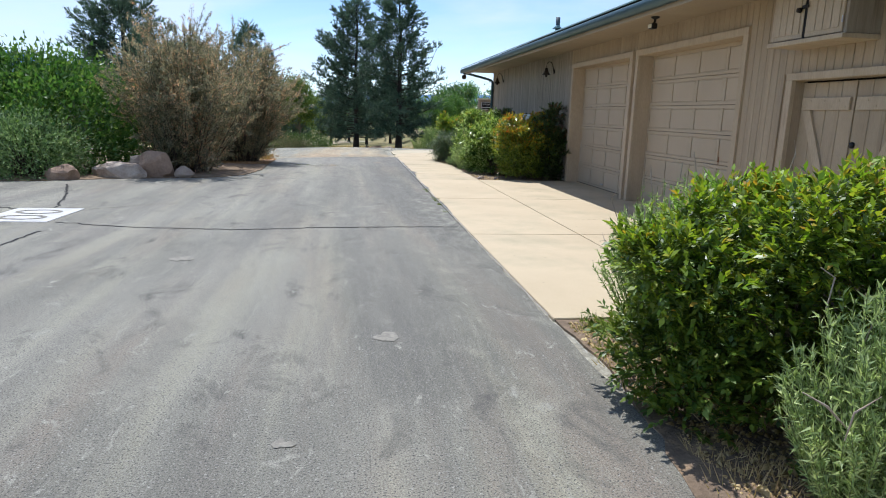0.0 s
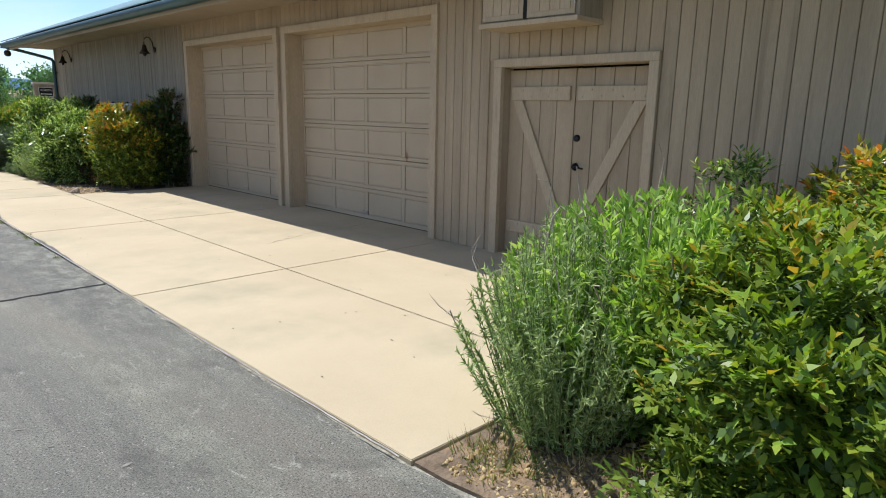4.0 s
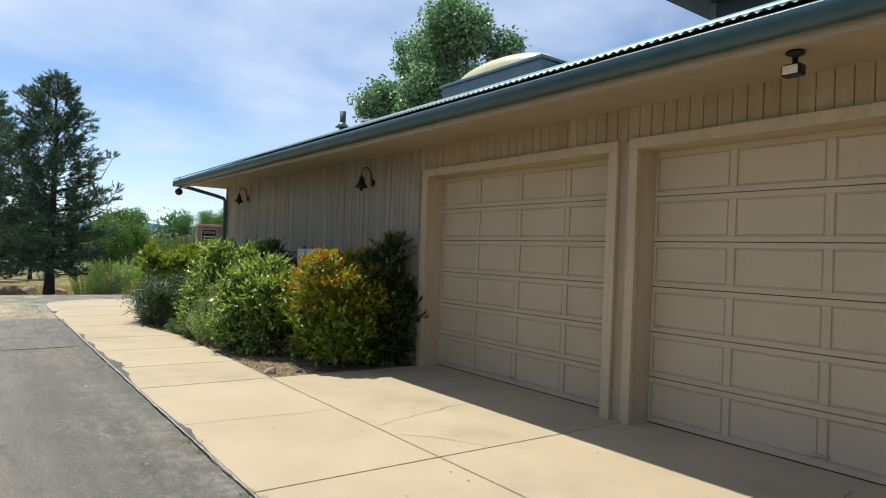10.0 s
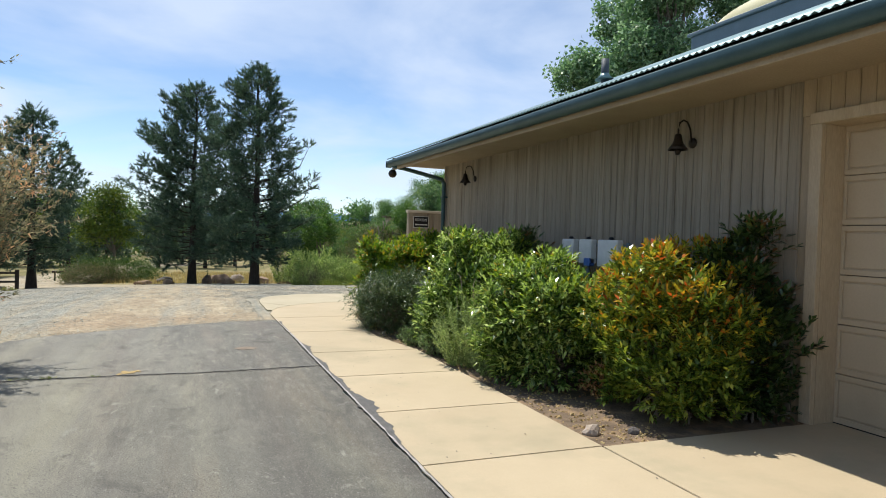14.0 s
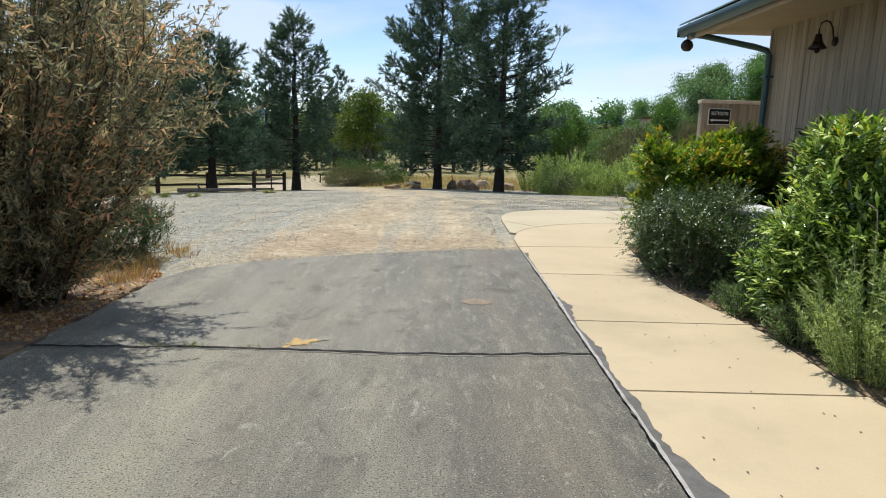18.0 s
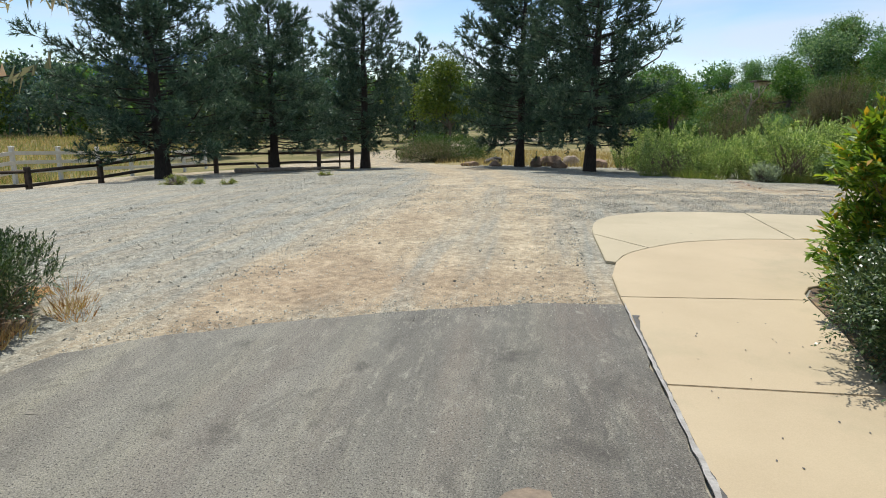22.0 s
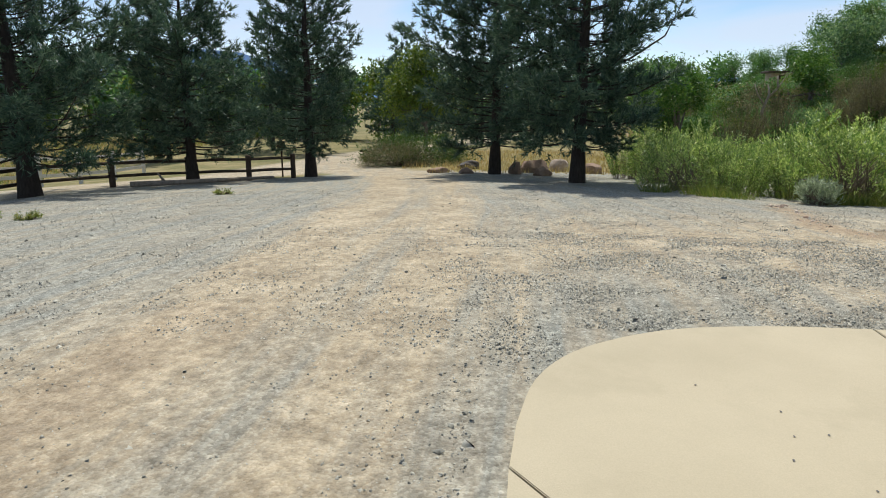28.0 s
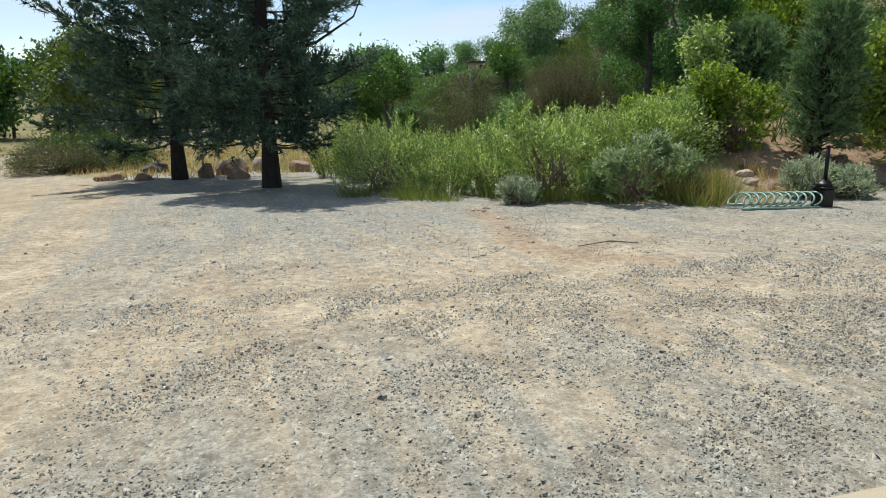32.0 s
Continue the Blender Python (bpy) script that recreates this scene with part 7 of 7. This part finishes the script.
pine((15.9, 37.0), 1.7, 0.75, 108, "grey-green juniper on the hillside", 0.09, 0.1, 80, mat=L_JUNI, group="", needle=0.11, per=18, wide=0.022, lush=15.0, kind_name="juniper_tree", lift=0.3)
wispy("twiggy_shrub", "rounded brown twiggy shrub on the hillside", (12.95, 42.0), 1.85, 1.6, 2.75, L_BROWN, 620, 120, 0.055, 0.014, 109, 0.62, foot_spread=0.5)
wispy("twiggy_shrub", "brown twiggy shrub behind the willows", (9.2, 44.5), 1.2, 1.0, 2.9, L_BROWN, 180, 60, 0.06, 0.016, 110, 0.3)
wispy("twiggy_shrub", "grey twiggy shrub behind the willows", (10.8, 45.5), 0.9, 0.9, 2.7, L_BROWN, 140, 60, 0.06, 0.016, 111, 0.3)
shrub("red_shrub", "dark red shrub on the hillside", (20.0, 44.0), 0.95, 0.7, 1.35, L_RED, 0.10, 0.06, 110, 30, 0.13, 112, 0.1)
shrub("red_shrub", "rust-red shrub on the hillside", (20.9, 40.9), 0.85, 0.6, 1.1, L_RED, 0.10, 0.06, 100, 30, 0.13, 113, 0.1)
shrub("hill_shrub", "wide yellow-green shrub high on the hillside", (19.6, 39.8), 2.4, 1.4, 2.6, L_LIME, 0.12, 0.08, 460, 36, 0.2, 117, 0.03, 0.3, 0.25)
leafy_tree("hill_tree", "yellow-green young tree at the bank's end", (15.15, 31.75), 2.9, 0.95, L_LIME, 118, 0.15, 200, 44, 0.10, 0.07, 0.18, 0.05)
for k, (x, y, w) in enumerate([(23.5, 51, 4), (26.5, 52, 4), (21.6, 52, 2.6), (30, 51, 4.5)]):
    boulder("rock_outcrop", "grey broken rock outcrop on the hill", (x, y), (w, w * 0.7, w * 0.5), 660 + k, M_ROCKG, group="hill rocks")
rs = np.random.default_rng(131)
for k in range(230):
    x, y = rs.uniform(9.5, 34), rs.uniform(33, 66)
    if hill_height(x, y) < 0.55 or (x < 15.5 and y < 36):
        continue
    q = min(rs.uniform(0.25, 0.8), room(x, y, 9) / 1.6)
    if q < 0.25:
        continue
    shrub("hill_shrub", "mixed green brush on the hillside", (x, y), q * 1.5, q * 1.3, q * 1.5, (L_TREE, L_BUSH, L_JUNI, L_SHADE, L_BROWN)[k % 5], 0.075, 0.05, 80, 30, 0.14, 1800 + k, 0.03, 0.3, 0.25, group="hillside brush", stems=14)
leafy_tree("cottonwood_tree", "tall cottonwood with shimmering leaves behind the house", (19.6, 30.3), 15.3, 3.6, L_COTTON, 114, 0.30, 2300, 36, 0.16, 0.13, 0.22, 0.30, crowns=34, z=0.0, lobe=(0.24, 0.38), wander=0.48)
rs = np.random.default_rng(130)
for k in range(60):
    x, y = rs.uniform(9, 60), rs.uniform(40, 95)
    if hill_height(x, y) < 0.8 or (x > 30 and y < 36):
        continue
    s = min(rs.uniform(0.5, 1.2), room(x, y, 9) / 1.6)
    if s < 0.25:
        continue
    leaf = (L_TREE, L_SHADE, L_BUSH, L_BROWN)[k % 4]
    shrub("hill_shrub", "mixed green brush on the hillside", (x, y), s * 1.5, s * 1.3, s * 1.5, leaf, 0.12, 0.075, 90, 26, 0.24, 1500 + k, 0.03, 0.3, 0.25, group="hillside brush", stems=14)
for k in range(22):
    x, y = rs.uniform(12, 70), rs.uniform(62, 110)
    s = room(x, y, rs.uniform(3.5, 6.5))
    if s < 0.8:
        continue
    leafy_tree("hill_tree", "green tree on the far hillside", (x, y), s, 0.45 * s * rs.uniform(0.8, 1.2), (L_TREE, L_SHADE, L_JUNI)[k % 3], 1600 + k, 0.05, 150, 40, 0.14, 0.10, 0.34, group="hillside trees")

# low scrub that covers the slope
def scrub(n, x0, x1, y0, y1, mat, seed, leaf_size, lo, hi):
    rng = np.random.default_rng(seed)
    x, y = rng.uniform(x0, x1, n), rng.uniform(y0, y1, n)
    ok = (hill_height(x, y) > 0.6) & ~((x < 16) & (y < 36))
    x, y = x[ok], y[ok]
    n, per = len(x), 34
    q = rng.uniform(lo, hi, n)
    a, u = rng.uniform(0, math.tau, (n, per)), rng.uniform(0.02, 1, (n, per))
    r = np.sqrt(1 - u ** 2) * rng.uniform(0.6, 1.15, (n, per))
    base = np.stack([x[:, None] + q[:, None] * 1.25 * r * np.cos(a), y[:, None] + q[:, None] * 1.25 * r * np.sin(a), ground_height(x, y)[:, None] + q[:, None] * u * 1.1], -1).reshape(-1, 3)
    way = unit(rng.normal(0, 0.7, base.shape) + (0, 0, 0.5))
    return leaf_mesh(base, way, rng, leaf_size, leaf_size * 0.6, slim=True)


for seed, mat, share in ((41, L_TREE, 900), (42, L_SHADE, 700), (43, L_JUNI, 700), (44, L_BROWN, 420), (45, L_BUSH, 420)):
    tagged(shape("hillside_scrub", *scrub(share, 9, 32, 34, 62, mat, seed, 0.11, 0.22, 0.55), mat), "mixed low green and brown scrub on the slope", "scrub", kind="stuff")
    tagged(shape("hillside_scrub", *scrub(share, 10, 60, 58, 112, mat, seed + 10, 0.20, 0.35, 0.85), mat), "mixed low scrub on the upper slope", "scrub", kind="stuff")

# dead tree and shed on the slope
snag = thing("dead_tree", "bare grey dead tree with crooked limbs on the slope", "tree", (13.1, 53.8, gz(13.1, 53.8)))
sz = gz(13.1, 53.8)
part("trunk", tube([(13.1, 53.8, sz - 0.1), (13.0, 53.8, sz + 0.9), (13.25, 53.8, sz + 1.7), (13.15, 53.8, sz + 2.2)], [0.10, 0.08, 0.06, 0.03], 7), M_LOG, snag)
for pts in ([(13.2, 53.8, sz + 1.5), (13.6, 53.75, sz + 2.0), (14.0, 53.8, sz + 2.7), (14.25, 53.8, sz + 2.8)], [(13.05, 53.8, sz + 1.2), (12.7, 53.8, sz + 1.7), (12.5, 53.8, sz + 2.2)], [(13.6, 53.75, sz + 2.0), (13.55, 53.8, sz + 2.6)]):
    part("limb", tube(pts, [0.05, 0.035, 0.02, 0.012][:len(pts)], 6), M_LOG, snag)
shed = thing("hill_shed", "small tan shed with a low flat roof on the hill", "shed", (21.6, 76.5, gz(21.6, 76.5)))
hz = gz(21.6, 76.5)
part("wall", box(20.7, 75.8, hz - 0.3, 22.5, 77.2, hz + 1.0, 0.02), M_TRIM, shed)
part("roof", box(20.4, 75.5, hz + 1.0, 22.8, 77.5, hz + 1.16, 0.02), M_RAIL, shed)
part("door", box(21.3, 75.77, hz - 0.3, 21.9, 75.8, hz + 0.85, 0.005), M_RAIL, shed)

# far trees behind the yard
for k, (x, y, h, r) in enumerate([(-13.5, 62, 9, 2.6), (-9.5, 70, 6.6, 2.1), (-6.2, 66, 5.4, 1.8), (-2.5, 72, 6.4, 2.0), (1.5, 70, 6.2, 2.0), (-18, 66, 10, 3), (-23, 60, 9, 2.8), (-0.5, 80, 9, 2.6), (4.5, 76, 8, 2.5), (-11.5, 84, 11, 3)]):
    pine((x, y), h, r, 140 + k, "dark green pine in the distance", 0.15, 0.8, 46, group="far pines", needle=0.36, per=12, wide=0.08, lush=7.0)
for k in range(70):
    a = rs.uniform(-1.25, 0.25)
    d = rs.uniform(75, 170)
    x, y = d * math.sin(a), 10 + d * math.cos(a)
    if -16 < x < -4 and y < 80:
        continue
    leafy_tree("far_tree", "green tree in the distant tree line", (x, y), room(x, y, rs.uniform(4, 9)), rs.uniform(2.2, 3.8), (L_TREE, L_SHADE, L_PINE)[k % 3], 1700 + k, 0.05, 80, 16, 0.40, 0.30, 0.55, group="far trees")


for k in range(34):
    a, d = -1.15 + 0.85 * k / 33 + rs.normal(0, 0.012), rs.uniform(80, 98)
    x, y = d * math.sin(a), 15 + d * math.cos(a)
    leafy_tree("far_tree", "deep green tree in the line behind the paddock", (x, y), rs.uniform(6.0, 8.6), rs.uniform(2.8, 4.0), (L_TREE, L_BUSH, L_TREE)[k % 3], 2100 + k, 0.03, 100, 24, 0.36, 0.28, 0.5, group="paddock tree line")


for k in range(13):
    a, d = radians(-34 + 2.2 * k + rs.normal(0, 0.5)), rs.uniform(60, 74)
    x, y = 2 + d * math.sin(a), 20 + d * math.cos(a)
    leafy_tree("far_tree", "green tree beyond the road's end", (x, y), rs.uniform(6.0, 7.6), rs.uniform(2.2, 3.2), (L_TREE, L_BUSH, L_PINE, L_SHADE)[k % 4], 2200 + k, 0.03, 110, 24, 0.32, 0.24, 0.45, group="road end trees")


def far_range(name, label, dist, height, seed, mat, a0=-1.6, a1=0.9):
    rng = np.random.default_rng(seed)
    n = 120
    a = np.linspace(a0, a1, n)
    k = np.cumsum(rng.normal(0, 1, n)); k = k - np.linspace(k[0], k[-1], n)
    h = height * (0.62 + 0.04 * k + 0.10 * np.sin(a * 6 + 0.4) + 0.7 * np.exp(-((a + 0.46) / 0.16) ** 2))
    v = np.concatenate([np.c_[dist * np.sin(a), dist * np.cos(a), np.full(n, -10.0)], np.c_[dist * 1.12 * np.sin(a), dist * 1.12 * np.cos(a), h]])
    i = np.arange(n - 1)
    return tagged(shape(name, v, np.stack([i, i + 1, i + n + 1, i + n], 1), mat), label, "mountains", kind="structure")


# distance haze is painted into the ridge's blue base colour
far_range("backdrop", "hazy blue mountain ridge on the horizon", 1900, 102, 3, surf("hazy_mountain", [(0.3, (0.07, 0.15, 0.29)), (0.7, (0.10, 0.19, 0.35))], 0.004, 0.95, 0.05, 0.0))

# loose stones and meadow grass
rs = np.random.default_rng(200)


def pebbles(n, x0, x1, y0, y1, size, seed, keep):
    rng = np.random.default_rng(seed)
    x, y = rng.uniform(x0, x1, n), rng.uniform(y0, y1, n)
    ok = keep(x, y)
    x, y = x[ok], y[ok]
    n = len(x)
    s = size * rng.lognormal(0, 0.4, n)
    z = ground_height(x, y)
    d = np.array([[1, 0, 0], [-0.5, 0.87, 0], [-0.5, -0.87, 0], [0.55, 0.25, 0.75], [-0.45, 0.45, 0.62], [-0.1, -0.6, 0.7]])
    a = rng.uniform(0, math.tau, n)
    c, sn = np.cos(a)[:, None], np.sin(a)[:, None]
    v = np.stack([c * d[:, 0] - sn * d[:, 1], sn * d[:, 0] + c * d[:, 1], np.broadcast_to(d[:, 2], (n, 6))], -1) * s[:, None, None]
    v = v * rng.uniform(0.7, 1.3, (n, 1, 3)) + np.stack([x, y, z - 0.002], 1)[:, None]
    v = v + rng.normal(0, 0.16, v.shape) * s[:, None, None]
    f = (np.arange(n)[:, None, None] * 6 + np.array([[0, 1, 4], [0, 4, 3], [1, 2, 5], [1, 5, 4], [2, 0, 3], [2, 3, 5], [3, 4, 5]])).reshape(-1, 3)
    return v.reshape(-1, 3), f


def off_slab(x, y):
    inside = ((x > 1.15) & (x < 7) & (y < 22.0)) | ((x > 1.6) & (y < 22.9)) | ((x > 2.4) & (y < 23.1))
    on_road_ = y < 18.6 - 0.4 * np.maximum(0, 1.2 - x) - 0.02
    isl = (x < -2.4) & (y < 17.6 + 0.3 * (-2.4 - x))
    worn = near_line(x, y, [(-0.4, 18), (-0.3, 24), (-0.5, 29), (-1.6, 36)], 1.9)
    bare = (np.abs(x * 913.7 + y * 577.1) % 1.0) < 0.8 * np.minimum(1, 1.6 * worn)
    return ~inside & ~on_road_ & ~isl & ~bare


tagged(shape("gravel", *pebbles(90000, -6, 8, 17.0, 25.5, 0.0062, 1, off_slab), M_PEBBLE), "loose grey gravel stones", "gravel", kind="stuff")
tagged(shape("gravel", *pebbles(85000, -12, 13, 25.5, 34, 0.0070, 2, off_slab), M_PEBBLE), "loose grey gravel stones", "gravel", kind="stuff")
tagged(shape("gravel", *pebbles(95000, -1.5, 8.5, 22.4, 26.5, 0.0062, 3, off_slab), M_PEBBLE), "loose grey gravel stones", "gravel", kind="stuff")
RIM = [(1.20, 18.75), (1.22, 19.7), (1.16, 20.2), (1.18, 21.3), (1.30, 22.1), (1.6, 22.6), (2.3, 23.05), (3.2, 23.2), (4.6, 23.2)]
tagged(shape("gravel", *pebbles(30000, 0.8, 4.6, 18.6, 23.6, 0.0072, 18, lambda x, y: off_slab(x, y) & (np.abs(x * 517.3 + y * 731.9) % 1.0 < near_line(x, y, RIM, 0.3) ** 1.5)), M_PEBBLE),
       "coarse brown and grey stones along the concrete's edge", "gravel", kind="stuff")
END = [(1.3, 18.52), (0.6, 18.43), (-0.38, 18.05), (-1.08, 17.72), (-1.7, 17.38), (-2.2, 16.95)]
ev, ef = pebbles(16000, -2.4, 1.28, 16.6, 18.7, 0.0045, 16, lambda x, y: np.abs(near_line(x, y, END, 0.5) * 7919.37 + x * 913.7 + y * 577.1) % 1.0 < near_line(x, y, END, 0.5) ** 2)
ev[:, 2] += 0.016
tagged(shape("gravel", ev, ef, M_PEBBLE), "loose stones spilled over the asphalt's end", "gravel", kind="stuff")
tagged(shape("litter", *pebbles(2500, 2.5, 3.4, 11.3, 19.2, 0.010, 15, lambda x, y: x > np.interp(y, [11.3, 15.4, 15.9, 16.5, 17.6, 18.7, 19.2], [2.78, 2.78, 2.66, 2.56, 2.63, 2.79, 2.95])), L_DRY), "dry leaf litter on the bed soil", "litter", kind="stuff")
tagged(shape("litter", *pebbles(9000, -3.6, -2.38, 14.6, 18.3, 0.012, 14, lambda x, y: x < -2.38 - 0.55 * np.maximum(0, y - 16.6)), L_RUSTY), "orange dry litter under the tall shrubs", "litter", kind="stuff")
tagged(shape("litter", *pebbles(9000, 1.4, 3.2, -2, 1.15, 0.010, 4, lambda x, y: x > 1.36), L_DRY), "dry leaf litter on the soil", "litter", kind="stuff")
for o in bpy.data.objects:
    if o.name.startswith("litter"):
        for v in o.data.vertices:
            v.co.z += 0.02


def meadow(n, x0, x1, y0, y1, h, w, mat, seed, keep):
    rng = np.random.default_rng(seed)
    x, y = rng.uniform(x0, x1, n), rng.uniform(y0, y1, n)
    ok = keep(x, y)
    x, y = x[ok], y[ok]
    base = np.stack([x, y, ground_height(x, y) - 0.02], 1)
    way = unit(np.array([0, 0, 1.0]) + rng.normal(0, 0.3, base.shape))
    return blades(base, way, rng, h, w)


def paddock(x, y):
    return x < np.interp(y, [22, 31, 36, 41, 46], [-22.0, -22.0, -21.9, -21.9, -25])


tagged(shape("meadow_grass", *meadow(52000, -70, -16, 20, 75, 0.42, 0.05, L_DRY, 6, paddock), L_DRY), "dry yellow paddock grass", "grass", kind="stuff")
tagged(shape("meadow_grass", *meadow(30000, -70, -16, 20, 75, 0.45, 0.05, L_GRASS, 7, paddock), L_GRASS), "green paddock grass", "grass", kind="stuff")
tagged(shape("verge_grass", *meadow(26000, 3.5, 30, 31, 60, 0.5, 0.04, L_SHADE, 8, lambda x, y: hill_height(x, y) > np.where((x < 16.5) & (y < 34), 0.9, 0.25)), L_SHADE), "rough green grass on the hillside", "grass", kind="stuff")
tagged(shape("verge_grass", *meadow(22000, 3.0, 40, 31, 75, 0.45, 0.04, L_DRY, 9, lambda x, y: hill_height(x, y) > np.where((x < 16.5) & (y < 34), 0.9, 0.5)), L_DRY), "dry grass on the hillside", "grass", kind="stuff")
tagged(shape("verge_grass", *meadow(6000, -4.5, 6, 43.5, 60, 0.28, 0.035, L_DRY, 10, lambda x, y: (x > -2.5) | (y > 48)), L_DRY), "dry grass behind the pines", "grass", kind="stuff")
